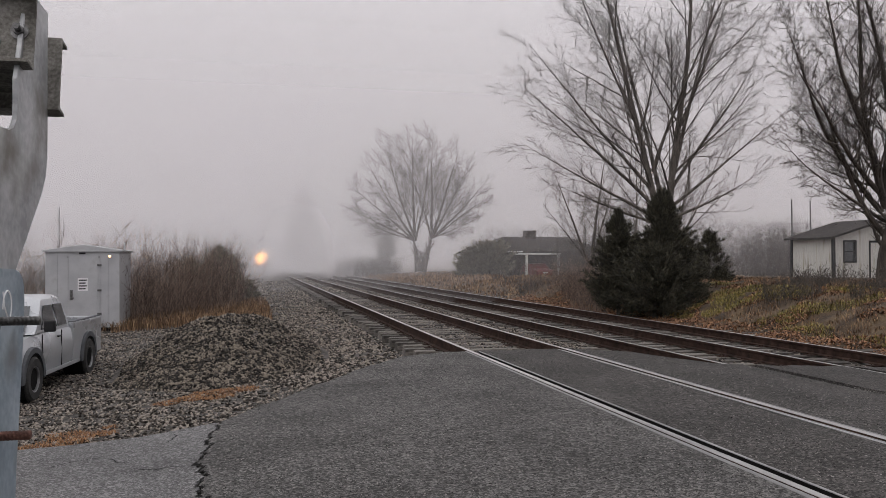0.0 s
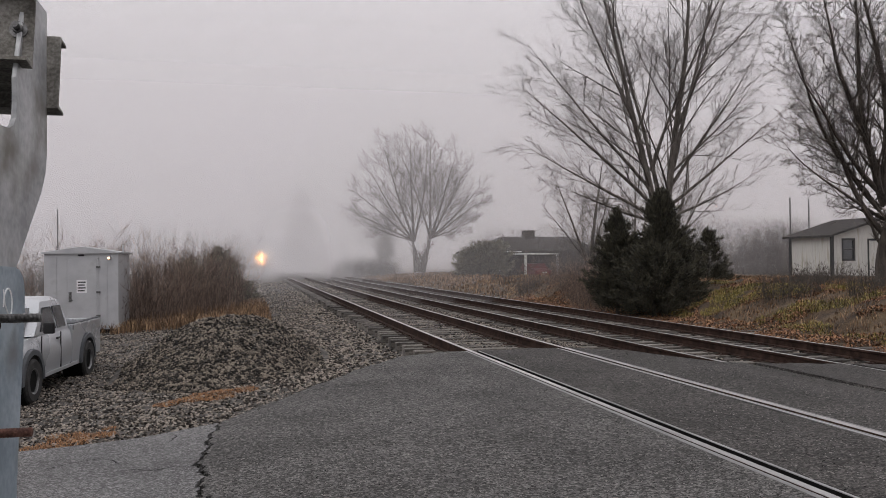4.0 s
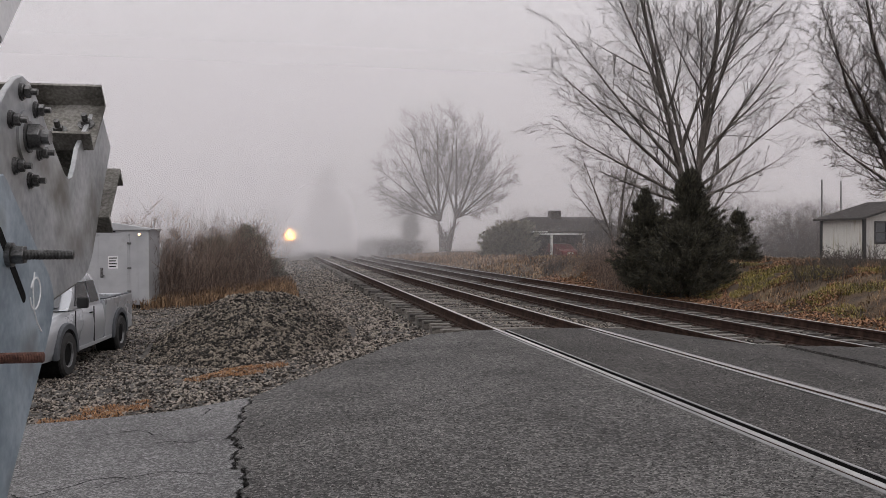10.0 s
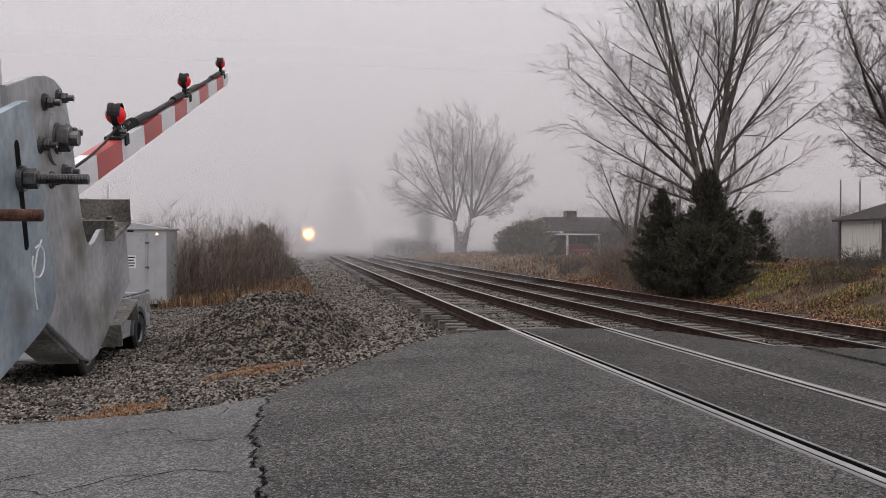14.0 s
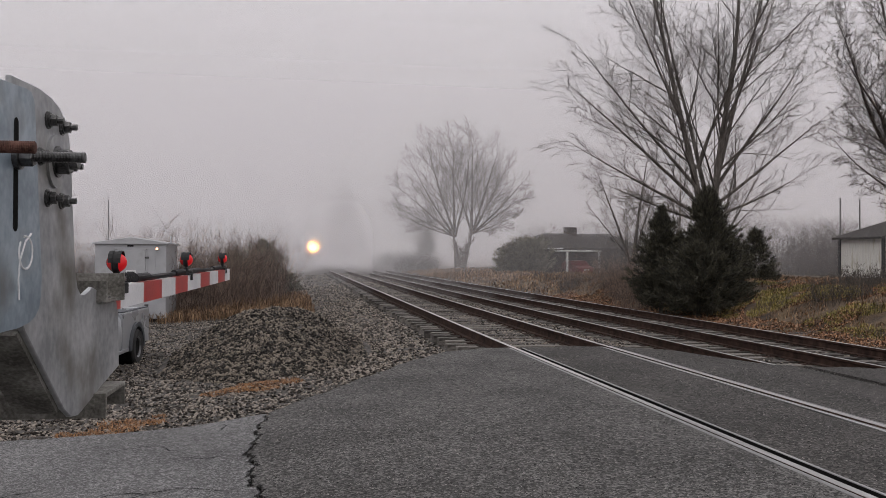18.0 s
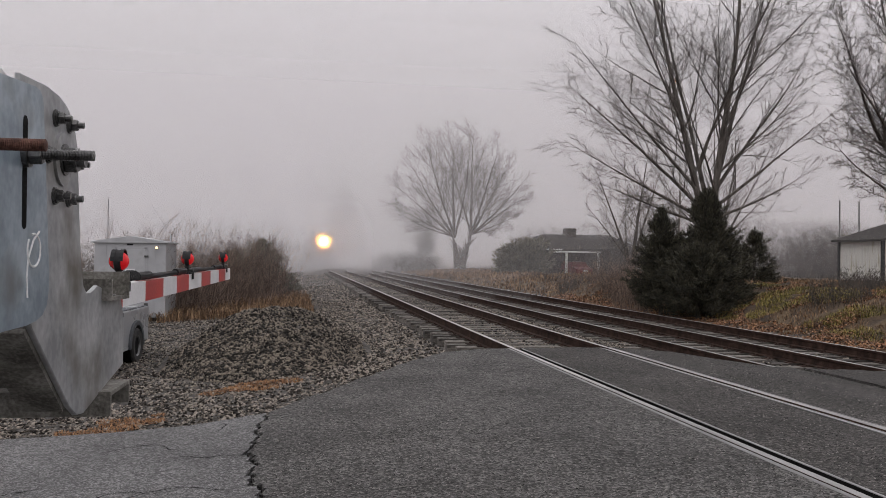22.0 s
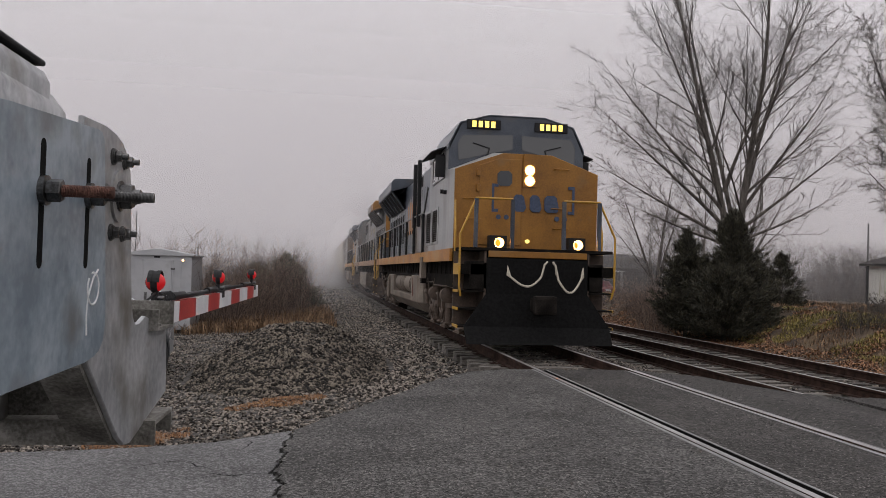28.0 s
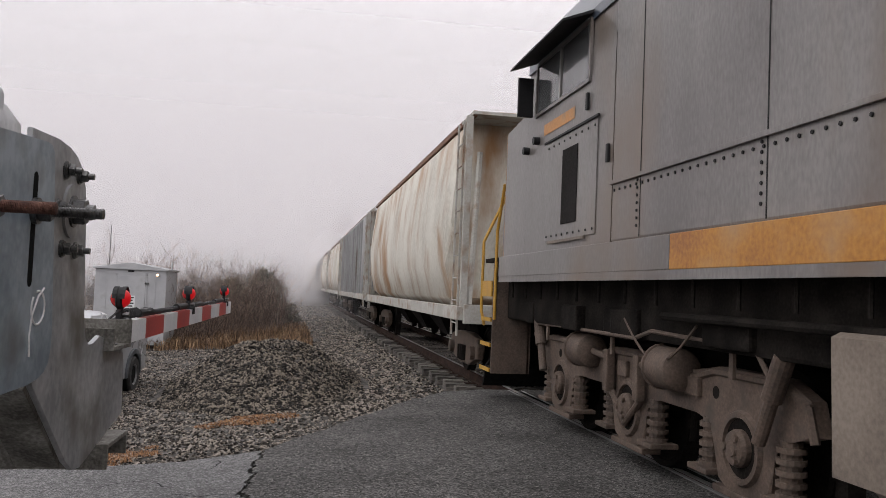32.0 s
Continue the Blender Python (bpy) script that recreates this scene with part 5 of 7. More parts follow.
# dark inset that makes the open bed read as a cavity
part("bed_liner", bx(-HW + 0.087, HW - 0.087, 2.26, 4.11, 0.7, 0.74), M["dark"], truck)
for rx_ in (HW - 0.1, -HW + 0.005):
    part("bed_rail", bx(rx_, rx_ + 0.095, 2.22, 4.16, 1.18, 1.2, 0.006), M["flare"], truck, "dark bed rail cap")
part("rear_bumper", bx(-0.85, 0.85, 4.2, 4.34, 0.5, 0.68, 0.03), M["steel"], truck)
def csec(z, y0, y1, hw):
    return [(-hw, y0 + 0.08, z), (-hw + 0.12, y0, z), (hw - 0.12, y0, z), (hw, y0 + 0.08, z), (hw, y1 - 0.06, z), (hw - 0.08, y1, z), (-hw + 0.08, y1, z), (-hw, y1 - 0.06, z)]
part("cab", loft(bmesh.new(), [csec(1.12, 0.2, 2.17, 0.85), csec(1.3, 0.45, 2.16, 0.82), csec(1.6, 0.86, 2.1, 0.72), csec(1.69, 0.98, 2.06, 0.69), csec(1.75, 1.14, 1.98, 0.6), csec(1.765, 1.3, 1.9, 0.45)]), M["truck"], truck, smooth=True)
def pane(pts, name="side_window", lab="dark side window"):
    b = bmesh.new()
    n_ = (Vector(pts[1]) - Vector(pts[0])).cross(Vector(pts[2]) - Vector(pts[0])).normalized() * 0.012
    lo_ = [b.verts.new(p_) for p_ in pts]
    hi_ = [b.verts.new(Vector(p_) + n_) for p_ in pts]
    k_ = len(pts)
    b.faces.new(lo_[::-1])
    b.faces.new(hi_)
    for i_ in range(k_):
        b.faces.new((lo_[i_], lo_[(i_ + 1) % k_], hi_[(i_ + 1) % k_], hi_[i_]))
    return part(name, b, M["glass"] if name == "windshield" else M["side_glass"], truck, lab)
pane([(0.845, 0.6, 1.17), (0.845, 1.42, 1.17), (0.74, 1.42, 1.58), (0.74, 1.0, 1.58)])
pane([(0.845, 1.5, 1.17), (0.845, 1.98, 1.17), (0.74, 1.98, 1.58), (0.74, 1.5, 1.58)])
pane([(-0.72, 0.2, 1.17), (0.72, 0.2, 1.17), (0.62, 0.77, 1.58), (-0.62, 0.77, 1.58)], "windshield", "dark windshield")
for sy_ in (0.48, 1.5):
    part("door_seam", bx(HW - 0.002, HW + 0.017, sy_, sy_ + 0.012, 0.42, 1.1), M["dark"], truck)
part("rocker_trim", bx(HW - 0.01, HW + 0.022, 0.45, 2.6, 0.36, 0.43, 0.008), M["truck"], truck)
part("door_handle", bx(HW - 0.01, HW + 0.04, 1.28, 1.44, 0.98, 1.01, 0.01), M["dark"], truck, "black door handle")
mir = part("side_mirror", bx(HW + 0.02, HW + 0.2, 0.5, 0.6, 1.14, 1.34, 0.03), M["dark"], truck, "black door mirror")
for s in (-1, 1):
    part("headlight", loft(bmesh.new(), [[(s * 0.5, -0.97, 0.72), (s * 0.82, -0.9, 0.74), (s * 0.82, -0.88, 0.9), (s * 0.5, -0.94, 0.88)], [(s * 0.5, -0.85, 0.72), (s * 0.86, -0.66, 0.74), (s * 0.87, -0.62, 0.92), (s * 0.5, -0.8, 0.9)]]), M["white_clean"], truck, "clear headlight")
    part("fog_lamp", lathe(bmesh.new(), [(0, 0.02), (0.06, 0.015), (0.07, 0)], 16, Matrix.Translation((s * 0.66, -0.965, 0.52)) @ pose(0, 0, 0, 90, 0, 0)), M["dark"], truck)
part("front_bumper", bx(-0.86, 0.86, -1.02, -0.9, 0.4, 0.62, 0.04), M["truck"], truck)
part("grille", bx(-0.45, 0.45, -1.0, -0.95, 0.66, 0.88, 0.02), M["dark"], truck)
for wy in (0.0, 3.16):
    for s in (-1, 1):
        fo = [(wy + 0.53 * math.cos(a), 0.4 + 0.53 * math.sin(a)) for a in [math.pi * (-0.03 + 1.06 * k / 16) for k in range(17)]]
        fi = [(wy + 0.435 * math.cos(a), 0.4 + 0.435 * math.sin(a)) for a in [math.pi * (-0.03 + 1.06 * k / 16) for k in range(16, -1, -1)]]
        part("fender_flare", prism(bmesh.new(), fo + fi, s * (HW - 0.03), s * (HW + 0.055), "x", 0.008), M["flare"], truck, "dark grey fender flare")
        # solid black disc stands in for the shaded hollow behind the wheel
        part("wheel_well", tube(bmesh.new(), (s * 0.55, wy, 0.4), (s * (HW + 0.022), wy, 0.4), 0.435, sides=28), M["black"], truck)
        wm = Matrix.Translation((s * 0.845, wy, 0.385)) @ pose(0, 0, 0, 0, 90 * s, 0)
        wheel = part("wheel", lathe(bmesh.new(), [(0.2, -0.11), (0.34, -0.12), (0.375, -0.09), (0.385, -0.03), (0.385, 0.03), (0.375, 0.09), (0.34, 0.12), (0.225, 0.115), (0.2, 0.08)], 36, wm), M["tyre"], truck, "black tyre", smooth=True)
        rb_ = bmesh.new()
        lathe(rb_, [(0.0, 0.05), (0.06, 0.06), (0.07, 0.045)], 20, wm)
        lathe(rb_, [(0.19, 0.03), (0.2, 0.1), (0.222, 0.112), (0.224, 0.1)], 32, wm)
        for k in range(6):
            box(rb_, 0.05, 0.205, -0.033, 0.033, 0.035, 0.07, 0.006, wm @ pose(0, 0, 0, 0, 0, 60 * k))
        part("rim", rb_, M["rim"], wheel, "grey alloy rim with spokes")
        part("brake_disc", tube(bmesh.new(), wm @ Vector((0, 0, 0.0)), wm @ Vector((0, 0, 0.02)), 0.19, sides=24), M["black"], wheel)

# ---------------- white outbuilding on the bank ----------------
ob_ = thing("white_outbuilding", pose(29.4, 42.0, 0.2, 0, 0, 2), "weathered white outbuilding with dark trim and a low shingle roof", "building")
WL, WD, WH = 7.0, 3.6, 2.4
def wall_with(name, x0, x1, holes, yf, th=0.12):
    b = bmesh.new()
    xs = sorted({x0, x1, *[h for q in holes for h in q[:2]]})
    for a, c in zip(xs, xs[1:]):
        hs = [q for q in holes if q[0] <= a and q[1] >= c]
        if not hs:
            box(b, a, c, yf, yf + th, 0, WH)
        else:
            if hs[0][2] > 0:
                box(b, a, c, yf, yf + th, 0, hs[0][2])
            box(b, a, c, yf, yf + th, hs[0][3], WH)
    return part(name, b, M["siding"], ob_)
# gable end towards the track, long side to the road
wall_with("wall", 0.0, WL, [(0.75, 1.55, 1.0, 2.2), (2.6, 3.55, 0.05, 2.15)], 0.0)
wg = prism(bmesh.new(), [(0.13, 0), (WD, 0), (WD, WH + 0.0), (0.13, WH)], -0.002, 0.12, "x")
part("wall", wg, M["siding"], ob_)
part("wall", bx(WL - 0.12, WL, 0.13, WD, 0, WH), M["siding"], ob_)
part("wall", bx(0.13, WL - 0.13, WD - 0.12, WD, 0, WH), M["siding"], ob_)
part("gable", prism(bmesh.new(), [(0, WH), (WL, WH), (WL / 2, WH + 1.0)], 0.0, 0.12, "y"), M["siding"], ob_)
part("ridge_roof", prism(bmesh.new(), [(-0.4, WH - 0.06), (WL / 2, WH + 1.02), (WL + 0.4, WH - 0.06), (WL + 0.4, WH + 0.06), (WL / 2, WH + 1.16), (-0.4, WH + 0.06)], -0.35, WD + 0.35, "y"), M["shingle"], ob_, "weathered grey shingle roof")
for cx_, cy_ in ((-0.03, -0.03), (-0.03, WD + 0.03)):
    part("corner_board", bx(cx_ - 0.06, cx_ + 0.1, cy_ - 0.06, cy_ + 0.1, 0, WH, 0.005), M["dark"], ob_, "dark corner board")
win = part("window_frame", box(box(box(box(box(bmesh.new(), 0.68, 0.78, -0.03, 0.09, 0.93, 2.27), 1.52, 1.62, -0.03, 0.09, 0.93, 2.27), 0.78, 1.52, -0.03, 0.09, 0.93, 1.03), 0.78, 1.52, -0.03, 0.09, 2.17, 2.27), 0.78, 1.52, 0.01, 0.05, 1.57, 1.63), M["dark"], ob_, "dark window frame")
part("pane", bx(0.78, 1.52, 0.05, 0.06, 1.03, 1.57), M["glass"], win)
part("pane", bx(0.78, 1.52, 0.05, 0.06, 1.63, 2.17), M["glass"], win)
part("curtain", bx(1.32, 1.5, 0.07, 0.08, 1.04, 2.16), M["white"], win)
part("door_frame", box(box(box(bmesh.new(), 2.52, 2.62, -0.03, 0.09, 0, 2.25), 3.53, 3.63, -0.03, 0.09, 0, 2.25), 2.62, 3.53, -0.03, 0.09, 2.13, 2.25), M["dark"], ob_, "dark door frame")
part("door", bx(2.63, 3.52, 0.02, 0.07, 0.03, 2.12, 0.01), M["siding"], ob_, "closed white door")
for px_, py_ in ((31.7, 49), (33.9, 50)):
    pole = thing("thin_pole", pose(px_, py_, 0.2), "thin grey pole behind the outbuilding", "pole", group="poles")
    part("pole", tube(bmesh.new(), (0, 0, 0), (0, 0, 5.2), 0.05, sides=8), M["steel"], pole)

# ---------------- house in the fog ----------------
house = thing("house", pose(19.2, 72, -0.3, 0, 0, 3), "low dark brick house with a carport, faint in the fog", "house")
part("wall", bx(-1.6, 9.5, 2.2, 9.5, 0, 2.5), M["brick_dark"], house)
part("roof", loft(bmesh.new(), [[(-2.3, 1.6, 2.4), (10, 1.6, 2.4), (10, 10, 2.4), (-2.3, 10, 2.4)], [(-2.3, 1.6, 2.55), (10, 1.6, 2.55), (10, 10, 2.55), (-2.3, 10, 2.55)], [(1.2, 5.3, 4.0), (8, 5.3, 4.0), (8, 6.0, 4.0), (1.2, 6.0, 4.0)]]), M["shingle"], house, "dark shingle roof")
part("fascia", box(bmesh.new(), -2.35, 1.6, 1.55, 1.6, 2.42, 2.54), M["white"], house, "white fascia board")
part("chimney", bx(3.2, 4.2, 4.6, 5.6, 2.6, 4.6, 0.03), M["brick_dark"], house, "brick chimney")
part("carport_roof", bx(0.5, 4.1, -1.6, 2.2, 2.18, 2.3, 0.02), M["white"], house, "pale flat carport roof")
for hx in (0.8, 3.9):
    part("carport_post", bx(hx - 0.09, hx + 0.09, -1.5, -1.32, 0, 2.18, 0.01), M["white"], house, "white post")
for hx in (-1.9, -1.3, -0.75):
    part("porch_post", bx(hx - 0.06, hx + 0.06, 1.2, 1.32, 0, 2.4), M["white"], house)
    w_ = part("window", bx(hx - 0.15, hx + 0.2, 2.14, 2.2, 0.8, 2.2), M["white"], house, "pale window")
part("porch_rail", box(box(bmesh.new(), -2.4, -0.6, 1.22, 1.28, 0.85, 0.92), -2.4, -0.6, 1.22, 1.28, 0.2, 0.26), M["white"], house)
car = thing("parked_car", pose(21.5, 72.0, -0.3, 0, 0, 3), "dark red car parked under the carport", "car")
part("body", loft(bmesh.new(), [[(sx * w_, y_, z_) for sx, z_ in ((-1, 0.3), (1, 0.3), (1, zt), (-1, zt))] for y_, w_, zt in ((-2.1, 0.7, 0.65), (-1.9, 0.82, 0.75), (-0.9, 0.86, 0.92), (-0.2, 0.8, 1.35), (1.2, 0.8, 1.38), (1.8, 0.85, 0.95), (2.1, 0.8, 0.8))]), M["car_red"], car)
for wy in (-1.3, 1.3):
    for s in (-1, 1):
        part("wheel", tube(bmesh.new(), (s * 0.62, wy, 0.31), (s * 0.83, wy, 0.31), 0.31, sides=20), M["tyre"], car)
part("number_plate", bx(-0.24, 0.24, -2.125, -2.11, 0.48, 0.6), M["white_clean"], car)

# ---------------- train ----------------
M["l_yellow"] = mat("engine_yellow", ((0.17, 0.07, 0.005), (0.235, 0.1, 0.008), (0.29, 0.13, 0.014)), 0.45, scale=1.5, fine=40, bump=0.05, dirt=(0.2, 0.11, 0.04), dirt_amount=0.15, dirt_scale=2)
M["l_stripe"] = mat("engine_stripe", ((0.24, 0.09, 0.02), (0.36, 0.16, 0.025), (0.45, 0.22, 0.035)), 0.5, scale=1.2, fine=30, bump=0.05, dirt=(0.3, 0.2, 0.13), dirt_amount=0.4, dirt_scale=1.2)
M["l_handrail"] = mat("handrail_yellow", ((0.33, 0.17, 0.015), (0.45, 0.26, 0.03)), 0.5, scale=4, fine=50, bump=0.05, dirt=(0.2, 0.13, 0.06), dirt_amount=0.25, dirt_scale=4)
M["l_stripe_dull"] = mat("engine_stripe_dull", ((0.17, 0.085, 0.04), (0.26, 0.14, 0.065), (0.33, 0.185, 0.085)), 0.55, scale=1.2, fine=30, bump=0.05, dirt=(0.17, 0.12, 0.085), dirt_amount=0.5, dirt_scale=1.2)
M["l_blue"] = mat("engine_dark_blue", ((0.022, 0.028, 0.04), (0.042, 0.052, 0.07), (0.08, 0.092, 0.11)), 0.32, scale=1.5, fine=40, bump=0.05, dirt=(0.1, 0.092, 0.082), dirt_amount=0.2, dirt_scale=1.2)
M["l_palegrey"] = mat("engine_pale_grey", ((0.2, 0.2, 0.205), (0.27, 0.27, 0.272), (0.33, 0.328, 0.325)), 0.42, scale=1.2, fine=40, bump=0.05, dirt=(0.12, 0.1, 0.085), dirt_amount=0.35, dirt_scale=1.0, stretch=(1, 1, 0.4))
M["l_grey"] = mat("engine_grey", ((0.095, 0.086, 0.082), (0.14, 0.13, 0.125), (0.19, 0.178, 0.17)), 0.36, scale=1.2, fine=40, bump=0.05, dirt=(0.13, 0.098, 0.075), dirt_amount=0.45, dirt_scale=1.0, stretch=(1, 1, 0.4))
M["l_midblue"] = mat("engine_blue_band", ((0.05, 0.065, 0.1), (0.09, 0.11, 0.15)), 0.45, scale=1.5, fine=40, bump=0.05, dirt=(0.12, 0.12, 0.12), dirt_amount=0.2)
M["l_cream"] = mat("engine_cream", ((0.082, 0.078, 0.081), (0.14, 0.133, 0.131)), 0.4, scale=1.2, fine=40, bump=0.05, dirt=(0.09, 0.07, 0.055), dirt_amount=0.45, dirt_scale=1.0, stretch=(1, 1, 0.35))
M["l_dust"] = mat("dusty_tank", ((0.1, 0.08, 0.064), (0.155, 0.126, 0.102), (0.21, 0.175, 0.143)), 0.65, scale=1.2, fine=40, bump=0.1, dirt=(0.1, 0.085, 0.07), dirt_amount=0.3, dirt_scale=1.5)
M["l_frame"] = mat("dusty_truck_frame", ((0.042, 0.029, 0.022), (0.082, 0.057, 0.043), (0.13, 0.092, 0.07)), 0.75, scale=3, fine=50, bump=0.3, dirt=(0.03, 0.026, 0.023), dirt_amount=0.3, dirt_scale=3)
M["l_screen"] = mat("radiator_screen", ((0.005, 0.0045, 0.0045), (0.02, 0.018, 0.017)), 0.85, spec=0.12, scale=30, fine=200, bump=0.4)
M["l_lightblue"] = mat("logo_blue", ((0.025, 0.04, 0.08), (0.05, 0.07, 0.12)), 0.5, bump=0)
M["l_orange"] = mat("faded_orange", ((0.35, 0.15, 0.04), (0.5, 0.24, 0.07)), 0.55, scale=2, fine=30, bump=0, dirt=(0.2, 0.17, 0.14), dirt_amount=0.3)
M["l_faded"] = mat("faded_tan_paint", ((0.15, 0.125, 0.08), (0.22, 0.18, 0.11)), 0.5, scale=2, fine=30, bump=0, dirt=(0.14, 0.135, 0.135), dirt_amount=0.5, dirt_scale=3)
M["hose"] = mat("pale_hose", ((0.35, 0.31, 0.25), (0.5, 0.46, 0.38)), 0.7, bump=0.1)
M["headlamp"] = glow("lit_headlamp", (1.0, 0.4, 0.08), 60000)
# emission added to rims and tube walls; imitates the lamp's reflected light
M["reflector"] = glow("self_lit_reflector", (1.0, 0.56, 0.18), 5)
M["ditchlamp"] = glow("lit_ditch_lamp", (1.0, 0.5, 0.14), 9000)
M["board_digits"] = glow("lit_number_bars", (1.0, 0.72, 0.15), 1.6)
M["class_light"] = glow("class_light", (0.9, 0.75, 0.2), 1.2)
# the grey tint stands in for sky reflected in the cab windows
M["cabglass"] = glass("greyed_cab_glass", (0.075, 0.078, 0.08), 0.1)
M["hopper_white"] = mat("hopper_cream", ((0.38, 0.36, 0.31), (0.52, 0.5, 0.44), (0.6, 0.58, 0.52)), 0.6, scale=1.0, fine=30, bump=0.05, stretch=(1, 0.8, 0.35), dirt=(0.3, 0.17, 0.08), dirt_amount=0.55, dirt_scale=1.6)
M["hopper_grey"] = mat("hopper_grey", ((0.2, 0.2, 0.205), (0.3, 0.3, 0.3)), 0.6, scale=1.0, fine=30, bump=0.05, stretch=(1, 1, 0.35), dirt=(0.14, 0.11, 0.09), dirt_amount=0.3, dirt_scale=1.2)
M["hopper_frame"] = mat("hopper_frame", ((0.3, 0.29, 0.26), (0.42, 0.41, 0.38)), 0.65, scale=2, fine=30, bump=0.05, dirt=(0.2, 0.12, 0.07), dirt_amount=0.35, dirt_scale=3)
M["roof_rust"] = mat("rusty_roof_walk", ((0.1, 0.045, 0.03), (0.2, 0.11, 0.07)), 0.8, scale=3, fine=40, bump=0.2)


def wheelset_meshes(r):
    b = lathe(bmesh.new(), [(0.0, -0.06), (0.12, -0.07), (r * 0.55, -0.03), (r * 0.86, -0.04), (r * 0.9, -0.065), (r, -0.065), (r + 0.025, 0.05), (r + 0.025, 0.075), (r * 0.86, 0.07), (r * 0.55, 0.03), (0.0, 0.06)], 36)
    me = bpy.data.meshes.new("wheel")
    bmesh.ops.recalc_face_normals(b, faces=b.faces[:])
    b.to_mesh(me)
    b.free()
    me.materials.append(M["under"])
    return me


WHEEL_ENGINE, WHEEL_CAR = wheelset_meshes(0.52), wheelset_meshes(0.44)


def engine_truck(unit, yc):
    """A three-axle truck: deep cast side frames, axle boxes in round openings, spring nests, cylinders, rods, chains and wheels."""
    for s in (-1, 1):
        fr = bmesh.new()
        up = [(-2.62, 0.7), (-2.55, 0.9), (-2.3, 1.0), (-1.5, 1.0), (-1.2, 0.93), (-0.65, 0.93), (-0.4, 1.0), (0.4, 1.0), (0.65, 0.93), (1.2, 0.93), (1.5, 1.0), (2.3, 1.0), (2.55, 0.9), (2.62, 0.7)]
        dn = []
        for a in (1.85, 0.0, -1.85):
            dn += [(a + 0.62, 0.66), (a + 0.42, 0.62), (a + 0.36, 0.5), (a + 0.31, 0.24), (a + 0.2, 0.19), (a - 0.2, 0.19), (a - 0.31, 0.24), (a - 0.36, 0.5), (a - 0.42, 0.62), (a - 0.62, 0.66)]
        prism(fr, [(yc + a, b) for a, b in up + dn], s * 1.02, s * 1.15, "x", 0.018)
        f = part("side_frame", fr, M["l_frame"], unit, "dusty cast truck side frame")
        lip = bmesh.new()
        pipe(lip, [(s * 1.15, yc + a, b - 0.035) for a, b in up], 0.028, 6)
        part("frame_rib", lip, M["l_frame"], f)
        for a in (-1.85, 0.0, 1.85):
            at = Matrix.Translation((s * 1.15, yc + a, 0.5)) @ pose(0, 0, 0, 0, 90 * s, 0)
            # dark disc on the uncut frame, for the shade inside the axle opening
            part("pedestal_opening", tube(bmesh.new(), (s * 1.14, yc + a, 0.5), (s * 1.154, yc + a, 0.5), 0.2, sides=24), M["under"], f, "dark disc in place of the round axle opening")
            part("opening_rim", lathe(bmesh.new(), [(0.195, 0.0), (0.2, 0.03), (0.235, 0.03), (0.25, 0.0)], 24, at), M["l_frame"], f)
            cap = bmesh.new()
            lathe(cap, [(0.0, 0.085), (0.05, 0.085), (0.06, 0.07), (0.11, 0.065), (0.125, 0.04), (0.125, 0.004), (0.0, 0.004)], 20, at)
            for k in range(3):
                q = at @ Vector((0.085 * math.cos(k * 2.094 + 0.5), 0.085 * math.sin(k * 2.094 + 0.5), 0.06))
                tube(cap, q, q + Vector((s * 0.03, 0, 0)), 0.026, sides=6)
            part("axle_cap", cap, M["l_frame"], f)
            part("pedestal_tie", box(bmesh.new(), min(s * 1.0, s * 1.17), max(s * 1.0, s * 1.17), yc + a - 0.34, yc + a + 0.34, 0.155, 0.205, 0.01), M["l_frame"], f)
            w = part("wheel", WHEEL_ENGINE, None, unit)
            w.matrix_basis = Matrix.Translation((s * 0.77, yc + a, 0.52)) @ pose(0, 0, 0, 0, -90 * s, 0)
        for a in (-2.32, -1.37, -0.48, 0.48, 1.37, 2.32):
            sp = bmesh.new()
            for k in range(5):
                g = bmesh.ops.create_cone(sp, cap_ends=True, segments=14, radius1=0.09, radius2=0.09, depth=0.034)
                bmesh.ops.translate(sp, vec=(s * 1.1, yc + a, 0.31 + k * 0.068), verts=g["verts"])
                g = bmesh.ops.create_cone(sp, cap_ends=True, segments=12, radius1=0.066, radius2=0.066, depth=0.034)
                bmesh.ops.translate(sp, vec=(s * 1.1, yc + a, 0.344 + k * 0.068), verts=g["verts"])
            part("coil_spring", sp, M["l_frame"], f, "dusty coil spring")
            part("spring_seat", box(bmesh.new(), min(s * 0.98, s * 1.22), max(s * 0.98, s * 1.22), yc + a - 0.14, yc + a + 0.14, 0.25, 0.292, 0.01), M["l_frame"], f)
        for a, d_ in ((-0.92, 1), (0.95, -1)):
            bc = bmesh.new()
            lathe(bc, [(0.0, -0.2), (0.1, -0.2), (0.155, -0.17), (0.165, -0.14), (0.165, 0.14), (0.18, 0.145), (0.18, 0.17), (0.12, 0.2), (0.0, 0.2)], 20, Matrix.Translation((s * 1.22, yc + a, 0.93)) @ pose(0, 0, 0, 90, 0, 0))
            cyl = part("brake_cylinder", bc, M["l_frame"], f, "dusty brake cylinder", smooth=True)
            rod = bmesh.new()
            tube(rod, (s * 1.22, yc + a + d_ * 0.2, 0.93), (s * 1.22, yc + a + d_ * 0.62, 0.9), 0.03, sides=10)
            box(rod, s * 1.22 - 0.04, s * 1.22 + 0.04, yc + a + d_ * 0.6 - 0.05, yc + a + d_ * 0.6 + 0.05, 0.6, 0.98, 0.015)
            part("brake_rod", rod, M["l_frame"], cyl)
            lv = bmesh.new()
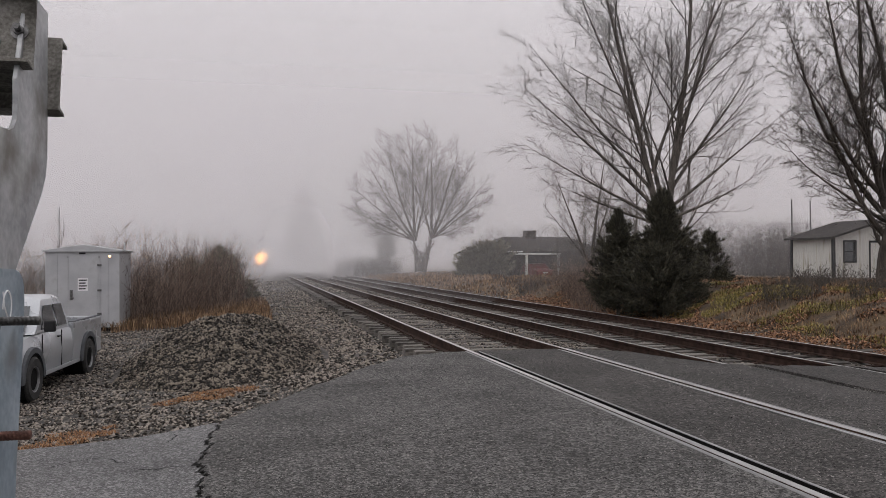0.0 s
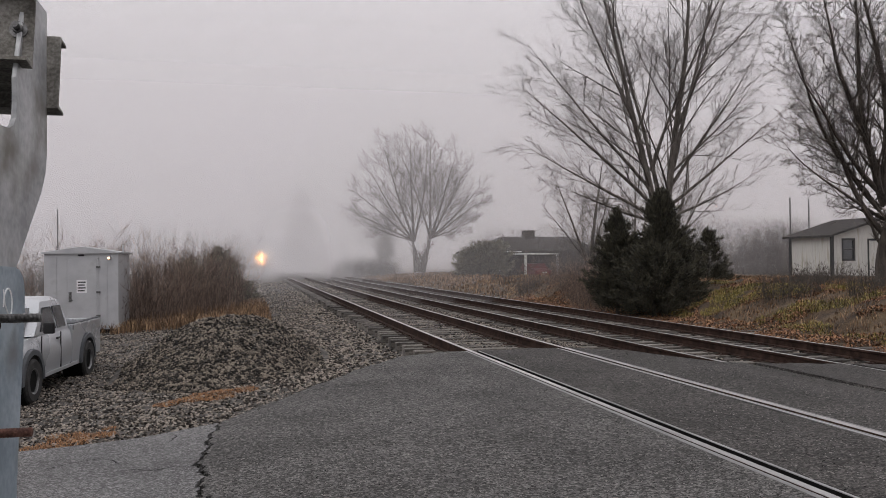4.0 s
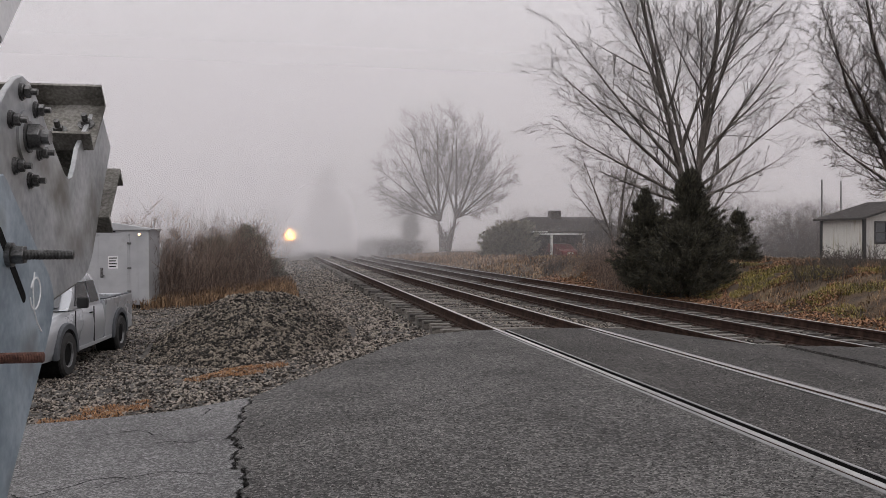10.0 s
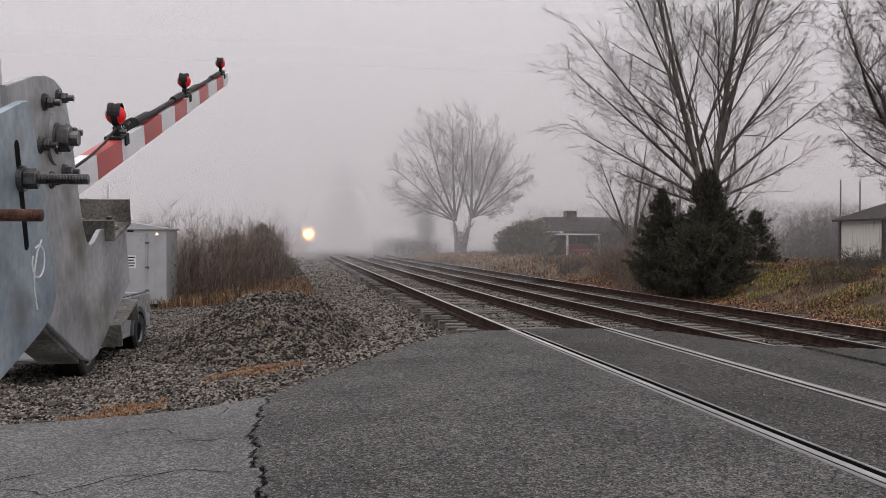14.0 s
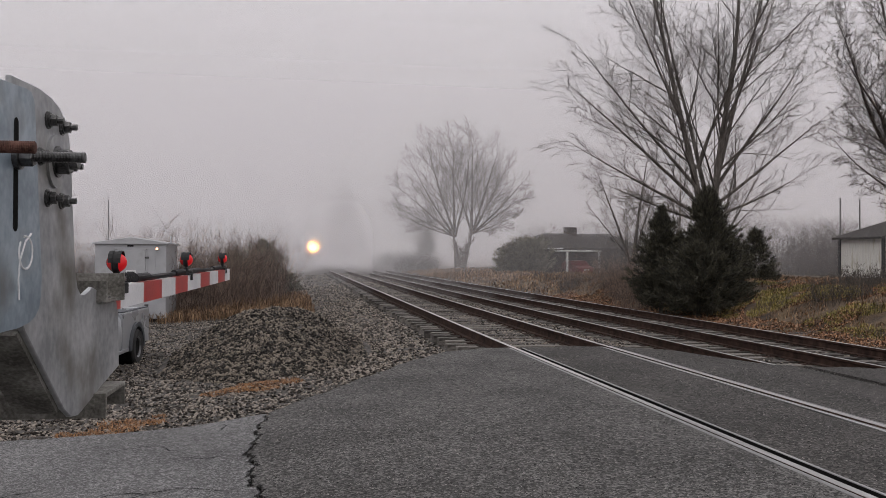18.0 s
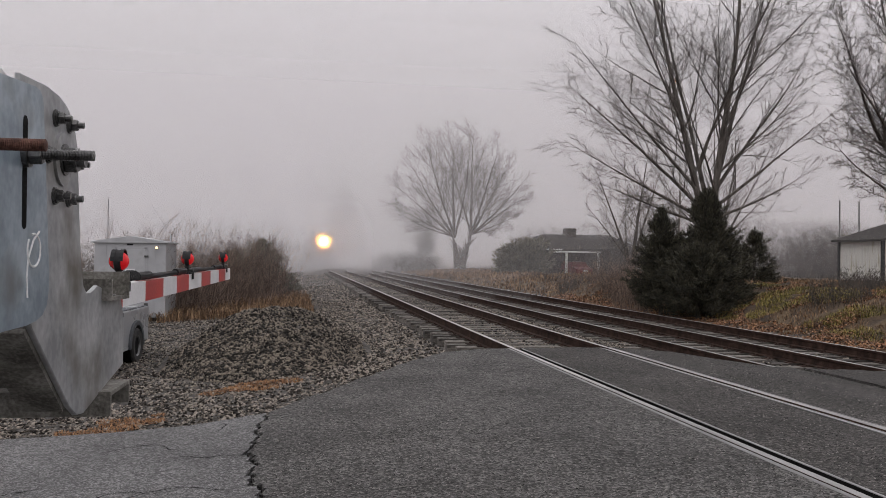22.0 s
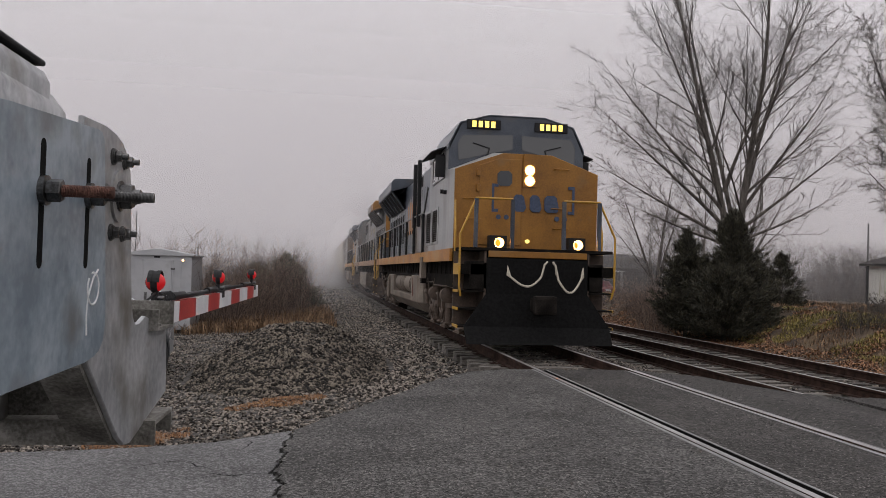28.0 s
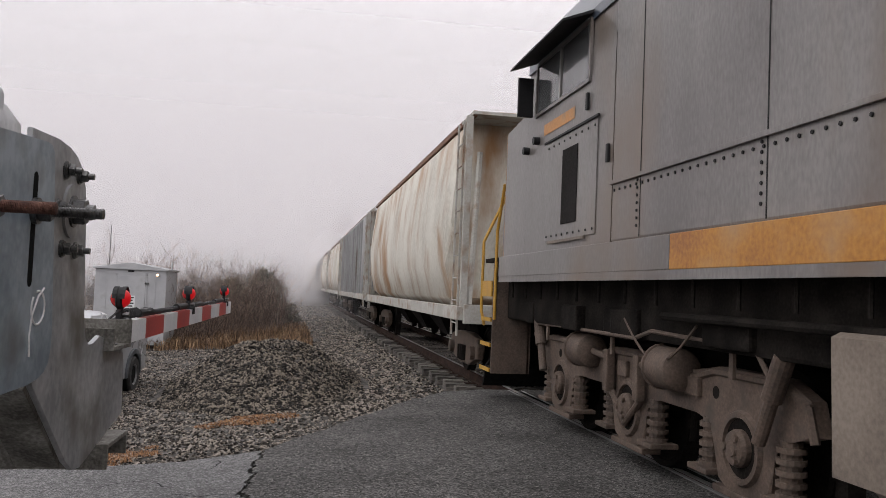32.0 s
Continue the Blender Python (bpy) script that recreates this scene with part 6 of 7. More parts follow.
            tube(lv, (s * 1.19, yc + a + d_ * 0.6, 0.62), (s * 1.19, yc + a + d_ * 0.95, 0.36), 0.03, sides=8)
            part("brake_lever", lv, M["l_frame"], f)
        for a in (-1.85, 0.0, 1.85):
            for q in (-0.47, 0.47):
                bs = bmesh.new()
                prism(bs, [(yc + a + q * 1.2 + p_ * (1 if q > 0 else -1), z_) for p_, z_ in ((-0.06, 0.3), (0.05, 0.32), (0.07, 0.62), (-0.02, 0.74))], s * 0.7, s * 0.84, "x", 0.01)
                part("brake_shoe", bs, M["under"], f)
        bc = bmesh.new()
        pipe(bc, [(s * 1.27, yc - 2.5, 0.98), (s * 1.27, yc - 2.35, 1.12), (s * 1.28, yc - 1.3, 1.13), (s * 1.33, yc - 1.1, 1.13), (s * 1.33, yc + 0.5, 1.13), (s * 1.3, yc + 0.75, 1.2), (s * 1.28, yc + 2.2, 1.17), (s * 1.27, yc + 2.4, 0.95)], 0.018, 7)
        part("sand_pipe", bc, M["l_frame"], f)
        for a in (-2.05, -0.15, 1.9):
            part("pipe_hanger", box(bmesh.new(), s * 1.26 - 0.012, s * 1.26 + 0.012, yc + a - 0.025, yc + a + 0.025, 0.95, 1.16), M["l_frame"], f)
        for a in (-1.6, -0.1, 1.2):
            part("frame_lug", box(bmesh.new(), s * 1.15, s * 1.19, yc + a - 0.1, yc + a + 0.1, 0.76, 0.9, 0.012) if s > 0 else box(bmesh.new(), -1.19, -1.15, yc + a - 0.1, yc + a + 0.1, 0.76, 0.9, 0.012), M["l_frame"], f)
            for q in (-0.3, 0.3):
                # small dark discs imitate shaded holes through the frame
                part("lightening_hole", tube(bmesh.new(), (s * 1.145, yc + a + q, 0.82), (s * 1.153, yc + a + q, 0.82), 0.045, sides=12), M["under"], f)
        for a in (-2.45, 2.45):
            dp = bmesh.new()
            tube(dp, (s * 1.24, yc + a, 1.15), (s * 1.25, yc + a * 0.9, 0.6), 0.045, sides=12)
            tube(dp, (s * 1.24, yc + a, 1.15), (s * 1.245, yc + a * 0.95, 0.88), 0.065, sides=14)
            part("damper", dp, M["l_frame"], f)
        ch = bmesh.new()
        pipe(ch, [(s * 1.34, yc + 0.3 + 0.09 * k, 1.28 - 0.3 * math.sin(math.pi * k / 14)) for k in range(15)], 0.011, 5)
        part("safety_chain", ch, M["l_frame"], f, "slack safety chain")
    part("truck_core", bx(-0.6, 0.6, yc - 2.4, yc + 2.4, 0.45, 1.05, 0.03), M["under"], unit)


def shapes_on(unit, host, name, rects, x, material, label):
    """Plain painted shapes (y0, y1, z0, z1) on both sides of the hood."""
    for s in (-1, 1):
        for y0, y1, z0, z1 in rects:
            part(name, bx(s * x - 0.002, s * x + 0.002, y0, y1, z0, z1), material, host, label)


def locomotive(name, label, hood, cab, band, tank_tubes, letters, seed, lead=False, wing_long=6.0, wing_mat=None, flush=False, diagonal=False, wing_from=13.2, wing_end=None):
    """A six-axle freight locomotive. Its nose stands at y = 0 and looks along -y; the radiator end is at y = 19.6."""
    rnd = random.Random(seed)
    stripe = M["l_stripe_dull"] if band else M["l_stripe"]
    u = thing(name, pose(0, 0, 0), label, "locomotive", group="locomotives")
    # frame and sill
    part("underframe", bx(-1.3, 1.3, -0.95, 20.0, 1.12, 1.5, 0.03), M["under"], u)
    for s in (-1, 1):
        if flush and s > 0:
            part("side_sill", bx(1.47, 1.53, 0.0, 4.85, 1.5, 1.75, 0.006), cab, u, "grey repainted sill")
            part("side_sill", bx(1.47, 1.53, 4.852, 19.9, 1.5, 1.75, 0.006), stripe, u, "yellow-orange sill stripe")
        else:
            part("side_sill", bx(s * 1.5 - 0.03, s * 1.5 + 0.03, 0.0, 19.9, 1.5, 1.75, 0.006), stripe, u, "yellow-orange sill stripe")
        for k in range(34):
            yy = 0.4 + k * 0.58
            part("sill_hook", tube(bmesh.new(), (s * 1.44, yy, 1.4), (s * 1.44, yy, 1.5), 0.014, sides=6), M["under"], u)
        part("sill_pipe", pipe(bmesh.new(), [(s * 1.4, 4.5, 1.33), (s * 1.4, 14.5, 1.33)], 0.03), M["under"], u)
    part("walkway", bx(-1.47, 1.47, -0.98, 20.0, 1.7, 1.755), M["under"], u)
    # nose and cab
    def sec(y, zs, zc):
        return [(-1.47, y, 1.757), (1.47, y, 1.757), (1.47, y, zs), (0.5, y, zc), (-0.5, y, zc), (-1.47, y, zs)]
    nose = loft(bmesh.new(), [sec(0.0, 3.33, 3.68), sec(0.95, 3.42, 3.82)])
    bmesh.ops.delete(nose, geom=[f for f in nose.faces if all(abs(v.co.y) < 1e-4 for v in f.verts)], context="FACES_ONLY")
    part("nose", nose, cab, u, "grey nose sides")
    if diagonal:
        for s in (-1, 1):
            part("nose_panel", prism(bmesh.new(), [(0.02, 1.8), (1.3, 1.8), (0.45, 3.3), (0.02, 3.3)], s * 1.471, s * 1.476, "x"), M["l_yellow"], u, "yellow slanted side panel")
    fr = bmesh.new()
    prism(fr, [(-1.468, 1.76), (1.468, 1.76), (1.468, 3.327), (0.5, 3.677), (0.171, 3.677), (0.171, 3.019), (-0.091, 3.019), (-0.091, 3.677), (-0.5, 3.677), (-1.468, 3.327)], -0.035, 0.004, "y", 0.006)
    front = part("nose_front", fr, M["l_yellow"], u, "yellow nose front")
    cb = bmesh.new()
    loft(cb, [[(-1.47, y, 1.757), (1.47, y, 1.757), (1.47, y, 3.35), (1.45, y, 3.95), (1.22, y2, 4.42), (0.6, y2, 4.6), (-0.6, y2, 4.6), (-1.22, y2, 4.42), (-1.45, y, 3.95), (-1.47, y, 3.35)] for y, y2 in ((0.952, 1.12), (3.6, 3.6))])
    part("cab_shell", cb, cab, u, "grey cab walls")
    tp = bmesh.new()
    prism(tp, [(1.475, 3.86), (1.465, 3.97), (1.235, 4.435), (0.6, 4.615), (-0.6, 4.615), (-1.235, 4.435), (-1.465, 3.97), (-1.475, 3.86), (-1.44, 3.86), (-1.4, 3.97), (-1.2, 4.4), (-0.6, 4.58), (0.6, 4.58), (1.2, 4.4), (1.4, 3.97), (1.44, 3.86)], 0.9, 3.68, "y")
    part("cab_roof", tp, M["l_blue"], u, "dark blue cab roof")
    fw = bmesh.new()
    prism(fw, [(-1.46, 3.42), (-0.5, 3.82), (0.5, 3.82), (1.46, 3.42), (1.45, 3.95), (1.22, 4.42), (0.6, 4.6), (-0.6, 4.6), (-1.22, 4.42), (-1.45, 3.95)], 0.9, 0.95, "y", 0.006)
    face = part("windshield_frame", fw, M["l_blue"], u, "dark blue windshield surround")
    for s in (-1, 1):
        ws = prism(bmesh.new(), [(s * 0.1, 3.9), (s * 1.25, 3.63), (s * 1.27, 3.98), (s * 1.17, 4.16), (s * 0.1, 4.2)], 0.885, 0.899, "y")
        part("windshield", ws, M["cabglass"], face, "windshield with its reflection put in as grey tint")
        wp = bmesh.new()
        pipe(wp, [(s * 0.65, 0.85, 3.72), (s * 0.6, 0.87, 3.9), (s * 0.95, 0.875, 4.0)], 0.012, 5)
        part("wiper", wp, M["dark"], face)
        nb = part("number_board", bx(s * 0.73 - 0.36, s * 0.73 + 0.36, 0.86, 0.95, 4.3, 4.5, 0.01), M["dark"], u, "black number board with lit bars")
        for k in range(4):
            part("digit_bar", bx(s * 0.73 - 0.25 + k * 0.135, s * 0.73 - 0.165 + k * 0.135, 0.853, 0.86, 4.335, 4.465), M["board_digits"], nb, "lit yellow bar")
        # side windows and awning
        for y0, y1 in ((1.35, 2.1), (2.2, 2.95)):
            part("side_window", bx(s * 1.475 - 0.008, s * 1.475 + 0.008, y0, y1, 3.32, 3.84, 0.004), M["cabglass"], u, "dark cab side window")
        wf = bmesh.new()
        for z in (3.28, 3.85):
            box(wf, s * 1.48 - 0.015, s * 1.48 + 0.015, 1.28, 3.02, z, z + 0.035)
        for y in (1.28, 2.12, 2.985):
            box(wf, s * 1.48 - 0.014, s * 1.48 + 0.014, y, y + 0.045, 3.316, 3.849)
        part("window_frame", wf, M["l_grey"], u)
        part("awning", loft(bmesh.new(), [[(s * 1.475, y, 3.95), (s * 1.78, y, 3.83), (s * 1.78, y, 3.81), (s * 1.475, y, 3.92)] for y in (1.2, 3.05)]), M["dark"], u, "dark window awning")
        part("mirror", bx(s * 1.5, s * 1.68, 1.18, 1.22, 3.3, 3.75, 0.01), M["dark"], u)
        # louvred cabinets under the cab
        for k, (y0, y1) in enumerate(() if flush and s > 0 else ((2.0, 2.95), (3.05, 4.0))):
            ld = part("louvre_door", bx(s * 1.48 - 0.012, s * 1.48 + 0.014, y0, y1, 1.9, 2.72, 0.006), cab, u, "louvred grey door")
            if lead:
                for q in range(14):
                    lv = part("louvre", box(bmesh.new(), -0.004, 0.03, y0 + 0.12, y1 - 0.12, -0.006, 0.006), M["l_grey"], ld)
                    lv.matrix_basis = Matrix.Translation((s * 1.492, 0, 2.0 + q * 0.048)) @ pose(0, 0, 0, 0, 25 * s if s > 0 else 180 - 25, 0)
                part("louvre_gap", bx(s * 1.4935, s * 1.4965, y0 + 0.12, y1 - 0.12, 1.96, 2.66), M["l_screen"], ld)
        for hz in (2.95, 3.0):
            part("horn_plug", tube(bmesh.new(), (s * 1.47, 1.0 + (hz - 2.95) * 8, hz), (s * 1.54, 1.0 + (hz - 2.95) * 8, hz), 0.045, sides=10), M["dark"], u)
        if not flush:
            part("sill_bracket", bx(s * 1.46, s * 1.56, 4.02, 4.4, 1.28, 1.62, 0.01), M["l_dust"], u)
    # nose details
    part("nose_door", prism(bmesh.new(), [(-0.98, 1.84), (-0.12, 1.84), (-0.12, 3.56), (-0.6, 3.56), (-0.98, 3.42)], -0.06, -0.037, "y", 0.006), M["l_yellow"], front, "yellow nose door")
    part("door_window", prism(bmesh.new(), [(-0.47 + 0.15 * a, 3.17 + 0.15 * b) for a, b in ((-1, -0.6), (-0.6, -1), (0.6, -1), (1, -0.6), (1, 0.6), (0.6, 1), (-0.6, 1), (-1, 0.6))], -0.075, -0.0605, "y"), M["glass"], front, "small dark door window")
    for z in (1.98, 2.9, 3.2):
        part("door_hinge", bx(-1.04, -0.96, -0.09, -0.035, z, z + 0.14, 0.006), M["l_yellow"], front)
    hb_ = bmesh.new()
    for x0, x1, z0, z1 in ((-0.09, -0.025, 3.02, 3.676), (0.105, 0.17, 3.02, 3.676), (-0.024, 0.104, 3.02, 3.075), (-0.024, 0.104, 3.206, 3.284), (-0.024, 0.104, 3.416, 3.676)):
        box(hb_, x0, x1, -0.075, -0.002, z0, z1)
    hl = part("headlight_box", hb_, M["l_yellow"], u, "yellow headlight housing")
    for z in (3.35, 3.14):
        # on the lead engine rim and tube glow by themselves, seen from the side
        part("headlight_ring", lathe(bmesh.new(), [(0.064, 0.0), (0.066, 0.012), (0.1, 0.008), (0.104, 0.0)], 24, Matrix.Translation((0.04, -0.0755, z)) @ pose(0, 0, 0, 90, 0, 0)), M["reflector"] if lead else M["dark"], hl, "headlight rim with an added glow" if lead else "headlight rim")
        rt = lathe(bmesh.new(), [(0.0655, 0.0), (0.0655, -0.94), (0.0, -0.94), (0.0, -0.945), (0.069, -0.945), (0.069, 0.0)], 16, Matrix.Translation((0.04, -0.074, z)) @ pose(0, 0, 0, 90, 0, 0))
        part("reflector", rt, M["reflector"] if lead else M["dark"], hl)
        part("headlight", tube(bmesh.new(), (0.04, 0.8, z), (0.04, 0.83, z), 0.064, sides=16), M["headlamp"] if lead else M["dark"], hl, "bright lit headlight" if lead else "unlit headlight")
    # the railway's name as plain blocks of its colour
    for i, (x0, x1) in enumerate(((-0.28, -0.02), (0.06, 0.3), (0.36, 0.66))):
        o = part("logo_block", prism(bmesh.new(), [(x0, 2.58), (x0 + 0.06, 2.52), (x1 - 0.04, 2.52), (x1, 2.6), (x1 - 0.05, 2.82), (x1 - 0.1, 2.86), (x0 + 0.05, 2.86), (x0, 2.8)], -0.067, -0.0605 if i == 0 else -0.036, "y"), M["l_lightblue"], front, "dark blue painted block")
    for s, x0 in ((1, -0.72), (-1, 0.98)):
        lb = bmesh.new()
        box(lb, min(x0, x0 + s * 0.045), max(x0, x0 + s * 0.045), -0.067, -0.0365, 2.5, 3.06)
        box(lb, min(x0 + s * 0.046, x0 + s * 0.13), max(x0 + s * 0.046, x0 + s * 0.13), -0.067, -0.0365, 3.0, 3.06)
        box(lb, min(x0 + s * 0.046, x0 + s * 0.13), max(x0 + s * 0.046, x0 + s * 0.13), -0.067, -0.0365, 2.5, 2.56)
        part("logo_bracket", lb, M["l_lightblue"], front, "dark blue painted bracket")
    for x in (-0.58, -0.42, 0.62, 0.78):
        part("logo_dot", tube(bmesh.new(), (x, -0.067, 2.4), (x, -0.037, 2.4), 0.05, sides=16), M["l_lightblue"], front)
    for x0, z in ((-1.3, 2.75), (-1.25, 2.35), (0.55, 3.4), (0.5, 2.6), (0.55, 2.2), (1.0, 2.75)):
        part("grab_iron", pipe(bmesh.new(), [(x0, -0.03, z), (x0, -0.09, z), (x0 + 0.3, -0.09, z), (x0 + 0.3, -0.03, z)], 0.012, 6), M["l_yellow"], front)
    # ditch lights
    for x in (-0.62, 0.98):
        bb = bmesh.new()
        for bx0, bx1, bz0, bz1 in ((x - 0.17, x - 0.062, 1.758, 2.02), (x + 0.102, x + 0.17, 1.758, 2.02), (x - 0.062, x + 0.102, 1.758, 1.798), (x - 0.062, x + 0.102, 1.962, 2.02)):
            box(bb, bx0, bx1, -0.3, -0.06, bz0, bz1)
        dl = part("ditch_light_box", bb, M["dark"], u, "black ditch light box")
        dz = Matrix.Translation((x + 0.02, -0.302, 1.88)) @ pose(0, 0, 0, 90, 0, 0)
        part("reflector", lathe(bmesh.new(), [(0.078, 0.0), (0.078, -0.72), (0.0, -0.72), (0.0, -0.725), (0.09, -0.725), (0.1, 0.004), (0.078, 0.0)], 20, dz), M["reflector"] if lead else M["dark"], dl, "reflector with an added glow" if lead else "dark reflector")
        part("ditch_light", tube(bmesh.new(), (x + 0.02, 0.35, 1.88), (x + 0.02, 0.38, 1.88), 0.076, sides=16), M["ditchlamp"] if lead else M["dark"], dl, "warm lit ditch light" if lead else "unlit ditch light")
    part("class_light", tube(bmesh.new(), (0.02, -0.1, 1.93), (0.02, -0.037, 1.93), 0.04, sides=14), M["class_light"], u)
    # front platform, steps, plough, coupler
    part("front_beam", bx(-0.95, 0.95, -1.02, -0.94, 1.58, 1.7, 0.01), M["l_yellow"], u, "yellow front beam")
    part("end_plate", bx(-0.98, 0.98, -1.0, -0.9, 0.75, 1.57, 0.02), M["black"], u, "black end plate")
    pl = bmesh.new()
    loft(pl, [[(-0.98, -0.95, 1.0), (0.98, -0.95, 1.0), (0.98, -1.0, 1.06), (-0.98, -1.0, 1.06)], [(-1.4, -1.02, 0.45), (1.4, -1.02, 0.45), (1.4, -1.08, 0.45), (-1.4, -1.08, 0.45)], [(-1.38, -1.25, 0.14), (1.38, -1.25, 0.14), (1.38, -1.31, 0.14), (-1.38, -1.31, 0.14)]])
    part("plough", pl, M["black"], u, "black snow plough")
    cp = bmesh.new()
    box(cp, -0.14, 0.14, -1.4, -0.9, 0.75, 1.0, 0.03)
    box(cp, -0.2, 0.22, -1.62, -1.36, 0.7, 1.05, 0.06)
    part("coupler", cp, M["under"], u)
    part("rear_coupler", box(box(bmesh.new(), -0.14, 0.14, 20.0, 20.55, 0.75, 1.0, 0.03), -0.2, 0.2, 20.4, 20.66, 0.7, 1.05, 0.05), M["under"], u)
    for x0, x1 in ((-0.62, 0.15), (0.25, 0.85)):
        hs = bmesh.new()
        n_ = 12
        pts = [(x0 + (x1 - x0) * i / n_, -1.12 - 0.1 * math.sin(math.pi * i / n_), 1.42 - (0.26 if x0 < 0 else 0.36) * math.sin(math.pi * i / n_) ** 1.2 + (0.1 * i / n_ if x0 < 0 else 0.1 * (1 - i / n_))) for i in range(n_ + 1)]
        pipe(hs, pts, 0.02, 8)
        part("air_hose", hs, M["hose"], u, "pale drooping hose")
    for y_end, d_ in ((-0.95, -1), (20.0, 1)):
        for s in (-1, 1):
            for k in range(4):
                stp = box(bmesh.new(), min(s * 1.0, s * 1.5), max(s * 1.0, s * 1.5), y_end + min(0, -d_ * 0.55), y_end + max(0, -d_ * 0.55), 0.42 + k * 0.33, 0.45 + k * 0.33)
                sw = part("step", stp, M["under"], u, "step with a yellow edge")
                part("step_edge", bx(s * 1.505 - 0.01, s * 1.505 + 0.01, y_end + min(0, -d_ * 0.55), y_end + max(0, -d_ * 0.55), 0.41 + k * 0.33, 0.46 + k * 0.33), M["l_handrail"], sw)
            part("step_side", box(bmesh.new(), s * 1.0 - 0.02, s * 1.0 + 0.02, y_end + min(0, -d_ * 0.62), y_end + max(0, -d_ * 0.62), 0.4, 1.69), M["l_frame"], u)
            part("step_side", box(bmesh.new(), s * 1.25 - 0.25, s * 1.25 + 0.25, y_end - d_ * 0.6 - 0.02, y_end - d_ * 0.6 + 0.02, 0.4, 1.69), M["l_frame"], u)
            hr = bmesh.new()
            pipe(hr, [(s * 1.46, y_end + 0.02 * d_, 1.0), (s * 1.5, y_end + 0.06 * d_, 1.2), (s * 1.5, y_end + 0.06 * d_, 2.0), (s * 1.2, y_end, 2.68), (s * 0.5, y_end, 2.68)], 0.021, 8)
            part("handrail", hr, M["l_handrail"], u, "yellow end handrail")
            hr = bmesh.new()
            pipe(hr, [(s * 1.48, y_end - d_ * 0.62, 1.1), (s * 1.48, y_end - d_ * 0.62, 2.1), (s * 1.46, y_end - d_ * 0.85, 2.7)], 0.021, 8)
            part("handrail", hr, M["l_handrail"], u)
            for x in (0.5, 1.2):
                part("end_stanchion", bx(s * x - 0.035, s * x + 0.035, y_end - 0.03, y_end + 0.03, 1.757, 2.67), M["l_blue"], u)
    # hood
    hd = part("hood", bx(-1.0, 1.0, 3.62, 19.55, 1.757, 4.25, 0.06), hood, u, "long engine hood")
    part("hood_roof", loft(bmesh.new(), [[(-0.95, y, 4.25), (0.95, y, 4.25), (0.7, y, 4.5), (-0.7, y, 4.5)] for y in (3.7, wing_from + 0.1)]), hood, u)
    if band:
        for s in (-1, 1):
            part("hood_band", bx(s * 1.0 - 0.004, s * 1.0 + 0.004, 4.2, 13.2, 1.85, 2.35), band, hd, "blue-grey painted band")
            part("hood_band", bx(s * 1.0 - 0.004, s * 1.0 + 0.0155, 5.2, 13.3, 2.42, 2.62), M["l_faded"], hd, "faded tan painted band")
    for s in (-1, 1):
        part("side_cabinet", bx(min(s * 1.0, s * 1.46), max(s * 1.0, s * 1.46), 3.62, 6.6 if lead else 8.2, 1.757, 2.75, 0.03), cab if not lead else M["l_grey"], u, "grey equipment cabinet")
        if lead:
            for yy in (5.45, 6.4):
                part("drain_duct", box(bmesh.new(), s * 1.5 - 0.05, s * 1.5 + 0.05, yy - 0.07, yy + 0.07, 2.45, 4.2, 0.02), M["dark"], u, "black vertical duct")
            for k in range(5):
                part("cabinet_bolt", tube(bmesh.new(), (s * 1.46, 3.9 + k * 0.6, 2.68), (s * 1.475, 3.9 + k * 0.6, 2.68), 0.018, sides=6), M["dark"], u)
        for k in range(3 if lead else 8):
            yy = 3.9 + k * (1.1 if lead else 0.55)
            part("cabinet_seam", bx(s * 1.46 - 0.004, s * 1.46 + 0.004, yy, yy + 0.018, 1.85, 2.68), M["dark"], u)
        # doors on the hood
        for k in range(14):
            y0 = 5.2 + k * 0.58
            dr = part("hood_door", bx(s * 1.0 - 0.012, s * 1.0 + 0.014, y0 + 0.02, y0 + 0.56, 2.42 if band else 1.9, 3.75, 0.006), hood, hd)
            part("latch", bx(s * 1.012, s * 1.03, y0 + 0.42, y0 + 0.48, 2.5, 2.62, 0.004), M["dark"], dr)
            part("door_gap", bx(s * 1.0 - 0.003, s * 1.0 + 0.003, y0 - 0.012, y0 + 0.012, 1.9, 3.78), M["black"], hd)
        for k in range(8):
            y0 = 13.5 + k * 0.7
            gp = part("grille_panel", bx(s * 1.0 - 0.012, s * 1.0 + 0.016, y0 + 0.03, y0 + 0.64, 1.95, 3.45, 0.006), hood, hd)
            part("grille_screen", bx(s * 1.0165, s * 1.021, y0 + 0.18, y0 + 0.5, 2.25, 3.3), M["l_screen"], gp, "dark ventilation screen")
        for y0, y1, z0, z1 in ((4.3, 5.3, 3.5, 4.1), (5.6, 6.2, 3.55, 4.1), (8.6, 9.3, 3.85, 4.15)):
            part("intake_screen", bx(s * 1.0 - 0.01, s * 1.0 + 0.02, y0, y1, z0, z1, 0.004), M["l_screen"], hd, "dark intake screen")
        # radiator wing with its sloped screens
        w1 = wing_from + wing_long
        part("radiator_wing", prism(bmesh.new(), [(s * 1.0, 4.26), (s * 1.53, 4.1), (s * 1.56, 4.14), (s * 1.56, 4.42), (s * 1.45, 4.56), (s * 0.0, 4.58), (s * 0.0, 4.5), (s * 0.95, 4.3)], wing_from, w1 - (1.4 if wing_end else 0.0), "y", 0.008), wing_mat or hood, u, "overhanging radiator wing")
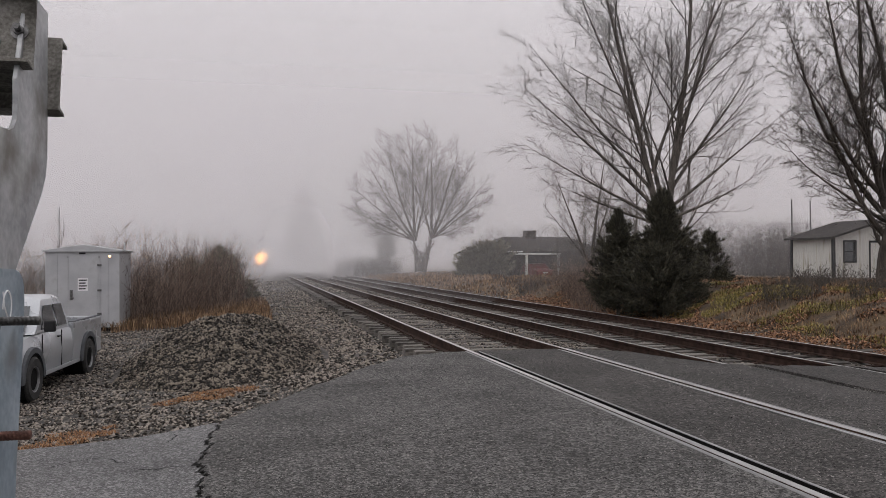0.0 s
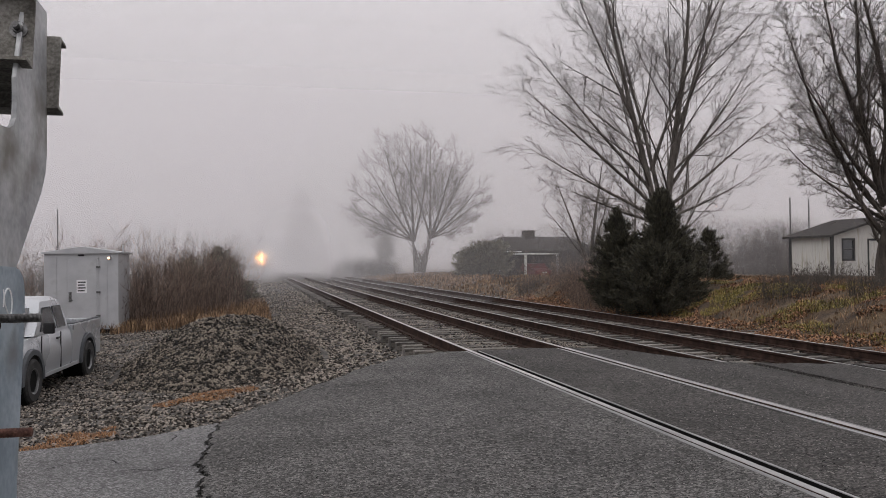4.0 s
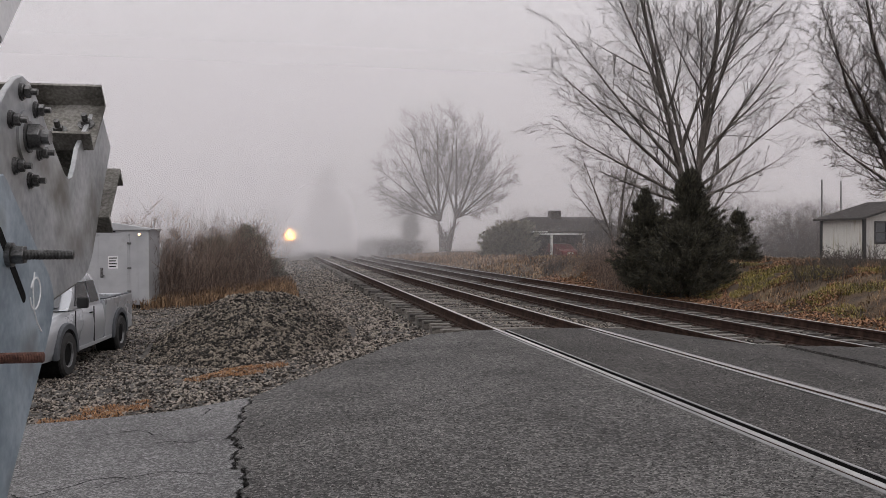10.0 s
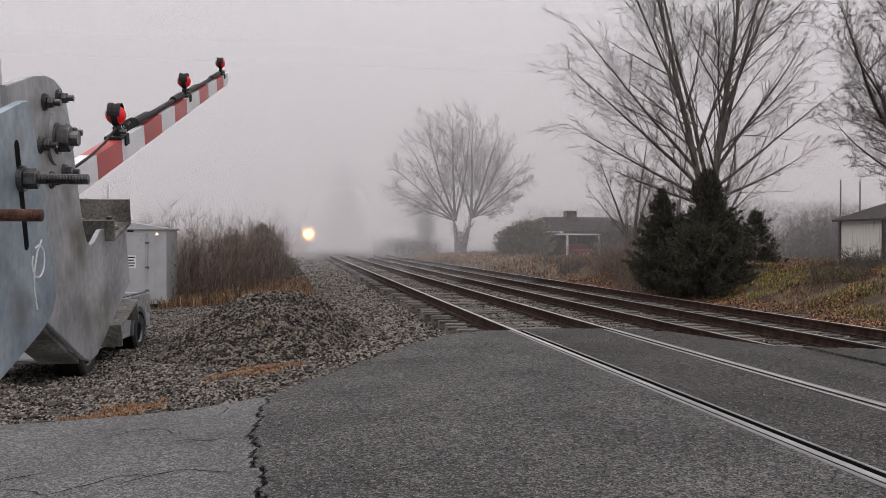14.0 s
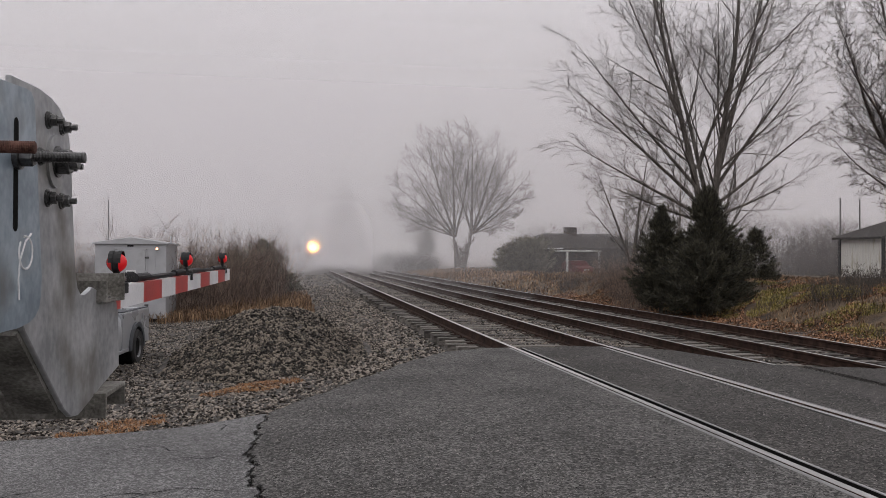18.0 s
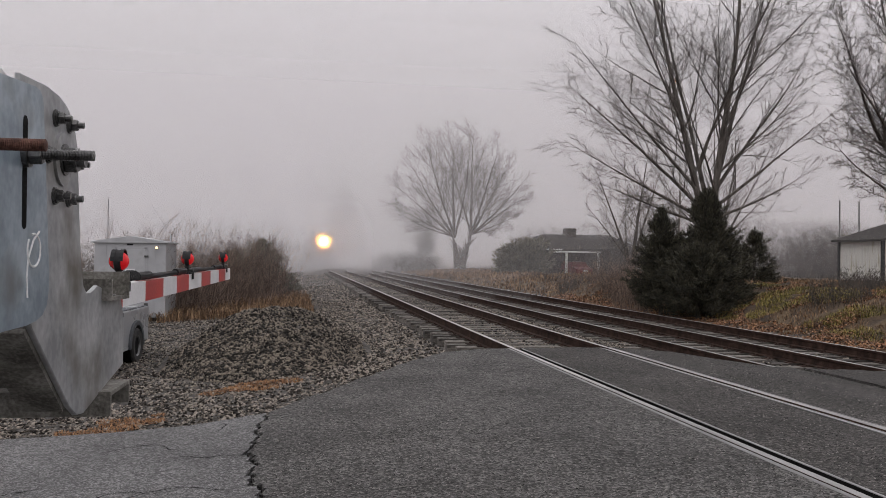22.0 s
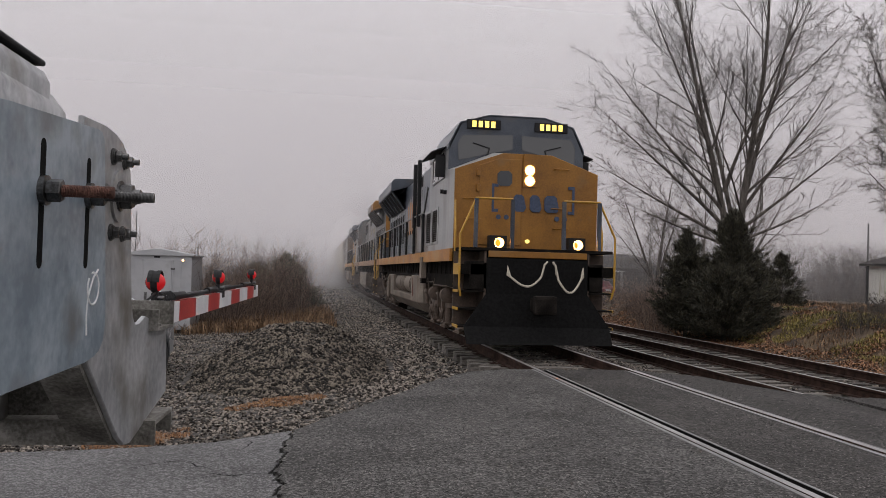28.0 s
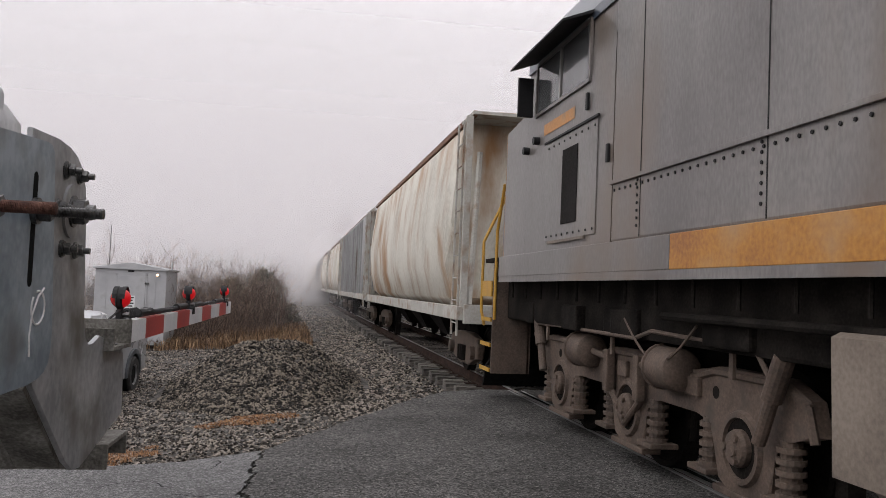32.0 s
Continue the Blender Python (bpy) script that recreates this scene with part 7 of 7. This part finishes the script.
        if wing_end:
            part("radiator_wing", prism(bmesh.new(), [(s * 1.0, 4.26), (s * 1.53, 4.1), (s * 1.56, 4.14), (s * 1.56, 4.42), (s * 1.45, 4.56), (s * 0.0, 4.58), (s * 0.0, 4.5), (s * 0.95, 4.3)], w1 - 1.398, w1, "y", 0.008), wing_end, u, "yellow end of the radiator wing")
        part("radiator_screen", prism(bmesh.new(), [(s * 1.02, 3.52), (s * 1.06, 3.5), (s * 1.5, 4.09), (s * 1.46, 4.1)], wing_from + 0.1, w1 - 0.1, "y"), M["l_screen"], u, "sloped dark radiator screen")
        for k in range(7):
            yy = wing_from + 0.1 + k * (w1 - wing_from - 0.3) / 6
            part("radiator_strut", prism(bmesh.new(), [(s * 1.01, 3.5), (s * 1.09, 3.49), (s * 1.54, 4.08), (s * 1.48, 4.1)], yy, yy + 0.06, "y"), hood, u)
        # side handrail
        for k in range(3 if flush and s > 0 else 0, 9):
            yy = 4.5 + k * 1.88
            part("stanchion", bx(s * 1.5 - 0.03, s * 1.5 + 0.03, yy - (0.06 if not band else 0.03), yy + (0.06 if not band else 0.03), 1.52, 2.72, 0.008), M["dark"], u, "black handrail post")
        part("handrail", pipe(bmesh.new(), [(s * 1.5, 9.2 if flush and s > 0 else 3.7, 3.3), (s * 1.5, 9.6 if flush and s > 0 else 4.3, 2.75), (s * 1.5, 19.6, 2.75), (s * 1.5, 19.9, 2.3)], 0.02, 8), M["steel"], u, "steel side handrail")
    if flush:
        fb = part("equipment_body", bx(1.0, 1.475, 3.62, 8.6, 1.757, 4.02, 0.02), cab, u, "flush grey equipment body")
        part("body_ledge", bx(1.476, 1.5, 3.62, 8.6, 2.24, 2.275, 0.004), cab, fb)
        part("body_skirt", bx(1.531, 1.537, 0.05, 8.6, 1.43, 1.499), cab, fb)
        for k in range(3):
            part("body_seam", bx(1.4755, 1.479, 4.2 + k * 1.75, 4.21 + k * 1.75, 1.77, 3.98), M["dark"], fb)
        for k in range(44):
            part("rivet", tube(bmesh.new(), (1.475, 3.68 + k * 0.112, 2.19), (1.484, 3.68 + k * 0.112, 2.19), 0.012, sides=6), M["dark"], fb)
        for k in range(3):
            for q in range(7):
                part("rivet", tube(bmesh.new(), (1.475, 4.15 + k * 1.75, 1.86 + q * 0.06), (1.484, 4.15 + k * 1.75, 1.86 + q * 0.06), 0.012, sides=6), M["dark"], fb)
        bd_ = part("battery_door", bx(1.471, 1.482, 1.75, 3.25, 1.85, 2.9, 0.006), cab, fb, "riveted grey battery door")
        # dark line along the door's top, paler line along its bottom
        part("door_top_line", bx(1.48, 1.5, 1.7, 3.3, 2.9, 2.925, 0.004), M["dark"], bd_)
        part("door_bottom_line", bx(1.48, 1.5, 1.9, 3.0, 1.82, 1.85, 0.004), M["l_dust"], bd_)
        for q in range(9):
            for z_ in (1.9, 2.84):
                part("rivet", tube(bmesh.new(), (1.482, 1.83 + q * 0.17, z_), (1.49, 1.83 + q * 0.17, z_), 0.012, sides=6), M["dark"], bd_)
        for y_, z_ in ((2.95, 3.02), (3.5, 2.45)):
            part("hinge", bx(1.476, 1.5, y_, y_ + 0.05, z_, z_ + 0.16, 0.005), M["dark"], fb)
        part("number_smear", bx(1.4745, 1.4765, 1.6, 2.6, 3.02, 3.14), M["l_orange"], fb, "faded orange paint remnant")
        part("body_vent", bx(1.4825, 1.49, 2.3, 2.75, 2.0, 2.75, 0.004), M["l_screen"], fb, "dark intake grille")
    # radiator end
    re_ = part("rear_end", bx(-1.02, 1.02, 19.55, 19.6, 1.78, 4.28, 0.01), M["l_yellow"] if not lead else M["l_blue"], u, "yellow hood end" if not lead else "dark blue hood end")
    if not lead:
        part("rear_band", bx(-1.018, 1.018, 19.6, 19.605, 1.79, 2.34), M["l_blue"], re_, "dark blue band across the hood end")
    part("end_grille", bx(0.15, 0.9, 19.6, 19.62, 3.55, 4.1, 0.004), M["l_screen"], re_)
    for z in (4.0, 3.82):
        part("rear_headlight", tube(bmesh.new(), (-0.1, 19.6, z), (-0.1, 19.66, z), 0.09, sides=16), M["glass"], re_)
    for i, (x0, x1) in enumerate(((-0.55, -0.25), (-0.2, 0.1), (0.15, 0.5))):
        part("logo_block", prism(bmesh.new(), [(x0, 2.8), (x0 + 0.06, 2.72), (x1 - 0.04, 2.72), (x1, 2.8), (x1 - 0.05, 3.02), (x0 + 0.05, 3.08), (x0, 3.0)], 19.6, 19.606, "y"), M["l_lightblue"], re_, "dark blue painted block")
    part("number_bar", bx(-0.75, -0.2, 19.6, 19.606, 3.42, 3.52), M["dark"], re_)
    # fuel tank
    tk = bmesh.new()
    ys = (6.55, 13.3) if flush else (7.0, 13.7)
    sect = [(-1.2, 0.36), (1.2, 0.36), (1.46, 0.62), (1.48, 1.3), (1.4, 1.34), (-1.4, 1.34), (-1.48, 1.3), (-1.46, 0.62)]
    if tank_tubes:
        loft(tk, [[(a * 0.9, 5.42, max(0.5, b)) for a, b in sect], [(a, 5.62, b) for a, b in sect], [(a, 7.0, b) for a, b in sect]])
        loft(tk, [[(a, y, min(b, 0.78)) for a, b in sect] for y in (7.0, 12.2)])
        loft(tk, [[(a, y, b) for a, b in sect] for y in (12.2, 13.4)])
    else:
        loft(tk, [[(a, ys[0], max(0.55, b)) for a, b in sect], [(a, ys[0] + 0.3, b) for a, b in sect], [(a, ys[1] - 0.3, b) for a, b in sect], [(a, ys[1], max(0.55, b)) for a, b in sect]])
    tank = part("fuel_tank", tk, M["l_dust"], u, "dusty fuel tank")
    for s in (-1, 1):
        part("tank_gauge", bx(s * 1.48 - 0.004, s * 1.48 + 0.012, 7.5 if not tank_tubes else 6.5, 7.56 if not tank_tubes else 6.6, 0.75, 1.25, 0.004), M["rust"], tank)
        if tank_tubes:
            for y0, y1 in ((7.1, 9.2), (9.6, 11.9)):
                ct = lathe(bmesh.new(), [(0.0, 0.0), (0.2, 0.03), (0.29, 0.12), (0.29, y1 - y0 - 0.12), (0.2, y1 - y0 - 0.03), (0.0, y1 - y0)], 24, Matrix.Translation((s * 1.18, y0, 1.08)) @ pose(0, 0, 0, -90, 0, 0))
                ar = part("air_reservoir", ct, M["l_dust"], u, "dusty cylindrical air reservoir", smooth=True)
                for q in (0.3, y1 - y0 - 0.3):
                    part("strap", lathe(bmesh.new(), [(0.292, -0.02), (0.302, -0.02), (0.302, 0.02), (0.292, 0.02)], 24, Matrix.Translation((s * 1.18, y0 + q, 1.08)) @ pose(0, 0, 0, -90, 0, 0)), M["l_frame"], ar)
        part("fuel_filler", tube(bmesh.new(), (s * 1.3, 8.3, 1.34), (s * 1.42, 8.3, 1.45), 0.07, sides=12), M["dark"], tank)
        part("drain_pipe", pipe(bmesh.new(), [(s * 1.42, 13.9, 1.3), (s * 1.48, 13.95, 1.15), (s * 1.48, 13.95, 0.5)], 0.05, 10), M["l_dust"], u)
    if letters:
        shapes_on(u, hd, "painted_shape", letters, 1.0155, M["l_orange"], "faded orange painted shape")
    # clutter under the frame
    for s in (-1, 1):
        for k in range(9):
            y0 = rnd.choice((rnd.uniform(0.3, 6.2), rnd.uniform(14.3, 19)))
            part("frame_box", bx(s * 1.15, s * (1.3 + rnd.uniform(0, 0.12)), y0, y0 + rnd.uniform(0.2, 0.6), 1.16 - rnd.uniform(0, 0.06), 1.36, 0.02), M["under"], u)
        part("brake_chain", pipe(bmesh.new(), [(s * 1.4, 18.3 - 0.16 * k, 1.3 - 0.22 * math.sin(math.pi * (k % 8) / 8)) for k in range(17)], 0.022, 6), M["l_frame"], u, "sagging brake chain")
    # the superstructure stands 0.16 m higher on the frame
    for o in u.children_recursive:
        if o.location.z > 1.42:
            o.location.z += 0.16
        else:
            for v in o.data.vertices:
                if v.co.z > 1.42:
                    v.co.z += 0.16
    engine_truck(u, 2.95 if tank_tubes else 3.35)
    engine_truck(u, 16.9)
    return u


lead = locomotive("locomotive", "diesel locomotive with yellow nose, grey cab and dark blue hood", M["l_blue"], M["l_palegrey"], None, True,
                  [(9.6, 9.75, 2.5, 3.5), (9.95, 10.5, 2.5, 3.5), (10.75, 11.3, 2.5, 3.5), (11.5, 11.9, 2.5, 3.6), (12.3, 12.45, 2.5, 3.5), (10.0, 10.25, 2.0, 2.2), (10.35, 10.6, 2.0, 2.2)], 3, lead=True)
second = locomotive("locomotive", "cream diesel locomotive with a blue band and yellow hood end", M["l_cream"], M["l_grey"], M["l_midblue"], False, None, 4, wing_long=4.0, wing_mat=M["l_grey"], diagonal=True, wing_from=14.5, wing_end=M["l_yellow"])
for sx in (-1, 1):
    for cy, a0, a1 in ((10.0, 50, 310), (11.7, 0, 150), (11.7, 180, 330)):
        arc = [radians(a0 + (a1 - a0) * k / 20) for k in range(21)]
        part("painted_shape", prism(bmesh.new(), [(cy + 0.78 * math.cos(a), 3.26 + 0.6 * math.sin(a)) for a in arc] + [(cy + 0.44 * math.cos(a), 3.26 + 0.28 * math.sin(a)) for a in arc[::-1]], sx * 1.0147, sx * 1.018, "x"), M["l_faded"], second, "large faded tan painted shape")
third = locomotive("locomotive", "dark blue diesel locomotive with orange shapes and yellow hood end", M["l_blue"], M["l_grey"], None, False,
                   [(6.6, 6.8, 2.3, 3.6), (7.1, 7.8, 2.5, 3.6), (8.1, 8.8, 2.5, 3.6), (9.0, 9.6, 2.5, 3.6), (9.9, 10.1, 2.3, 3.6)], 5, wing_mat=M["l_blue"], flush=True)


def hopper(name, label, body, rib, tall, seed, hatch=True):
    """A covered hopper car; its couplers meet at y = 0 and y = 17.5."""
    c = thing(name, pose(0, 0, 0), label, "hopper car", group="hopper cars")
    if rib:
        prof = [(1.5, 1.2), (1.52, 1.5), (1.52, tall - 0.25), (1.4, tall), (0.9, tall + 0.2)]
    else:
        prof = [(1.2, 1.15), (1.4, 1.35), (1.55, 1.9), (1.6, 2.6), (1.55, 3.3), (1.45, tall - 0.2), (1.3, tall), (0.8, tall + 0.22)]
    ring = prof + [(-a, b) for a, b in prof[::-1]]
    secs = []
    for y, cut in ((1.5, 1.9), (1.9, 1.35), (2.3, 1.15), (15.2, 1.15), (15.6, 1.35), (16.0, 1.9)):
        secs.append([(a * (0.97 if y in (1.5, 16.0) else 1), y, max(b, cut + (0.6 if y in (1.5, 16.0) else 0))) for a, b in ring])
    part("body", loft(bmesh.new(), secs), body, c, "rust-streaked rounded car body" if not rib else "grey ribbed car body", smooth=True)
    for s in (-1, 1):
        part("side_sill", bx(s * 1.5 - 0.05, s * 1.5 + 0.05, 0.7, 16.8, 1.0, 1.22, 0.01), M["hopper_frame"], c)
        part("roof_edge", bx(s * 1.36 - 0.03, s * 1.36 + 0.03, 0.75, 16.75, tall - 0.05, tall + 0.05, 0.008), M["roof_rust"], c)
        for k in range(12 if rib else 0):
            yy = 2.6 + k * 1.12
            part("rib", bx(s * 1.55 - 0.035, s * 1.55 + 0.035, yy, yy + 0.09, 1.22, tall - 0.2), body, c)
        for ye, d in ((0.75, 1), (16.75, -1)):
            post = part("end_post", bx(s * 1.45 - 0.05, s * 1.45 + 0.05, ye - 0.05, ye + 0.05, 1.22, tall - 0.05), M["hopper_frame"], c)
            lad = bmesh.new()
            for y_ in (ye + d * 0.1, ye + d * 0.55):
                box(lad, s * 1.5, s * 1.53, y_ - 0.02, y_ + 0.02, 0.75, tall - 0.1)
            ladder = part("ladder", lad, M["hopper_frame"], c, "side ladder")
            for k in range(9):
                part("rung", tube(bmesh.new(), (s * 1.515, ye + d * 0.1, 0.95 + k * 0.36), (s * 1.515, ye + d * 0.55, 0.95 + k * 0.36), 0.012, sides=6), M["hopper_frame"], ladder)
            part("end_brace", pipe(bmesh.new(), [(s * 1.35, ye, 1.25), (s * 1.1, ye + d * 0.75, tall - 0.5)], 0.05, 6), M["hopper_frame"], c)
    for ye, d in ((0.7, 1), (16.8, -1)):
        part("end_platform", bx(-1.45, 1.45, min(ye, ye + d * 1.9), max(ye, ye + d * 1.9), 1.12, 1.2), M["hopper_frame"], c)
        part("end_sill", bx(-1.45, 1.45, ye - 0.06, ye + 0.06, 0.95, 1.25, 0.01), M["hopper_frame"], c)
        part("roof_overhang", bx(-1.4, 1.4, min(ye, ye + d * 0.95), max(ye, ye + d * 0.95), tall - 0.02, tall + 0.03), M["hopper_frame"], c)
        part("bolster", bx(-0.25, 0.25, min(ye + d * 0.2, ye + d * 3.3), max(ye + d * 0.2, ye + d * 3.3), 0.85, 1.12), M["under"], c)
        part("coupler", box(box(bmesh.new(), -0.12, 0.12, min(ye, ye - d * 0.6), max(ye, ye - d * 0.6), 0.75, 1.0, 0.03), -0.2, 0.2, min(ye - d * 0.45, ye - d * 0.72), max(ye - d * 0.45, ye - d * 0.72), 0.68, 1.05, 0.05), M["under"], c)
    part("running_board", bx(-0.35, 0.35, 0.8, 16.7, tall + 0.24, tall + 0.3), M["roof_rust"], c)
    for k in range(4):
        hb_ = bmesh.new()
        y0 = 2.8 + k * 3.1
        loft(hb_, [[(-1.1, y0, 1.3), (1.1, y0, 1.3), (1.1, y0 + 2.6, 1.3), (-1.1, y0 + 2.6, 1.3)], [(-0.5, y0 + 0.9, 0.45), (0.5, y0 + 0.9, 0.45), (0.5, y0 + 1.7, 0.45), (-0.5, y0 + 1.7, 0.45)]])
        part("hopper_chute", hb_, M["under"], c)
    for yc in (2.35, 15.15):
        for s in (-1, 1):
            fr = prism(bmesh.new(), [(yc + a, b) for a, b in ((-1.15, 0.55), (-1.05, 0.68), (-0.5, 0.75), (0.5, 0.75), (1.05, 0.68), (1.15, 0.55), (1.1, 0.35), (0.8, 0.32), (0.45, 0.2), (-0.45, 0.2), (-0.8, 0.32), (-1.1, 0.35))], s * 0.95, s * 1.08, "x", 0.02)
            sf = part("side_frame", fr, M["l_frame"], c)
            for a in (-0.88, 0.88):
                w = part("wheel", WHEEL_CAR, None, c)
                w.matrix_basis = Matrix.Translation((s * 0.77, yc + a, 0.44)) @ pose(0, 0, 0, 0, -90 * s, 0)
                part("bearing_cap", tube(bmesh.new(), (s * 1.08, yc + a, 0.44), (s * 1.16, yc + a, 0.44), 0.11, sides=14), M["l_frame"], sf)
            sp = bmesh.new()
            for q in (-0.16, 0.0, 0.16):
                tube(sp, (s * 1.085, yc + q, 0.26), (s * 1.085, yc + q, 0.52), 0.065, sides=10)
            part("spring_nest", sp, M["under"], sf)
    return c


hopper_a = hopper("hopper_car", "cream covered hopper car with rust streaks", M["hopper_white"], False, 4.3, 1)
hopper_b = hopper("hopper_car", "grey ribbed covered hopper car", M["hopper_grey"], True, 4.3, 2)
train_rows = [(lead, 0.0, 0), (second, 41.3, 180), (third, 64.2, 180), (hopper_a, 66.0, 0), (hopper_b, 83.7, 0)]
for k in range(9):
    train_rows.append((copy_thing((hopper_a, hopper_a, hopper_b)[k % 3], pose(0, 0, 0)), 101.4 + 17.7 * k, 0))

# ---------------- fog sheets ---------------
def fog_sheet(y, density, forward, top=70.0):
    """A flat translucent sheet across the line that stands in for fog haze; it thins out upwards, and rough refraction
    near the track spreads the headlights into a halo.
    """
    m = bpy.data.materials.new("fog")
    m.use_nodes = True
    n, l = m.node_tree.nodes, m.node_tree.links
    n.clear()
    out, mix = n.new("ShaderNodeOutputMaterial"), n.new("ShaderNodeMixShader")
    tr, df, tl, half = n.new("ShaderNodeBsdfTransparent"), n.new("ShaderNodeBsdfDiffuse"), n.new("ShaderNodeBsdfTranslucent"), n.new("ShaderNodeMixShader")
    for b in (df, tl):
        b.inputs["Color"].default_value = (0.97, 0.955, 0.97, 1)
    l.new(df.outputs[0], half.inputs[1])
    l.new(tl.outputs[0], half.inputs[2])
    tc, sp, mr = n.new("ShaderNodeTexCoord"), n.new("ShaderNodeSeparateXYZ"), n.new("ShaderNodeMapRange")
    l.new(tc.outputs["Object"], sp.inputs[0])
    l.new(sp.outputs["Z"], mr.inputs[0])
    mr.interpolation_type = "SMOOTHSTEP"
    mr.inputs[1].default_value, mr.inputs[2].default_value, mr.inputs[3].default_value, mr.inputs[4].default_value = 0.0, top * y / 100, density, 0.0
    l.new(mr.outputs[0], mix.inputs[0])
    rf, sc, ab, mk = n.new("ShaderNodeBsdfRefraction"), n.new("ShaderNodeMixShader"), n.new("ShaderNodeMath"), n.new("ShaderNodeMapRange")
    rf.inputs["IOR"].default_value, rf.inputs["Roughness"].default_value = 1.05, 0.36
    ab.operation = "ABSOLUTE"
    l.new(sp.outputs["X"], ab.inputs[0])
    l.new(ab.outputs[0], mk.inputs[0])
    mk.inputs[1].default_value, mk.inputs[2].default_value, mk.inputs[3].default_value, mk.inputs[4].default_value = 1.5, 4.5, forward, 0.0
    mz, both = n.new("ShaderNodeMapRange"), n.new("ShaderNodeMath")
    mz.inputs[1].default_value, mz.inputs[2].default_value, mz.inputs[3].default_value, mz.inputs[4].default_value = 4.0, 9.0, 1.0, 0.0
    l.new(sp.outputs["Z"], mz.inputs[0])
    both.operation = "MULTIPLY"
    l.new(mk.outputs[0], both.inputs[0])
    l.new(mz.outputs[0], both.inputs[1])
    l.new(both.outputs[0], sc.inputs[0])
    l.new(tr.outputs[0], sc.inputs[1])
    l.new(rf.outputs[0], sc.inputs[2])
    l.new(sc.outputs[0], mix.inputs[1])
    l.new(half.outputs[0], mix.inputs[2])
    l.new(mix.outputs[0], out.inputs[0])
    w = y * 1.6 + 40
    h = top * y / 100
    me = mesh_of("fog_sheet", [(-w, 0, -3), (w, 0, -3), (w, 0, h), (-w, 0, h)], [(0, 1, 2, 3)], m)
    ob = new("fog_sheet", me)
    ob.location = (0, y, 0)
    return tagged(ob, "flat translucent sheet standing in for morning fog haze", "fog", kind="stuff")


# sheets get denser down the line, so the haze builds up with distance
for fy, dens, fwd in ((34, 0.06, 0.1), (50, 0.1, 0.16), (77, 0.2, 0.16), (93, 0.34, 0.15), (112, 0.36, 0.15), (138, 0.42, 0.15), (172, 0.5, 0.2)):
    fog_sheet(fy, dens, fwd)


def motions():
    for ob, s, turn in train_rows:
        walk(ob, [(0.0, pose(0, 15.75 + 17.5 * 28.0 + s, 0, 0, 0, turn)), (32.0, pose(0, 15.75 - 17.5 * 4.0 + s, 0, 0, 0, turn))])
    swing = [(0.0, 80.1), (4.0, 80.1), (5.5, 80.0), (6.0, 78.2), (6.5, 73.8), (7.5, 64.6), (8.3, 57.8), (9.0, 52.3), (10.0, 45.4), (11.0, 37.9), (12.0, 30.1), (13.0, 22.1), (13.5, 18.6), (14.5, 11.5),
             (15.5, 5.0), (16.1, 1.7), (16.5, 0.3), (17.0, 0.0), (32.0, 0.0)]
    walk(gate, [(t, GATE @ pose(0, 0, 0, a)) for t, a in swing])


motions()
